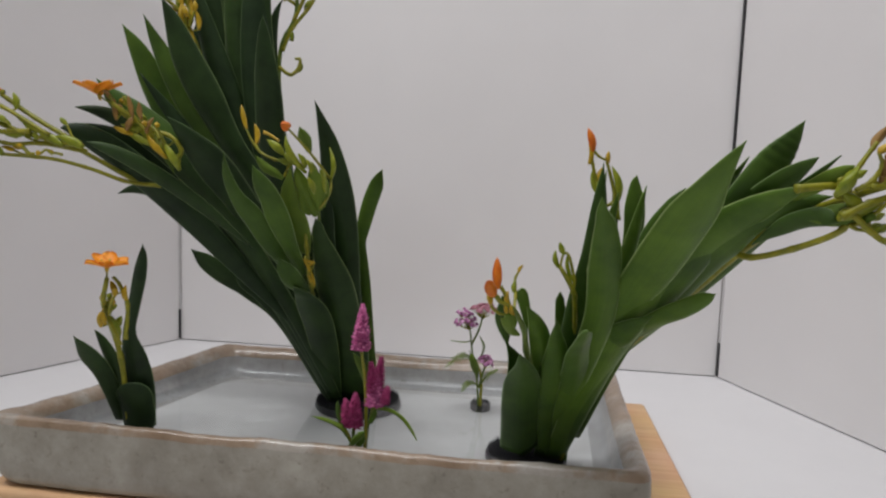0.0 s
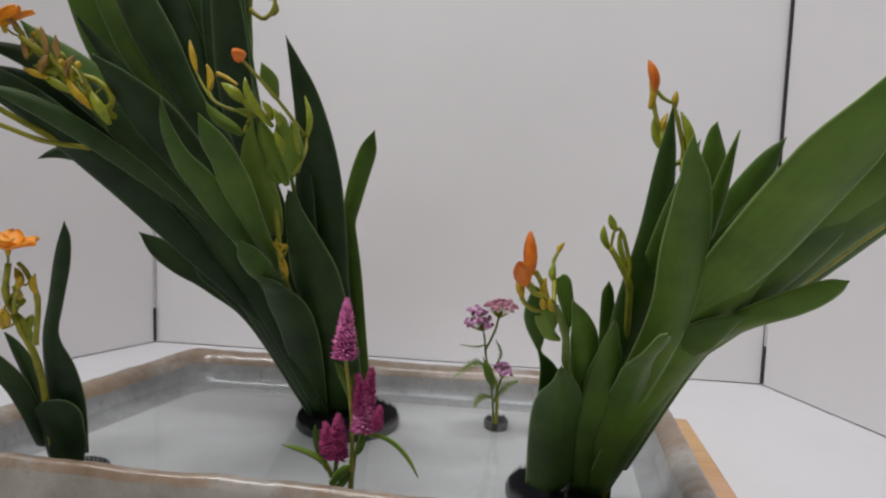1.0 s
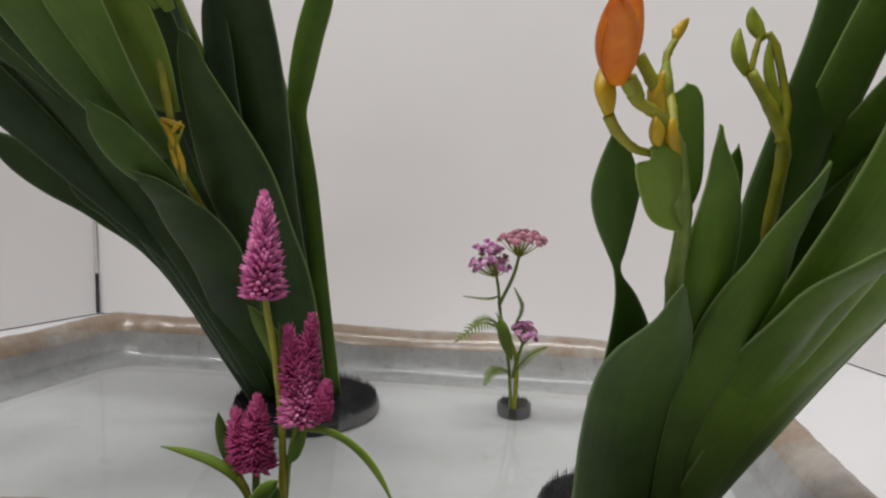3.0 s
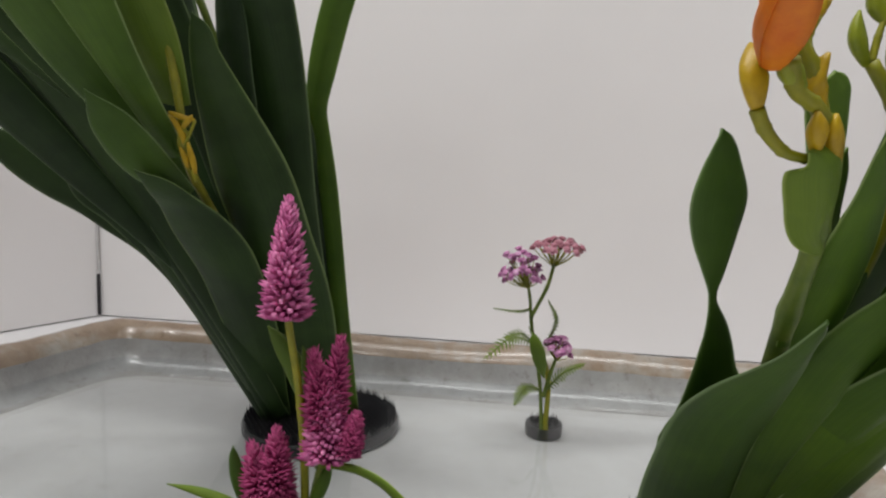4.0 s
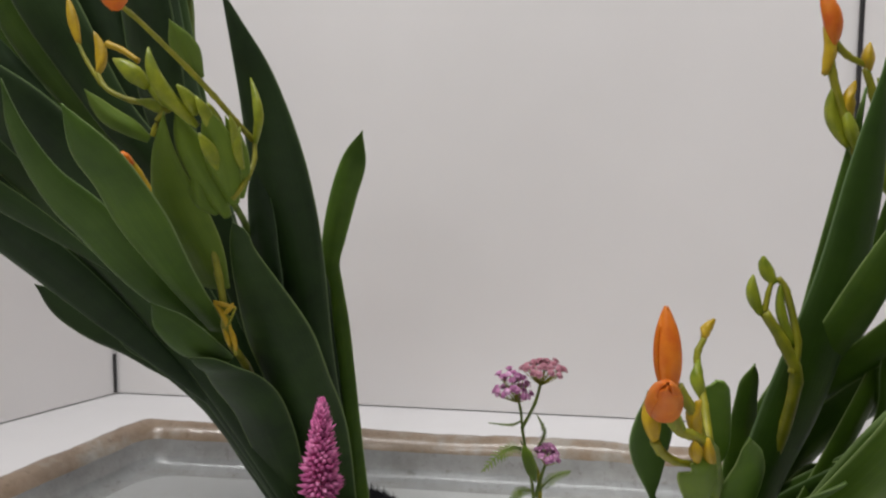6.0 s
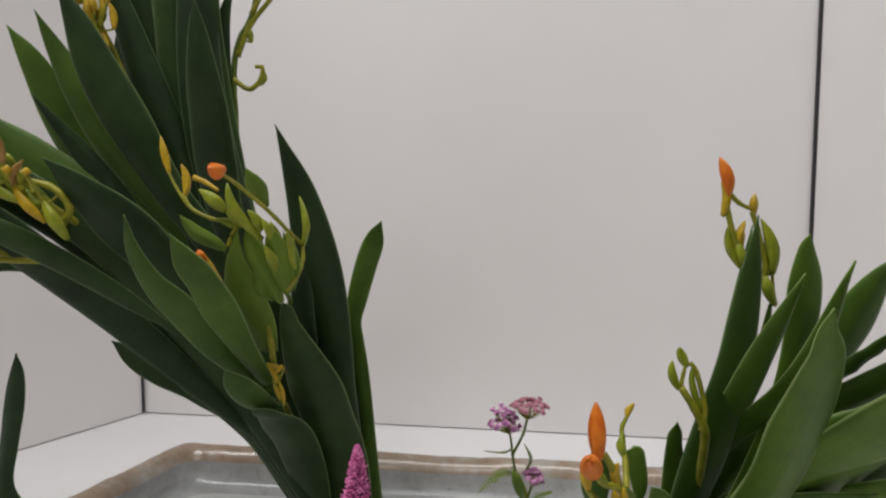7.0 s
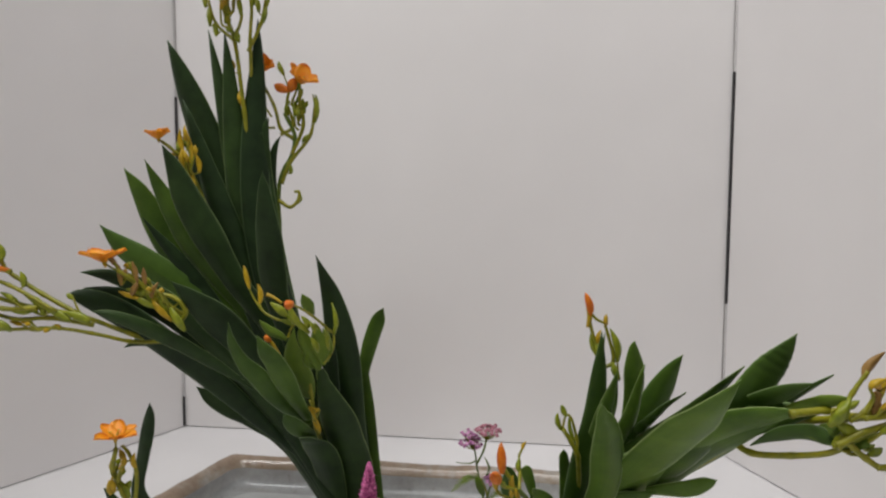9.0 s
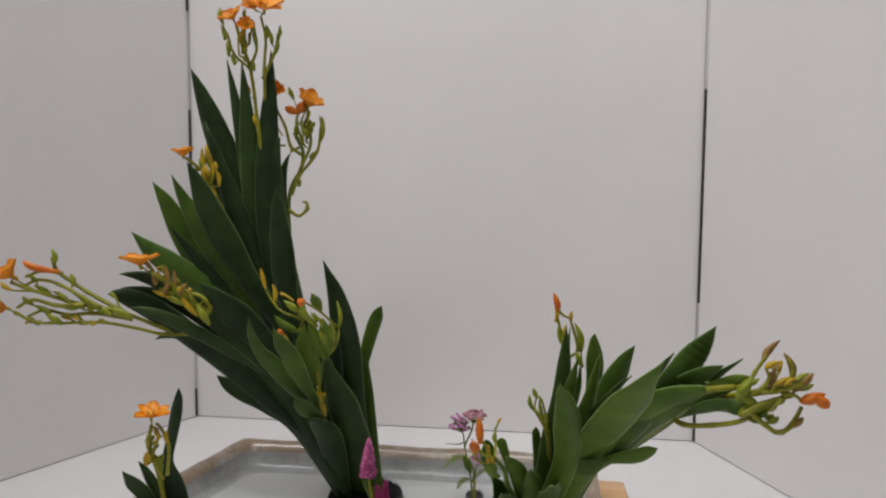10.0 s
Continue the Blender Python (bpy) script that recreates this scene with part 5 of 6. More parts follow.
stalk(leaning, [(-0.265, 0.535, 0.308), (-0.292, 0.535, 0.323), (-0.312, 0.535, 0.336), (-0.322, 0.535, 0.344), (-0.326, 0.535, 0.356)], 0.0020, 0.0015)
stalk(leaning, [(-0.295, 0.530, 0.314), (-0.320, 0.530, 0.313), (-0.341, 0.530, 0.318), (-0.356, 0.530, 0.311)], 0.0020, 0.0015)
stalk(leaning, [(-0.280, 0.530, 0.311), (-0.315, 0.530, 0.331), (-0.335, 0.530, 0.336), (-0.348, 0.530, 0.331)], 0.0017, 0.0013)
stalk(leaning, [(-0.255, 0.535, 0.300), (-0.288, 0.535, 0.305), (-0.314, 0.535, 0.304), (-0.334, 0.535, 0.308), (-0.350, 0.535, 0.302)], 0.0018, 0.0013)
stalk(leaning, [(-0.314, 0.530, 0.342), (-0.332, 0.530, 0.344), (-0.347, 0.530, 0.339)], 0.0017, 0.0013)
stalk(leaning, [(-0.354, 0.520, 0.335), (-0.353, 0.520, 0.337), (-0.352, 0.520, 0.340)], 0.0007, 0.0006)
flower(leaning, (-0.352, 0.520, 0.340), 0.0294, (-0.5, -0.5, 0.7), 0, 0.60)
stalk(leaning, [(-0.352, 0.520, 0.309), (-0.355, 0.520, 0.310), (-0.359, 0.520, 0.312)], 0.0007, 0.0006)
flower(leaning, (-0.359, 0.520, 0.312), 0.0274, (-0.6, -0.6, 0.2), 20, 0.50)
bud(leaning, (-0.315, 0.530, 0.343), (-0.349, 0.530, 0.353), 0.0030, orange_bud)
stalk(leaning, [(-0.324, 0.535, 0.348), (-0.323, 0.532, 0.348), (-0.322, 0.530, 0.349)], 0.0007, 0.0006)
bud(leaning, (-0.322, 0.530, 0.349), (-0.323, 0.530, 0.364), 0.0030, green_bud)
stalk(leaning, [(-0.309, 0.530, 0.328), (-0.307, 0.530, 0.329), (-0.305, 0.530, 0.330)], 0.0007, 0.0006)
bud(leaning, (-0.305, 0.530, 0.330), (-0.307, 0.530, 0.342), 0.0030, green_bud)
stalk(leaning, [(-0.319, 0.535, 0.296), (-0.318, 0.532, 0.295), (-0.316, 0.530, 0.296)], 0.0007, 0.0006)
bud(leaning, (-0.316, 0.530, 0.296), (-0.331, 0.530, 0.306), 0.0040, green_bud)
bud(leaning, (-0.325, 0.530, 0.324), (-0.340, 0.530, 0.331), 0.0030, green_bud)
stalk(leaning, [(-0.299, 0.530, 0.314), (-0.300, 0.530, 0.312), (-0.300, 0.530, 0.311)], 0.0007, 0.0006)
bud(leaning, (-0.300, 0.530, 0.311), (-0.315, 0.530, 0.311), 0.0035, green_bud)
stalk(leaning, [(-0.286, 0.530, 0.315), (-0.288, 0.530, 0.314), (-0.290, 0.530, 0.314)], 0.0007, 0.0006)
bud(leaning, (-0.290, 0.530, 0.314), (-0.305, 0.530, 0.324), 0.0035, green_bud)
stalk(leaning, [(-0.343, 0.530, 0.317), (-0.342, 0.530, 0.315), (-0.341, 0.530, 0.313)], 0.0007, 0.0006)
bud(leaning, (-0.341, 0.530, 0.313), (-0.351, 0.530, 0.321), 0.0030, green_bud)
stalk(leaning, [(-0.327, 0.535, 0.307), (-0.327, 0.532, 0.306), (-0.326, 0.530, 0.306)], 0.0007, 0.0006)
bud(leaning, (-0.326, 0.530, 0.306), (-0.341, 0.530, 0.313), 0.0030, green_bud)
stalk(leaning, [(-0.271, 0.535, 0.303), (-0.271, 0.532, 0.303), (-0.270, 0.530, 0.304)], 0.0007, 0.0006)
bud(leaning, (-0.270, 0.530, 0.304), (-0.290, 0.530, 0.314), 0.0040, green_bud)
stalk(leaning, [(-0.312, 0.530, 0.314), (-0.311, 0.530, 0.316), (-0.310, 0.530, 0.319)], 0.0007, 0.0006)
bud(leaning, (-0.310, 0.530, 0.319), (-0.323, 0.530, 0.326), 0.0025, green_bud)
stalk(leaning, [(-0.335, 0.527, 0.298), (-0.336, 0.528, 0.297), (-0.337, 0.530, 0.295)], 0.0007, 0.0006)
bud(leaning, (-0.337, 0.530, 0.295), (-0.346, 0.530, 0.303), 0.0025, green_bud)
stalk(leaning, [(-0.255, 0.535, 0.300), (-0.255, 0.532, 0.301), (-0.255, 0.530, 0.303)], 0.0007, 0.0006)
bud(leaning, (-0.255, 0.530, 0.303), (-0.275, 0.530, 0.311), 0.0045, green_bud)
stalk(tall, [(-0.091, 0.710, 0.050), (-0.092, 0.710, 0.066), (-0.148, 0.710, 0.272), (-0.155, 0.712, 0.352), (-0.155, 0.712, 0.414), (-0.141, 0.710, 0.444), (-0.138, 0.709, 0.464), (-0.148, 0.709, 0.486)], 0.0026, 0.0020, stem_dark)
stalk(tall, [(-0.152, 0.709, 0.414), (-0.142, 0.709, 0.437), (-0.122, 0.709, 0.463), (-0.117, 0.709, 0.492)], 0.0020, 0.0015)
stalk(tall, [(-0.141, 0.709, 0.444), (-0.129, 0.709, 0.473), (-0.132, 0.709, 0.499), (-0.132, 0.709, 0.511)], 0.0020, 0.0015)
stalk(tall, [(-0.139, 0.709, 0.460), (-0.152, 0.709, 0.470), (-0.158, 0.709, 0.492), (-0.171, 0.709, 0.518)], 0.0020, 0.0015)
stalk(tall, [(-0.152, 0.709, 0.464), (-0.139, 0.709, 0.473), (-0.145, 0.709, 0.495), (-0.143, 0.709, 0.508)], 0.0020, 0.0015)
stalk(tall, [(-0.154, 0.705, 0.397), (-0.143, 0.705, 0.390), (-0.135, 0.705, 0.396), (-0.133, 0.705, 0.405), (-0.138, 0.705, 0.406)], 0.0020, 0.0015)
stalk(tall, [(-0.158, 0.709, 0.471), (-0.175, 0.709, 0.473), (-0.181, 0.709, 0.498), (-0.174, 0.709, 0.500), (-0.161, 0.709, 0.482)], 0.0013, 0.0010)
stalk(tall, [(-0.132, 0.709, 0.511), (-0.132, 0.709, 0.513), (-0.132, 0.709, 0.516)], 0.0007, 0.0006)
flower(tall, (-0.132, 0.709, 0.516), 0.0354, (0.45, -0.45, 0.75), 0, 0.55)
stalk(tall, [(-0.171, 0.709, 0.518), (-0.170, 0.709, 0.522), (-0.169, 0.709, 0.529)], 0.0007, 0.0006)
flower(tall, (-0.169, 0.709, 0.529), 0.0275, (0.3, -0.7, 0.6), 25, 0.40)
bud(tall, (-0.142, 0.709, 0.508), (-0.158, 0.709, 0.515), 0.0046, orange_bud)
bud(tall, (-0.143, 0.709, 0.508), (-0.136, 0.709, 0.522), 0.0052, orange_bud)
stalk(tall, [(-0.120, 0.709, 0.478), (-0.118, 0.709, 0.477), (-0.117, 0.709, 0.476)], 0.0007, 0.0006)
bud(tall, (-0.117, 0.709, 0.476), (-0.119, 0.709, 0.505), 0.0033, green_bud)
stalk(tall, [(-0.129, 0.709, 0.455), (-0.130, 0.709, 0.455), (-0.130, 0.709, 0.457)], 0.0007, 0.0006)
bud(tall, (-0.130, 0.709, 0.457), (-0.122, 0.709, 0.465), 0.0033, green_bud)
bud(tall, (-0.145, 0.709, 0.482), (-0.142, 0.709, 0.499), 0.0033, green_bud)
stalk(tall, [(-0.143, 0.709, 0.508), (-0.145, 0.709, 0.515), (-0.148, 0.709, 0.524)], 0.0007, 0.0006)
bud(tall, (-0.148, 0.709, 0.524), (-0.153, 0.709, 0.538), 0.0033, green_bud)
stalk(tall, [(-0.130, 0.709, 0.481), (-0.133, 0.709, 0.482), (-0.135, 0.709, 0.483)], 0.0007, 0.0006)
bud(tall, (-0.135, 0.709, 0.483), (-0.137, 0.709, 0.499), 0.0033, green_bud)
stalk(tall, [(-0.130, 0.709, 0.486), (-0.129, 0.709, 0.486), (-0.127, 0.709, 0.486)], 0.0007, 0.0006)
bud(tall, (-0.127, 0.709, 0.486), (-0.129, 0.709, 0.501), 0.0033, green_bud)
stalk(tall, [(-0.147, 0.709, 0.426), (-0.145, 0.709, 0.425), (-0.142, 0.709, 0.424)], 0.0007, 0.0006)
bud(tall, (-0.142, 0.709, 0.424), (-0.146, 0.709, 0.437), 0.0033, green_bud)
stalk(tall, [(-0.134, 0.705, 0.403), (-0.133, 0.707, 0.403), (-0.133, 0.709, 0.403)], 0.0007, 0.0006)
bud(tall, (-0.133, 0.709, 0.403), (-0.136, 0.709, 0.393), 0.0033, green_bud)
bud(tall, (-0.118, 0.709, 0.483), (-0.116, 0.709, 0.505), 0.0026, green_bud)
stalk(tall, [(-0.164, 0.710, 0.299), (-0.181, 0.690, 0.468), (-0.189, 0.685, 0.548), (-0.197, 0.680, 0.577), (-0.203, 0.680, 0.599)], 0.0023, 0.0017)
stalk(tall, [(-0.181, 0.712, 0.470), (-0.173, 0.680, 0.547), (-0.171, 0.680, 0.584), (-0.176, 0.680, 0.608)], 0.0019, 0.0014)
stalk(tall, [(-0.175, 0.680, 0.541), (-0.162, 0.680, 0.568), (-0.157, 0.680, 0.590)], 0.0019, 0.0014)
stalk(tall, [(-0.190, 0.680, 0.553), (-0.206, 0.680, 0.568), (-0.213, 0.680, 0.590)], 0.0016, 0.0012)
stalk(tall, [(-0.187, 0.680, 0.556), (-0.181, 0.680, 0.574), (-0.183, 0.680, 0.593), (-0.186, 0.680, 0.605)], 0.0016, 0.0012)
stalk(tall, [(-0.203, 0.680, 0.599), (-0.205, 0.680, 0.602), (-0.206, 0.680, 0.605)], 0.0007, 0.0006)
flower(tall, (-0.206, 0.680, 0.605), 0.0290, (-0.3, -0.6, 0.7), 0, 0.65)
stalk(tall, [(-0.185, 0.680, 0.599), (-0.188, 0.679, 0.597), (-0.191, 0.678, 0.596)], 0.0007, 0.0006)
flower(tall, (-0.191, 0.678, 0.596), 0.0226, (0.2, -0.8, 0.4), 15, 0.60)
stalk(tall, [(-0.176, 0.680, 0.608), (-0.174, 0.680, 0.611), (-0.172, 0.680, 0.615)], 0.0007, 0.0006)
flower(tall, (-0.172, 0.680, 0.615), 0.0391, (0.2, -0.5, 0.9), 10, 0.75)
stalk(tall, [(-0.174, 0.680, 0.611), (-0.179, 0.683, 0.614), (-0.184, 0.685, 0.618)], 0.0007, 0.0006)
flower(tall, (-0.184, 0.685, 0.618), 0.0279, (-0.2, -0.7, 0.6), 40, 0.60)
stalk(tall, [(-0.213, 0.680, 0.590), (-0.215, 0.680, 0.593), (-0.217, 0.680, 0.599)], 0.0007, 0.0006)
bud(tall, (-0.217, 0.680, 0.599), (-0.220, 0.680, 0.618), 0.0032, green_bud)
stalk(tall, [(-0.212, 0.680, 0.586), (-0.214, 0.680, 0.584), (-0.216, 0.680, 0.583)], 0.0007, 0.0006)
bud(tall, (-0.216, 0.680, 0.583), (-0.220, 0.680, 0.599), 0.0032, green_bud)
stalk(tall, [(-0.206, 0.680, 0.568), (-0.209, 0.680, 0.566), (-0.212, 0.680, 0.565)], 0.0007, 0.0006)
bud(tall, (-0.212, 0.680, 0.565), (-0.213, 0.680, 0.583), 0.0032, green_bud)
stalk(tall, [(-0.194, 0.682, 0.568), (-0.196, 0.681, 0.568), (-0.197, 0.680, 0.568)], 0.0007, 0.0006)
bud(tall, (-0.197, 0.680, 0.568), (-0.200, 0.680, 0.590), 0.0038, green_bud)
bud(tall, (-0.181, 0.680, 0.574), (-0.183, 0.680, 0.596), 0.0032, green_bud)
bud(tall, (-0.171, 0.680, 0.584), (-0.170, 0.680, 0.599), 0.0038, green_bud)
stalk(tall, [(-0.160, 0.680, 0.576), (-0.162, 0.680, 0.576), (-0.164, 0.680, 0.578)], 0.0007, 0.0006)
bud(tall, (-0.164, 0.680, 0.578), (-0.166, 0.680, 0.593), 0.0032, green_bud)
stalk(tall, [(-0.159, 0.680, 0.583), (-0.158, 0.680, 0.583), (-0.156, 0.680, 0.584)], 0.0007, 0.0006)
bud(tall, (-0.156, 0.680, 0.584), (-0.155, 0.680, 0.599), 0.0025, green_bud)
bud(tall, (-0.160, 0.680, 0.568), (-0.156, 0.680, 0.584), 0.0032, green_bud)
stalk(tall, [(-0.187, 0.680, 0.556), (-0.186, 0.680, 0.553), (-0.184, 0.680, 0.550)], 0.0007, 0.0006)
bud(tall, (-0.184, 0.680, 0.550), (-0.187, 0.680, 0.562), 0.0038, green_bud)
stalk(tall, [(-0.200, 0.680, 0.563), (-0.203, 0.680, 0.559), (-0.206, 0.680, 0.556)], 0.0007, 0.0006)
bud(tall, (-0.206, 0.680, 0.556), (-0.209, 0.680, 0.568), 0.0032, green_bud)
stalk(tall, [(-0.192, 0.683, 0.558), (-0.191, 0.682, 0.558), (-0.190, 0.680, 0.559)], 0.0007, 0.0006)
bud(tall, (-0.190, 0.680, 0.559), (-0.196, 0.680, 0.565), 0.0032, green_bud)
stalk(tall, [(-0.183, 0.688, 0.495), (-0.184, 0.689, 0.492), (-0.185, 0.690, 0.490)], 0.0007, 0.0006)
bud(tall, (-0.185, 0.690, 0.490), (-0.188, 0.690, 0.505), 0.0038, yellow_bud)
stalk(tall, [(-0.184, 0.689, 0.493), (-0.188, 0.689, 0.494), (-0.191, 0.690, 0.496)], 0.0007, 0.0006)
bud(tall, (-0.191, 0.690, 0.496), (-0.194, 0.690, 0.518), 0.0032, yellow_bud)
stalk(tall, [(-0.186, 0.687, 0.521), (-0.190, 0.688, 0.522), (-0.194, 0.690, 0.524)], 0.0007, 0.0006)
bud(tall, (-0.194, 0.690, 0.524), (-0.196, 0.690, 0.537), 0.0032, yellow_bud)
stalk(tall, [(-0.200, 0.700, 0.326), (-0.228, 0.680, 0.411), (-0.236, 0.670, 0.435), (-0.246, 0.665, 0.446), (-0.255, 0.664, 0.453)], 0.0019, 0.0015)
stalk(tall, [(-0.255, 0.664, 0.453), (-0.256, 0.664, 0.454), (-0.258, 0.664, 0.455)], 0.0007, 0.0006)
flower(tall, (-0.258, 0.664, 0.455), 0.0271, (-0.1, -0.1, 1), 30, 0.65)
stalk(tall, [(-0.233, 0.673, 0.427), (-0.233, 0.671, 0.425), (-0.232, 0.668, 0.423)], 0.0007, 0.0006)
bud(tall, (-0.232, 0.668, 0.423), (-0.237, 0.668, 0.447), 0.0031, yellow_bud)
stalk(tall, [(-0.236, 0.670, 0.435), (-0.231, 0.669, 0.435), (-0.227, 0.668, 0.435)], 0.0007, 0.0006)
bud(tall, (-0.227, 0.668, 0.435), (-0.231, 0.668, 0.460), 0.0031, yellow_bud)
stalk(tall, [(-0.239, 0.668, 0.439), (-0.237, 0.668, 0.440), (-0.235, 0.668, 0.441)], 0.0007, 0.0006)
bud(tall, (-0.235, 0.668, 0.441), (-0.239, 0.668, 0.465), 0.0031, yellow_bud)
stalk(tall, [(-0.229, 0.678, 0.415), (-0.227, 0.673, 0.412), (-0.225, 0.668, 0.411)], 0.0007, 0.0006)
bud(tall, (-0.225, 0.668, 0.411), (-0.231, 0.668, 0.429), 0.0037, yellow_bud)
stalk(tall, [(-0.235, 0.668, 0.441), (-0.232, 0.668, 0.447), (-0.229, 0.668, 0.454)], 0.0007, 0.0006)
bud(tall, (-0.229, 0.668, 0.454), (-0.234, 0.668, 0.469), 0.0025, yellow_bud)
bud(tall, (-0.239, 0.668, 0.441), (-0.251, 0.668, 0.441), 0.0025, yellow_bud)
stalk(tall, [(-0.232, 0.668, 0.423), (-0.227, 0.668, 0.422), (-0.221, 0.668, 0.423)], 0.0007, 0.0006)
bud(tall, (-0.221, 0.668, 0.423), (-0.224, 0.668, 0.441), 0.0031, yellow_bud)
stalk(small, [(-0.252, 0.590, 0.054), (-0.251, 0.575, 0.125), (-0.247, 0.550, 0.165), (-0.244, 0.535, 0.184), (-0.237, 0.528, 0.204)], 0.0024, 0.0018)
stalk(small, [(-0.227, 0.535, 0.155), (-0.225, 0.535, 0.182), (-0.231, 0.535, 0.198), (-0.236, 0.535, 0.204)], 0.0017, 0.0013)
stalk(small, [(-0.244, 0.540, 0.172), (-0.237, 0.540, 0.158), (-0.233, 0.540, 0.149)], 0.0017, 0.0013)
stalk(small, [(-0.237, 0.528, 0.204), (-0.237, 0.528, 0.208), (-0.237, 0.528, 0.212)], 0.0007, 0.0006)
flower(small, (-0.237, 0.528, 0.212), 0.0307, (0.1, -0.15, 1), 15, 0.72)
stalk(small, [(-0.244, 0.535, 0.184), (-0.244, 0.535, 0.183), (-0.243, 0.535, 0.182)], 0.0007, 0.0006)
bud(small, (-0.243, 0.535, 0.182), (-0.244, 0.535, 0.193), 0.0026, yellow_bud)
stalk(small, [(-0.242, 0.540, 0.167), (-0.244, 0.538, 0.165), (-0.246, 0.535, 0.164)], 0.0007, 0.0006)
bud(small, (-0.246, 0.535, 0.164), (-0.244, 0.535, 0.179), 0.0030, yellow_bud)
bud(small, (-0.225, 0.535, 0.185), (-0.226, 0.535, 0.198), 0.0026, yellow_bud)
stalk(small, [(-0.229, 0.535, 0.193), (-0.232, 0.535, 0.191), (-0.234, 0.535, 0.191)], 0.0007, 0.0006)
bud(small, (-0.234, 0.535, 0.191), (-0.238, 0.535, 0.201), 0.0030, yellow_bud)
stalk(small, [(-0.245, 0.537, 0.165), (-0.244, 0.536, 0.165), (-0.243, 0.535, 0.166)], 0.0007, 0.0006)
bud(small, (-0.243, 0.535, 0.166), (-0.245, 0.535, 0.177), 0.0026, yellow_bud)
stalk(small, [(-0.235, 0.540, 0.154), (-0.236, 0.542, 0.153), (-0.238, 0.545, 0.153)], 0.0007, 0.0006)
bud(small, (-0.238, 0.545, 0.153), (-0.246, 0.545, 0.173), 0.0049, green_bud)
stalk(small, [(-0.238, 0.540, 0.161), (-0.239, 0.542, 0.160), (-0.240, 0.545, 0.159)], 0.0007, 0.0006)
bud(small, (-0.240, 0.545, 0.159), (-0.235, 0.545, 0.171), 0.0040, green_bud)
# celosia
stalk(celosia, [(-0.042, 0.557, 0.036), (-0.039, 0.555, 0.078), (-0.039, 0.550, 0.117), (-0.043, 0.545, 0.155)], 0.0016, 0.0012)
stalk(celosia, [(-0.040, 0.560, 0.035), (-0.038, 0.556, 0.078), (-0.031, 0.550, 0.110)], 0.0014, 0.0010, stem_dark)
stalk(celosia, [(-0.051, 0.557, 0.036), (-0.050, 0.556, 0.062), (-0.048, 0.552, 0.087)], 0.0018, 0.0014, stem_dark)
stalk(celosia, [(-0.048, 0.556, 0.057), (-0.051, 0.552, 0.074), (-0.054, 0.550, 0.082)], 0.0009, 0.0007)
celosia_spike(celosia, (-0.043, 0.545, 0.151), (-0.042, 0.544, 0.188), 0.0064, pink_bristle, seed=1)
celosia_spike(celosia, (-0.031, 0.550, 0.104), (-0.030, 0.550, 0.131), 0.0068, pink_bristle, seed=2)
celosia_spike(celosia, (-0.031, 0.551, 0.115), (-0.027, 0.551, 0.143), 0.0030, deep_bristle, 1, seed=5)
celosia_spike(celosia, (-0.032, 0.549, 0.115), (-0.035, 0.549, 0.139), 0.0026, deep_bristle, 1, seed=7)
celosia_spike(celosia, (-0.024, 0.548, 0.107), (-0.021, 0.548, 0.120), 0.0031, deep_bristle, seed=8)
celosia_spike(celosia, (-0.048, 0.552, 0.085), (-0.049, 0.552, 0.100), 0.0060, deep_bristle, seed=3)
celosia_spike(celosia, (-0.048, 0.551, 0.090), (-0.047, 0.551, 0.112), 0.0031, deep_bristle, 1, seed=4)
celosia_spike(celosia, (-0.052, 0.551, 0.089), (-0.055, 0.551, 0.106), 0.0027, deep_bristle, 1, seed=9)
leaf(celosia, (-0.035, 0.552, 0.100), (-0.013, 0.545, 0.099), (0.004, 0.540, 0.080), 0.0044, 30, light=1)
leaf(celosia, (-0.051, 0.552, 0.072), (-0.060, 0.550, 0.086), (-0.083, 0.550, 0.093), 0.0040, 30, light=1)
leaf(celosia, (-0.054, 0.554, 0.076), (-0.060, 0.553, 0.092), (-0.062, 0.552, 0.106), 0.0050, 10, light=.5)
leaf(celosia, (-0.038, 0.556, 0.115), (-0.042, 0.553, 0.132), (-0.050, 0.550, 0.147), 0.0068, 10, light=1)
leaf(celosia, (-0.038, 0.550, 0.117), (-0.037, 0.552, 0.128), (-0.039, 0.550, 0.141), 0.0045, 20, light=1)
leaf(celosia, (-0.051, 0.550, 0.068), (-0.044, 0.545, 0.078), (-0.038, 0.545, 0.084), 0.0061, 10, light=.5)
leaf(celosia, (-0.048, 0.550, 0.065), (-0.042, 0.550, 0.073), (-0.040, 0.550, 0.079), 0.0053, -10, light=.5)
leaf(celosia, (-0.036, 0.552, 0.087), (-0.033, 0.552, 0.093), (-0.030, 0.552, 0.103), 0.0045, 10, light=.5)
# yarrow
stalk(yarrow, [(0.061, 0.714, 0.051), (0.058, 0.712, 0.082), (0.052, 0.710, 0.112), (0.050, 0.708, 0.128), (0.048, 0.706, 0.138)], 0.0011, 0.0008, stem_dark)
stalk(yarrow, [(0.063, 0.714, 0.051), (0.063, 0.712, 0.082), (0.056, 0.710, 0.102)], 0.0016, 0.0012)
stalk(yarrow, [(0.051, 0.708, 0.118), (0.058, 0.702, 0.136), (0.061, 0.700, 0.149)], 0.0012, 0.0009, stem_dark)
stalk(yarrow, [(0.061, 0.713, 0.071), (0.064, 0.710, 0.086), (0.066, 0.707, 0.095)], 0.0013, 0.0009, stem_dark)
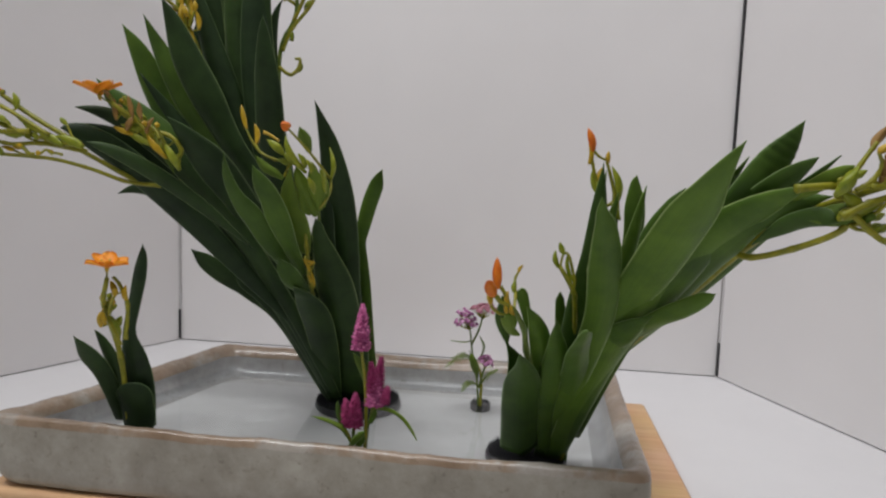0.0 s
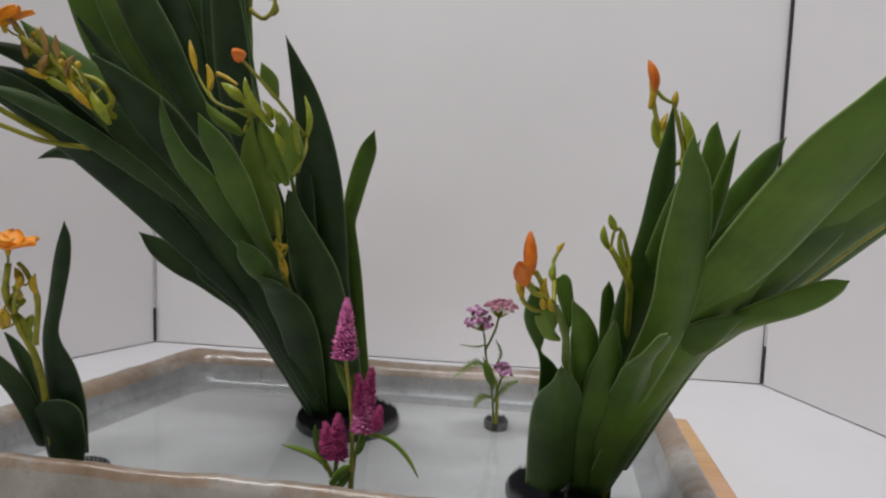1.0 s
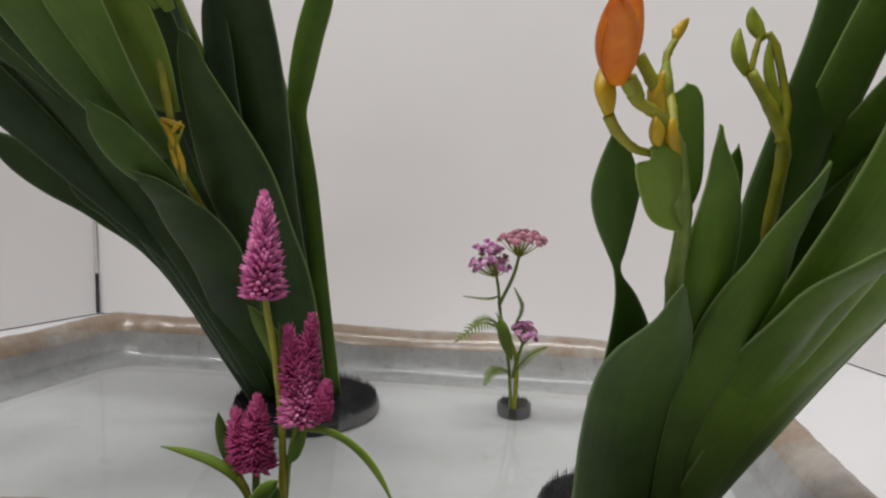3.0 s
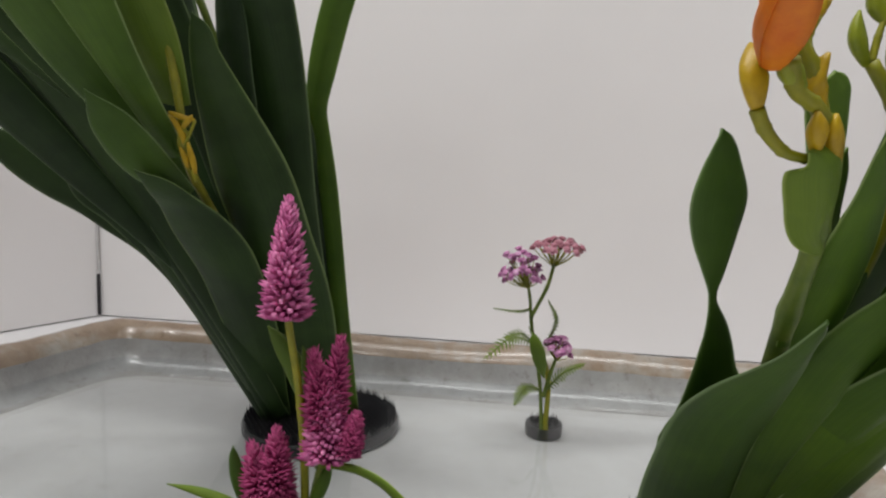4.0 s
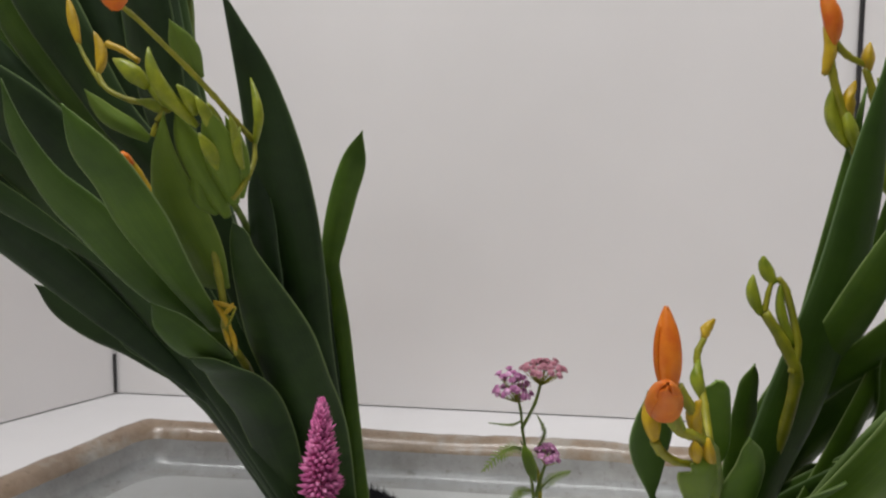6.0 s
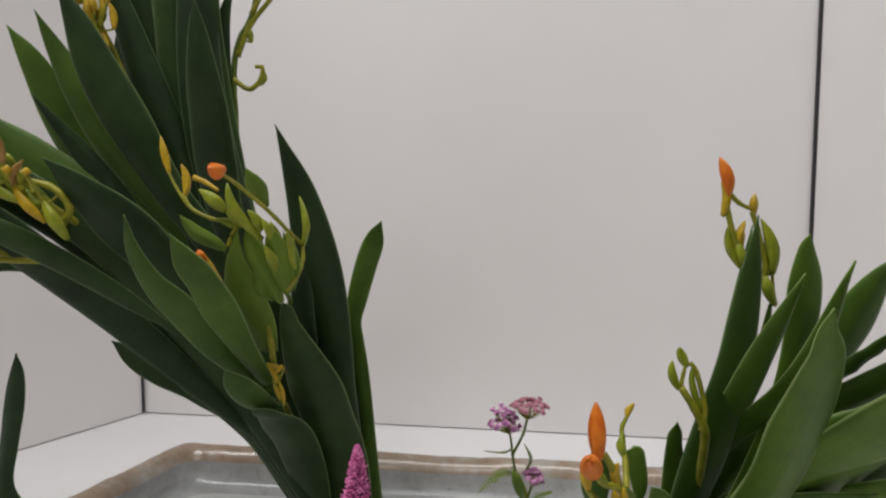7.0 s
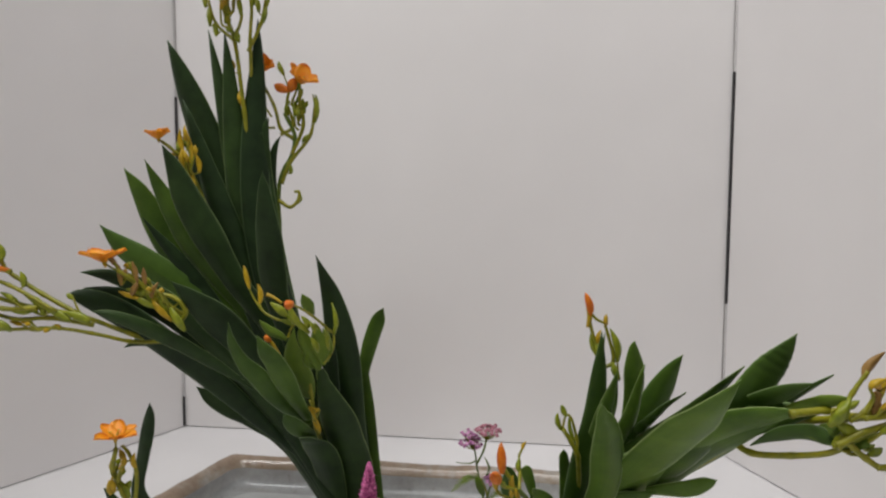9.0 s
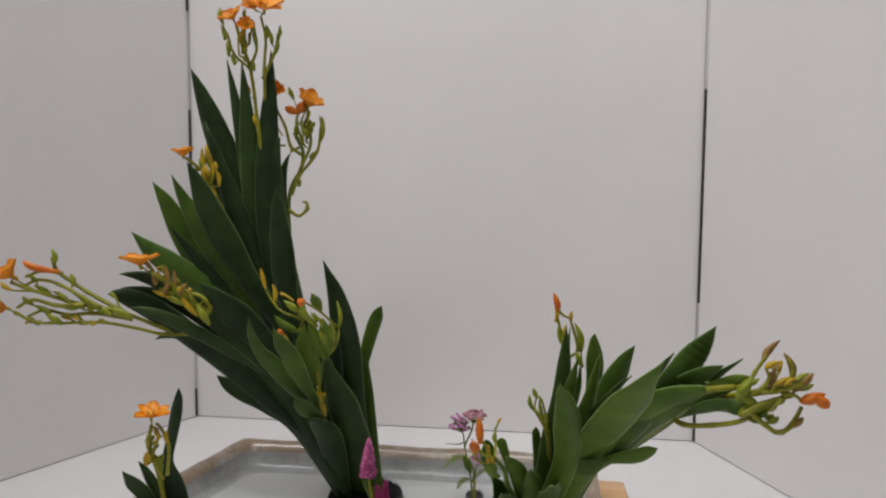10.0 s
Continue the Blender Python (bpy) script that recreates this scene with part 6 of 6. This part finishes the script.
yarrow_head(yarrow, (0.048, 0.706, 0.135), (0.044, 0.706, 0.147), 0.0128, 0.0100, mauve_petal, 1, 38)
yarrow_head(yarrow, (0.061, 0.700, 0.148), (0.063, 0.700, 0.160), 0.0150, 0.0034, dull_petal, 2, 34)
yarrow_head(yarrow, (0.066, 0.707, 0.094), (0.067, 0.707, 0.103), 0.0078, 0.0070, mauve_petal, 3, 24)
fern_leaf(yarrow, (0.051, 0.708, 0.123), (0.043, 0.700, 0.123), (0.029, 0.700, 0.124), 0.0015)
fern_leaf(yarrow, (0.060, 0.710, 0.102), (0.064, 0.700, 0.118), (0.059, 0.700, 0.130), 0.0028)
fern_leaf(yarrow, (0.055, 0.710, 0.102), (0.040, 0.695, 0.109), (0.024, 0.680, 0.101), 0.0062)
fern_leaf(yarrow, (0.057, 0.710, 0.099), (0.044, 0.690, 0.113), (0.033, 0.670, 0.113), 0.0056)
fern_leaf(yarrow, (0.059, 0.712, 0.075), (0.049, 0.700, 0.080), (0.042, 0.690, 0.073), 0.0056)
fern_leaf(yarrow, (0.062, 0.712, 0.075), (0.069, 0.700, 0.089), (0.079, 0.690, 0.098), 0.0056)
fern_leaf(yarrow, (0.057, 0.712, 0.085), (0.053, 0.700, 0.105), (0.048, 0.690, 0.117), 0.0044)
leaf(yarrow, (0.059, 0.700, 0.086), (0.054, 0.690, 0.102), (0.050, 0.690, 0.114), 0.0076, 0, light=1)
# side twigs
stalk(leaning, [(-0.277, 0.532, 0.309), (-0.289, 0.533, 0.315), (-0.293, 0.534, 0.313)], 0.0011, 0.0008)
bud(leaning, (-0.293, 0.534, 0.313), (-0.303, 0.534, 0.322), 0.0020, yellow_bud)
stalk(leaning, [(-0.298, 0.532, 0.314), (-0.303, 0.529, 0.313), (-0.311, 0.526, 0.320)], 0.0011, 0.0008)
bud(leaning, (-0.311, 0.526, 0.320), (-0.315, 0.526, 0.325), 0.0024, green_bud)
stalk(leaning, [(-0.270, 0.532, 0.307), (-0.287, 0.535, 0.306), (-0.299, 0.537, 0.308)], 0.0011, 0.0008)
bud(leaning, (-0.299, 0.537, 0.308), (-0.308, 0.537, 0.316), 0.0025, green_bud)
stalk(leaning, [(-0.292, 0.532, 0.312), (-0.305, 0.535, 0.314), (-0.311, 0.538, 0.309)], 0.0011, 0.0008)
bud(leaning, (-0.311, 0.538, 0.309), (-0.314, 0.538, 0.313), 0.0022, yellow_bud)
stalk(leaning, [(-0.330, 0.532, 0.323), (-0.334, 0.532, 0.327), (-0.337, 0.533, 0.328)], 0.0011, 0.0008)
bud(leaning, (-0.337, 0.533, 0.328), (-0.340, 0.533, 0.332), 0.0018, green_bud)
stalk(leaning, [(-0.341, 0.532, 0.326), (-0.350, 0.536, 0.325), (-0.366, 0.539, 0.325)], 0.0011, 0.0008)
bud(leaning, (-0.366, 0.539, 0.325), (-0.376, 0.539, 0.333), 0.0026, yellow_bud)
stalk(leaning, [(-0.280, 0.532, 0.309), (-0.285, 0.532, 0.313), (-0.289, 0.532, 0.313)], 0.0011, 0.0008)
bud(leaning, (-0.289, 0.532, 0.313), (-0.302, 0.532, 0.322), 0.0022, green_bud)
stalk(leaning, [(-0.331, 0.532, 0.323), (-0.337, 0.534, 0.326), (-0.341, 0.535, 0.333)], 0.0011, 0.0008)
bud(leaning, (-0.341, 0.535, 0.333), (-0.349, 0.535, 0.341), 0.0027, green_bud)
stalk(leaning, [(-0.256, 0.532, 0.304), (-0.264, 0.536, 0.304), (-0.269, 0.540, 0.301)], 0.0011, 0.0008)
bud(leaning, (-0.269, 0.540, 0.301), (-0.272, 0.540, 0.306), 0.0021, green_bud)
stalk(leaning, [(-0.338, 0.532, 0.325), (-0.346, 0.532, 0.329), (-0.356, 0.532, 0.335)], 0.0011, 0.0008)
bud(leaning, (-0.356, 0.532, 0.335), (-0.362, 0.532, 0.340), 0.0027, yellow_bud)
stalk(leaning, [(-0.280, 0.532, 0.309), (-0.287, 0.531, 0.310), (-0.290, 0.531, 0.308)], 0.0011, 0.0008)
bud(leaning, (-0.290, 0.531, 0.308), (-0.293, 0.531, 0.313), 0.0027, green_bud)
stalk(leaning, [(-0.257, 0.532, 0.304), (-0.264, 0.533, 0.310), (-0.269, 0.534, 0.320)], 0.0011, 0.0008)
bud(leaning, (-0.269, 0.534, 0.320), (-0.274, 0.534, 0.325), 0.0025, green_bud)
stalk(leaning, [(-0.292, 0.530, 0.297), (-0.295, 0.527, 0.297), (-0.297, 0.523, 0.302)], 0.0011, 0.0008)
bud(leaning, (-0.297, 0.523, 0.302), (-0.301, 0.523, 0.303), 0.0020, yellow_bud)
stalk(leaning, [(-0.295, 0.530, 0.297), (-0.302, 0.533, 0.296), (-0.312, 0.537, 0.299)], 0.0011, 0.0008)
bud(leaning, (-0.312, 0.537, 0.299), (-0.322, 0.537, 0.302), 0.0021, yellow_bud)
stalk(leaning, [(-0.278, 0.530, 0.297), (-0.281, 0.527, 0.300), (-0.284, 0.525, 0.297)], 0.0011, 0.0008)
bud(leaning, (-0.284, 0.525, 0.297), (-0.288, 0.525, 0.298), 0.0023, yellow_bud)
stalk(leaning, [(-0.271, 0.530, 0.297), (-0.277, 0.532, 0.298), (-0.280, 0.534, 0.298)], 0.0011, 0.0008)
bud(leaning, (-0.280, 0.534, 0.298), (-0.285, 0.534, 0.300), 0.0020, yellow_bud)
stalk(leaning, [(-0.335, 0.530, 0.299), (-0.340, 0.528, 0.298), (-0.345, 0.526, 0.298)], 0.0011, 0.0008)
bud(leaning, (-0.345, 0.526, 0.298), (-0.347, 0.526, 0.298), 0.0020, yellow_bud)
stalk(leaning, [(-0.341, 0.530, 0.300), (-0.347, 0.529, 0.301), (-0.353, 0.529, 0.305)], 0.0011, 0.0008)
bud(leaning, (-0.353, 0.529, 0.305), (-0.359, 0.529, 0.307), 0.0025, green_bud)
stalk(leaning, [(-0.296, 0.530, 0.297), (-0.302, 0.533, 0.302), (-0.306, 0.537, 0.301)], 0.0011, 0.0008)
bud(leaning, (-0.306, 0.537, 0.301), (-0.314, 0.537, 0.304), 0.0027, yellow_bud)
stalk(right, [(0.239, 0.360, 0.292), (0.250, 0.362, 0.295), (0.255, 0.364, 0.290)], 0.0010, 0.0008)
bud(right, (0.255, 0.364, 0.290), (0.263, 0.364, 0.294), 0.0022, green_bud)
stalk(right, [(0.214, 0.360, 0.288), (0.214, 0.361, 0.293), (0.220, 0.361, 0.294)], 0.0010, 0.0008)
bud(right, (0.220, 0.361, 0.294), (0.227, 0.361, 0.298), 0.0023, green_bud)
stalk(right, [(0.242, 0.360, 0.292), (0.246, 0.357, 0.298), (0.246, 0.354, 0.299)], 0.0010, 0.0008)
bud(right, (0.246, 0.354, 0.299), (0.254, 0.354, 0.304), 0.0018, green_bud)
stalk(right, [(0.224, 0.360, 0.290), (0.233, 0.358, 0.291), (0.234, 0.355, 0.296)], 0.0010, 0.0008)
bud(right, (0.234, 0.355, 0.296), (0.243, 0.355, 0.301), 0.0019, yellow_bud)
stalk(right, [(0.231, 0.360, 0.291), (0.237, 0.363, 0.295), (0.241, 0.365, 0.301)], 0.0010, 0.0008)
bud(right, (0.241, 0.365, 0.301), (0.243, 0.365, 0.309), 0.0020, yellow_bud)
stalk(right, [(0.235, 0.360, 0.291), (0.239, 0.356, 0.297), (0.239, 0.353, 0.296)], 0.0010, 0.0008)
bud(right, (0.239, 0.353, 0.296), (0.246, 0.353, 0.301), 0.0017, yellow_bud)
stalk(right, [(0.229, 0.360, 0.290), (0.231, 0.357, 0.300), (0.228, 0.355, 0.306)], 0.0010, 0.0008)
bud(right, (0.228, 0.355, 0.306), (0.236, 0.355, 0.311), 0.0024, yellow_bud)
stalk(right, [(0.229, 0.365, 0.271), (0.234, 0.361, 0.278), (0.236, 0.357, 0.283)], 0.0011, 0.0008)
bud(right, (0.236, 0.357, 0.283), (0.241, 0.357, 0.288), 0.0027, green_bud)
stalk(right, [(0.223, 0.365, 0.271), (0.227, 0.365, 0.269), (0.236, 0.366, 0.268)], 0.0011, 0.0008)
bud(right, (0.236, 0.366, 0.268), (0.243, 0.366, 0.272), 0.0026, green_bud)
stalk(right, [(0.230, 0.365, 0.271), (0.233, 0.367, 0.273), (0.237, 0.370, 0.269)], 0.0011, 0.0008)
bud(right, (0.237, 0.370, 0.269), (0.242, 0.370, 0.272), 0.0023, green_bud)
stalk(right, [(0.225, 0.365, 0.271), (0.234, 0.368, 0.272), (0.238, 0.372, 0.274)], 0.0011, 0.0008)
bud(right, (0.238, 0.372, 0.274), (0.245, 0.372, 0.277), 0.0028, green_bud)
stalk(tall, [(-0.193, 0.680, 0.564), (-0.199, 0.677, 0.566), (-0.199, 0.673, 0.579)], 0.0013, 0.0009)
bud(tall, (-0.199, 0.673, 0.579), (-0.197, 0.673, 0.588), 0.0025, yellow_bud)
stalk(tall, [(-0.195, 0.680, 0.572), (-0.189, 0.680, 0.580), (-0.187, 0.680, 0.591)], 0.0013, 0.0009)
bud(tall, (-0.187, 0.680, 0.591), (-0.187, 0.680, 0.603), 0.0029, green_bud)
stalk(tall, [(-0.189, 0.680, 0.579), (-0.190, 0.683, 0.590), (-0.186, 0.685, 0.594)], 0.0013, 0.0009)
bud(tall, (-0.186, 0.685, 0.594), (-0.189, 0.685, 0.606), 0.0029, green_bud)
stalk(tall, [(-0.192, 0.680, 0.578), (-0.197, 0.680, 0.579), (-0.198, 0.680, 0.584)], 0.0013, 0.0009)
bud(tall, (-0.198, 0.680, 0.584), (-0.196, 0.680, 0.595), 0.0029, yellow_bud)
stalk(tall, [(-0.194, 0.680, 0.578), (-0.194, 0.681, 0.595), (-0.195, 0.682, 0.607)], 0.0013, 0.0009)
bud(tall, (-0.195, 0.682, 0.607), (-0.194, 0.682, 0.617), 0.0025, green_bud)
stalk(tall, [(-0.194, 0.680, 0.568), (-0.193, 0.682, 0.572), (-0.198, 0.685, 0.581)], 0.0013, 0.0009)
bud(tall, (-0.198, 0.685, 0.581), (-0.200, 0.685, 0.594), 0.0030, yellow_bud)
stalk(tall, [(-0.194, 0.680, 0.570), (-0.193, 0.683, 0.581), (-0.197, 0.685, 0.587)], 0.0013, 0.0009)
bud(tall, (-0.197, 0.685, 0.587), (-0.199, 0.685, 0.599), 0.0027, green_bud)
stalk(tall, [(-0.193, 0.680, 0.563), (-0.196, 0.682, 0.582), (-0.197, 0.684, 0.595)], 0.0013, 0.0009)
bud(tall, (-0.197, 0.684, 0.595), (-0.199, 0.684, 0.607), 0.0024, yellow_bud)
stalk(tall, [(-0.133, 0.709, 0.474), (-0.133, 0.705, 0.475), (-0.133, 0.701, 0.481)], 0.0013, 0.0010)
bud(tall, (-0.133, 0.701, 0.481), (-0.132, 0.701, 0.490), 0.0027, green_bud)
stalk(tall, [(-0.136, 0.709, 0.485), (-0.134, 0.708, 0.491), (-0.128, 0.708, 0.491)], 0.0013, 0.0010)
bud(tall, (-0.128, 0.708, 0.491), (-0.124, 0.708, 0.498), 0.0031, green_bud)
stalk(tall, [(-0.137, 0.709, 0.487), (-0.132, 0.707, 0.496), (-0.130, 0.706, 0.508)], 0.0013, 0.0010)
bud(tall, (-0.130, 0.706, 0.508), (-0.131, 0.706, 0.521), 0.0024, green_bud)
stalk(tall, [(-0.134, 0.709, 0.469), (-0.136, 0.705, 0.472), (-0.136, 0.701, 0.480)], 0.0013, 0.0010)
bud(tall, (-0.136, 0.701, 0.480), (-0.138, 0.701, 0.494), 0.0023, green_bud)
stalk(tall, [(-0.141, 0.709, 0.494), (-0.140, 0.712, 0.500), (-0.137, 0.715, 0.509)], 0.0013, 0.0010)
bud(tall, (-0.137, 0.715, 0.509), (-0.133, 0.715, 0.517), 0.0026, stem_dark)
stalk(tall, [(-0.133, 0.709, 0.478), (-0.133, 0.711, 0.489), (-0.137, 0.713, 0.496)], 0.0013, 0.0010)
bud(tall, (-0.137, 0.713, 0.496), (-0.132, 0.713, 0.508), 0.0022, stem_dark)
stalk(tall, [(-0.133, 0.709, 0.478), (-0.131, 0.713, 0.493), (-0.137, 0.717, 0.501)], 0.0013, 0.0010)
bud(tall, (-0.137, 0.717, 0.501), (-0.131, 0.717, 0.512), 0.0024, green_bud)
stalk(leaning, [(-0.236, 0.566, 0.328), (-0.237, 0.569, 0.333), (-0.241, 0.571, 0.339)], 0.0013, 0.0010)
bud(leaning, (-0.241, 0.571, 0.339), (-0.243, 0.571, 0.344), 0.0022, yellow_bud)
stalk(leaning, [(-0.246, 0.566, 0.334), (-0.249, 0.563, 0.341), (-0.250, 0.560, 0.346)], 0.0013, 0.0010)
bud(leaning, (-0.250, 0.560, 0.346), (-0.255, 0.560, 0.354), 0.0021, brown_bud)
stalk(leaning, [(-0.238, 0.566, 0.330), (-0.240, 0.570, 0.332), (-0.243, 0.574, 0.330)], 0.0013, 0.0010)
bud(leaning, (-0.243, 0.574, 0.330), (-0.246, 0.574, 0.335), 0.0028, brown_bud)
stalk(leaning, [(-0.235, 0.566, 0.328), (-0.239, 0.566, 0.330), (-0.243, 0.565, 0.335)], 0.0013, 0.0010)
bud(leaning, (-0.243, 0.565, 0.335), (-0.246, 0.565, 0.340), 0.0027, brown_bud)
stalk(leaning, [(-0.220, 0.566, 0.317), (-0.219, 0.563, 0.322), (-0.222, 0.559, 0.323)], 0.0013, 0.0010)
bud(leaning, (-0.222, 0.559, 0.323), (-0.222, 0.559, 0.327), 0.0027, yellow_bud)
stalk(leaning, [(-0.213, 0.566, 0.313), (-0.217, 0.568, 0.320), (-0.226, 0.571, 0.327)], 0.0013, 0.0010)
bud(leaning, (-0.226, 0.571, 0.327), (-0.230, 0.571, 0.334), 0.0022, green_bud)
stalk(leaning, [(-0.235, 0.566, 0.328), (-0.236, 0.567, 0.337), (-0.244, 0.569, 0.341)], 0.0013, 0.0010)
bud(leaning, (-0.244, 0.569, 0.341), (-0.245, 0.569, 0.345), 0.0022, yellow_bud)
stalk(leaning, [(-0.208, 0.566, 0.309), (-0.210, 0.563, 0.315), (-0.212, 0.559, 0.322)], 0.0013, 0.0010)
bud(leaning, (-0.212, 0.559, 0.322), (-0.212, 0.559, 0.326), 0.0025, yellow_bud)
stalk(leaning, [(-0.240, 0.566, 0.331), (-0.248, 0.566, 0.335), (-0.250, 0.566, 0.342)], 0.0013, 0.0010)
bud(leaning, (-0.250, 0.566, 0.342), (-0.255, 0.566, 0.351), 0.0024, brown_bud)
stalk(leaning, [(-0.235, 0.566, 0.328), (-0.241, 0.570, 0.334), (-0.247, 0.573, 0.336)], 0.0013, 0.0010)
bud(leaning, (-0.247, 0.573, 0.336), (-0.248, 0.573, 0.340), 0.0020, yellow_bud)
stalk(tall, [(-0.230, 0.668, 0.424), (-0.227, 0.668, 0.435), (-0.225, 0.668, 0.440)], 0.0014, 0.0010)
bud(tall, (-0.225, 0.668, 0.440), (-0.225, 0.668, 0.450), 0.0031, yellow_bud)
stalk(tall, [(-0.230, 0.668, 0.424), (-0.230, 0.669, 0.428), (-0.232, 0.670, 0.430)], 0.0014, 0.0010)
bud(tall, (-0.232, 0.670, 0.430), (-0.230, 0.670, 0.439), 0.0030, yellow_bud)
stalk(tall, [(-0.234, 0.668, 0.436), (-0.235, 0.669, 0.440), (-0.240, 0.670, 0.442)], 0.0014, 0.0010)
bud(tall, (-0.240, 0.670, 0.442), (-0.243, 0.670, 0.453), 0.0025, green_bud)
stalk(tall, [(-0.231, 0.668, 0.426), (-0.229, 0.672, 0.433), (-0.235, 0.676, 0.447)], 0.0014, 0.0010)
bud(tall, (-0.235, 0.676, 0.447), (-0.238, 0.676, 0.458), 0.0025, green_bud)
stalk(tall, [(-0.227, 0.668, 0.411), (-0.233, 0.666, 0.426), (-0.232, 0.665, 0.433)], 0.0014, 0.0010)
bud(tall, (-0.232, 0.665, 0.433), (-0.235, 0.665, 0.445), 0.0032, yellow_bud)
stalk(tall, [(-0.230, 0.668, 0.425), (-0.230, 0.669, 0.442), (-0.234, 0.670, 0.454)], 0.0014, 0.0010)
bud(tall, (-0.234, 0.670, 0.454), (-0.236, 0.670, 0.462), 0.0033, yellow_bud)
stalk(small, [(-0.241, 0.537, 0.174), (-0.237, 0.533, 0.184), (-0.232, 0.529, 0.190)], 0.0013, 0.0010)
bud(small, (-0.232, 0.529, 0.190), (-0.230, 0.529, 0.197), 0.0027, yellow_bud)
stalk(small, [(-0.242, 0.537, 0.177), (-0.245, 0.540, 0.180), (-0.244, 0.543, 0.185)], 0.0013, 0.0010)
bud(small, (-0.244, 0.543, 0.185), (-0.242, 0.543, 0.190), 0.0025, green_bud)
stalk(small, [(-0.243, 0.537, 0.179), (-0.242, 0.538, 0.178), (-0.239, 0.540, 0.181)], 0.0013, 0.0010)
bud(small, (-0.239, 0.540, 0.181), (-0.239, 0.540, 0.187), 0.0028, yellow_bud)
stalk(small, [(-0.241, 0.537, 0.175), (-0.241, 0.540, 0.176), (-0.241, 0.543, 0.177)], 0.0013, 0.0010)
bud(small, (-0.241, 0.543, 0.177), (-0.240, 0.543, 0.182), 0.0028, green_bud)
stalk(small, [(-0.241, 0.537, 0.174), (-0.242, 0.541, 0.175), (-0.247, 0.544, 0.178)], 0.0013, 0.0010)
bud(small, (-0.247, 0.544, 0.178), (-0.247, 0.544, 0.184), 0.0028, green_bud)
leaf(right, (0.212, 0.385, 0.272), (0.224, 0.370, 0.276), (0.233, 0.360, 0.275), 0.0122, 0, light=1)
leaf(right, (0.197, 0.410, 0.256), (0.212, 0.385, 0.272), (0.222, 0.370, 0.272), 0.0112, 15, light=.5)
leaf(leaning, (-0.216, 0.600, 0.286), (-0.224, 0.580, 0.314), (-0.241, 0.570, 0.327), 0.0087, 10, light=1)
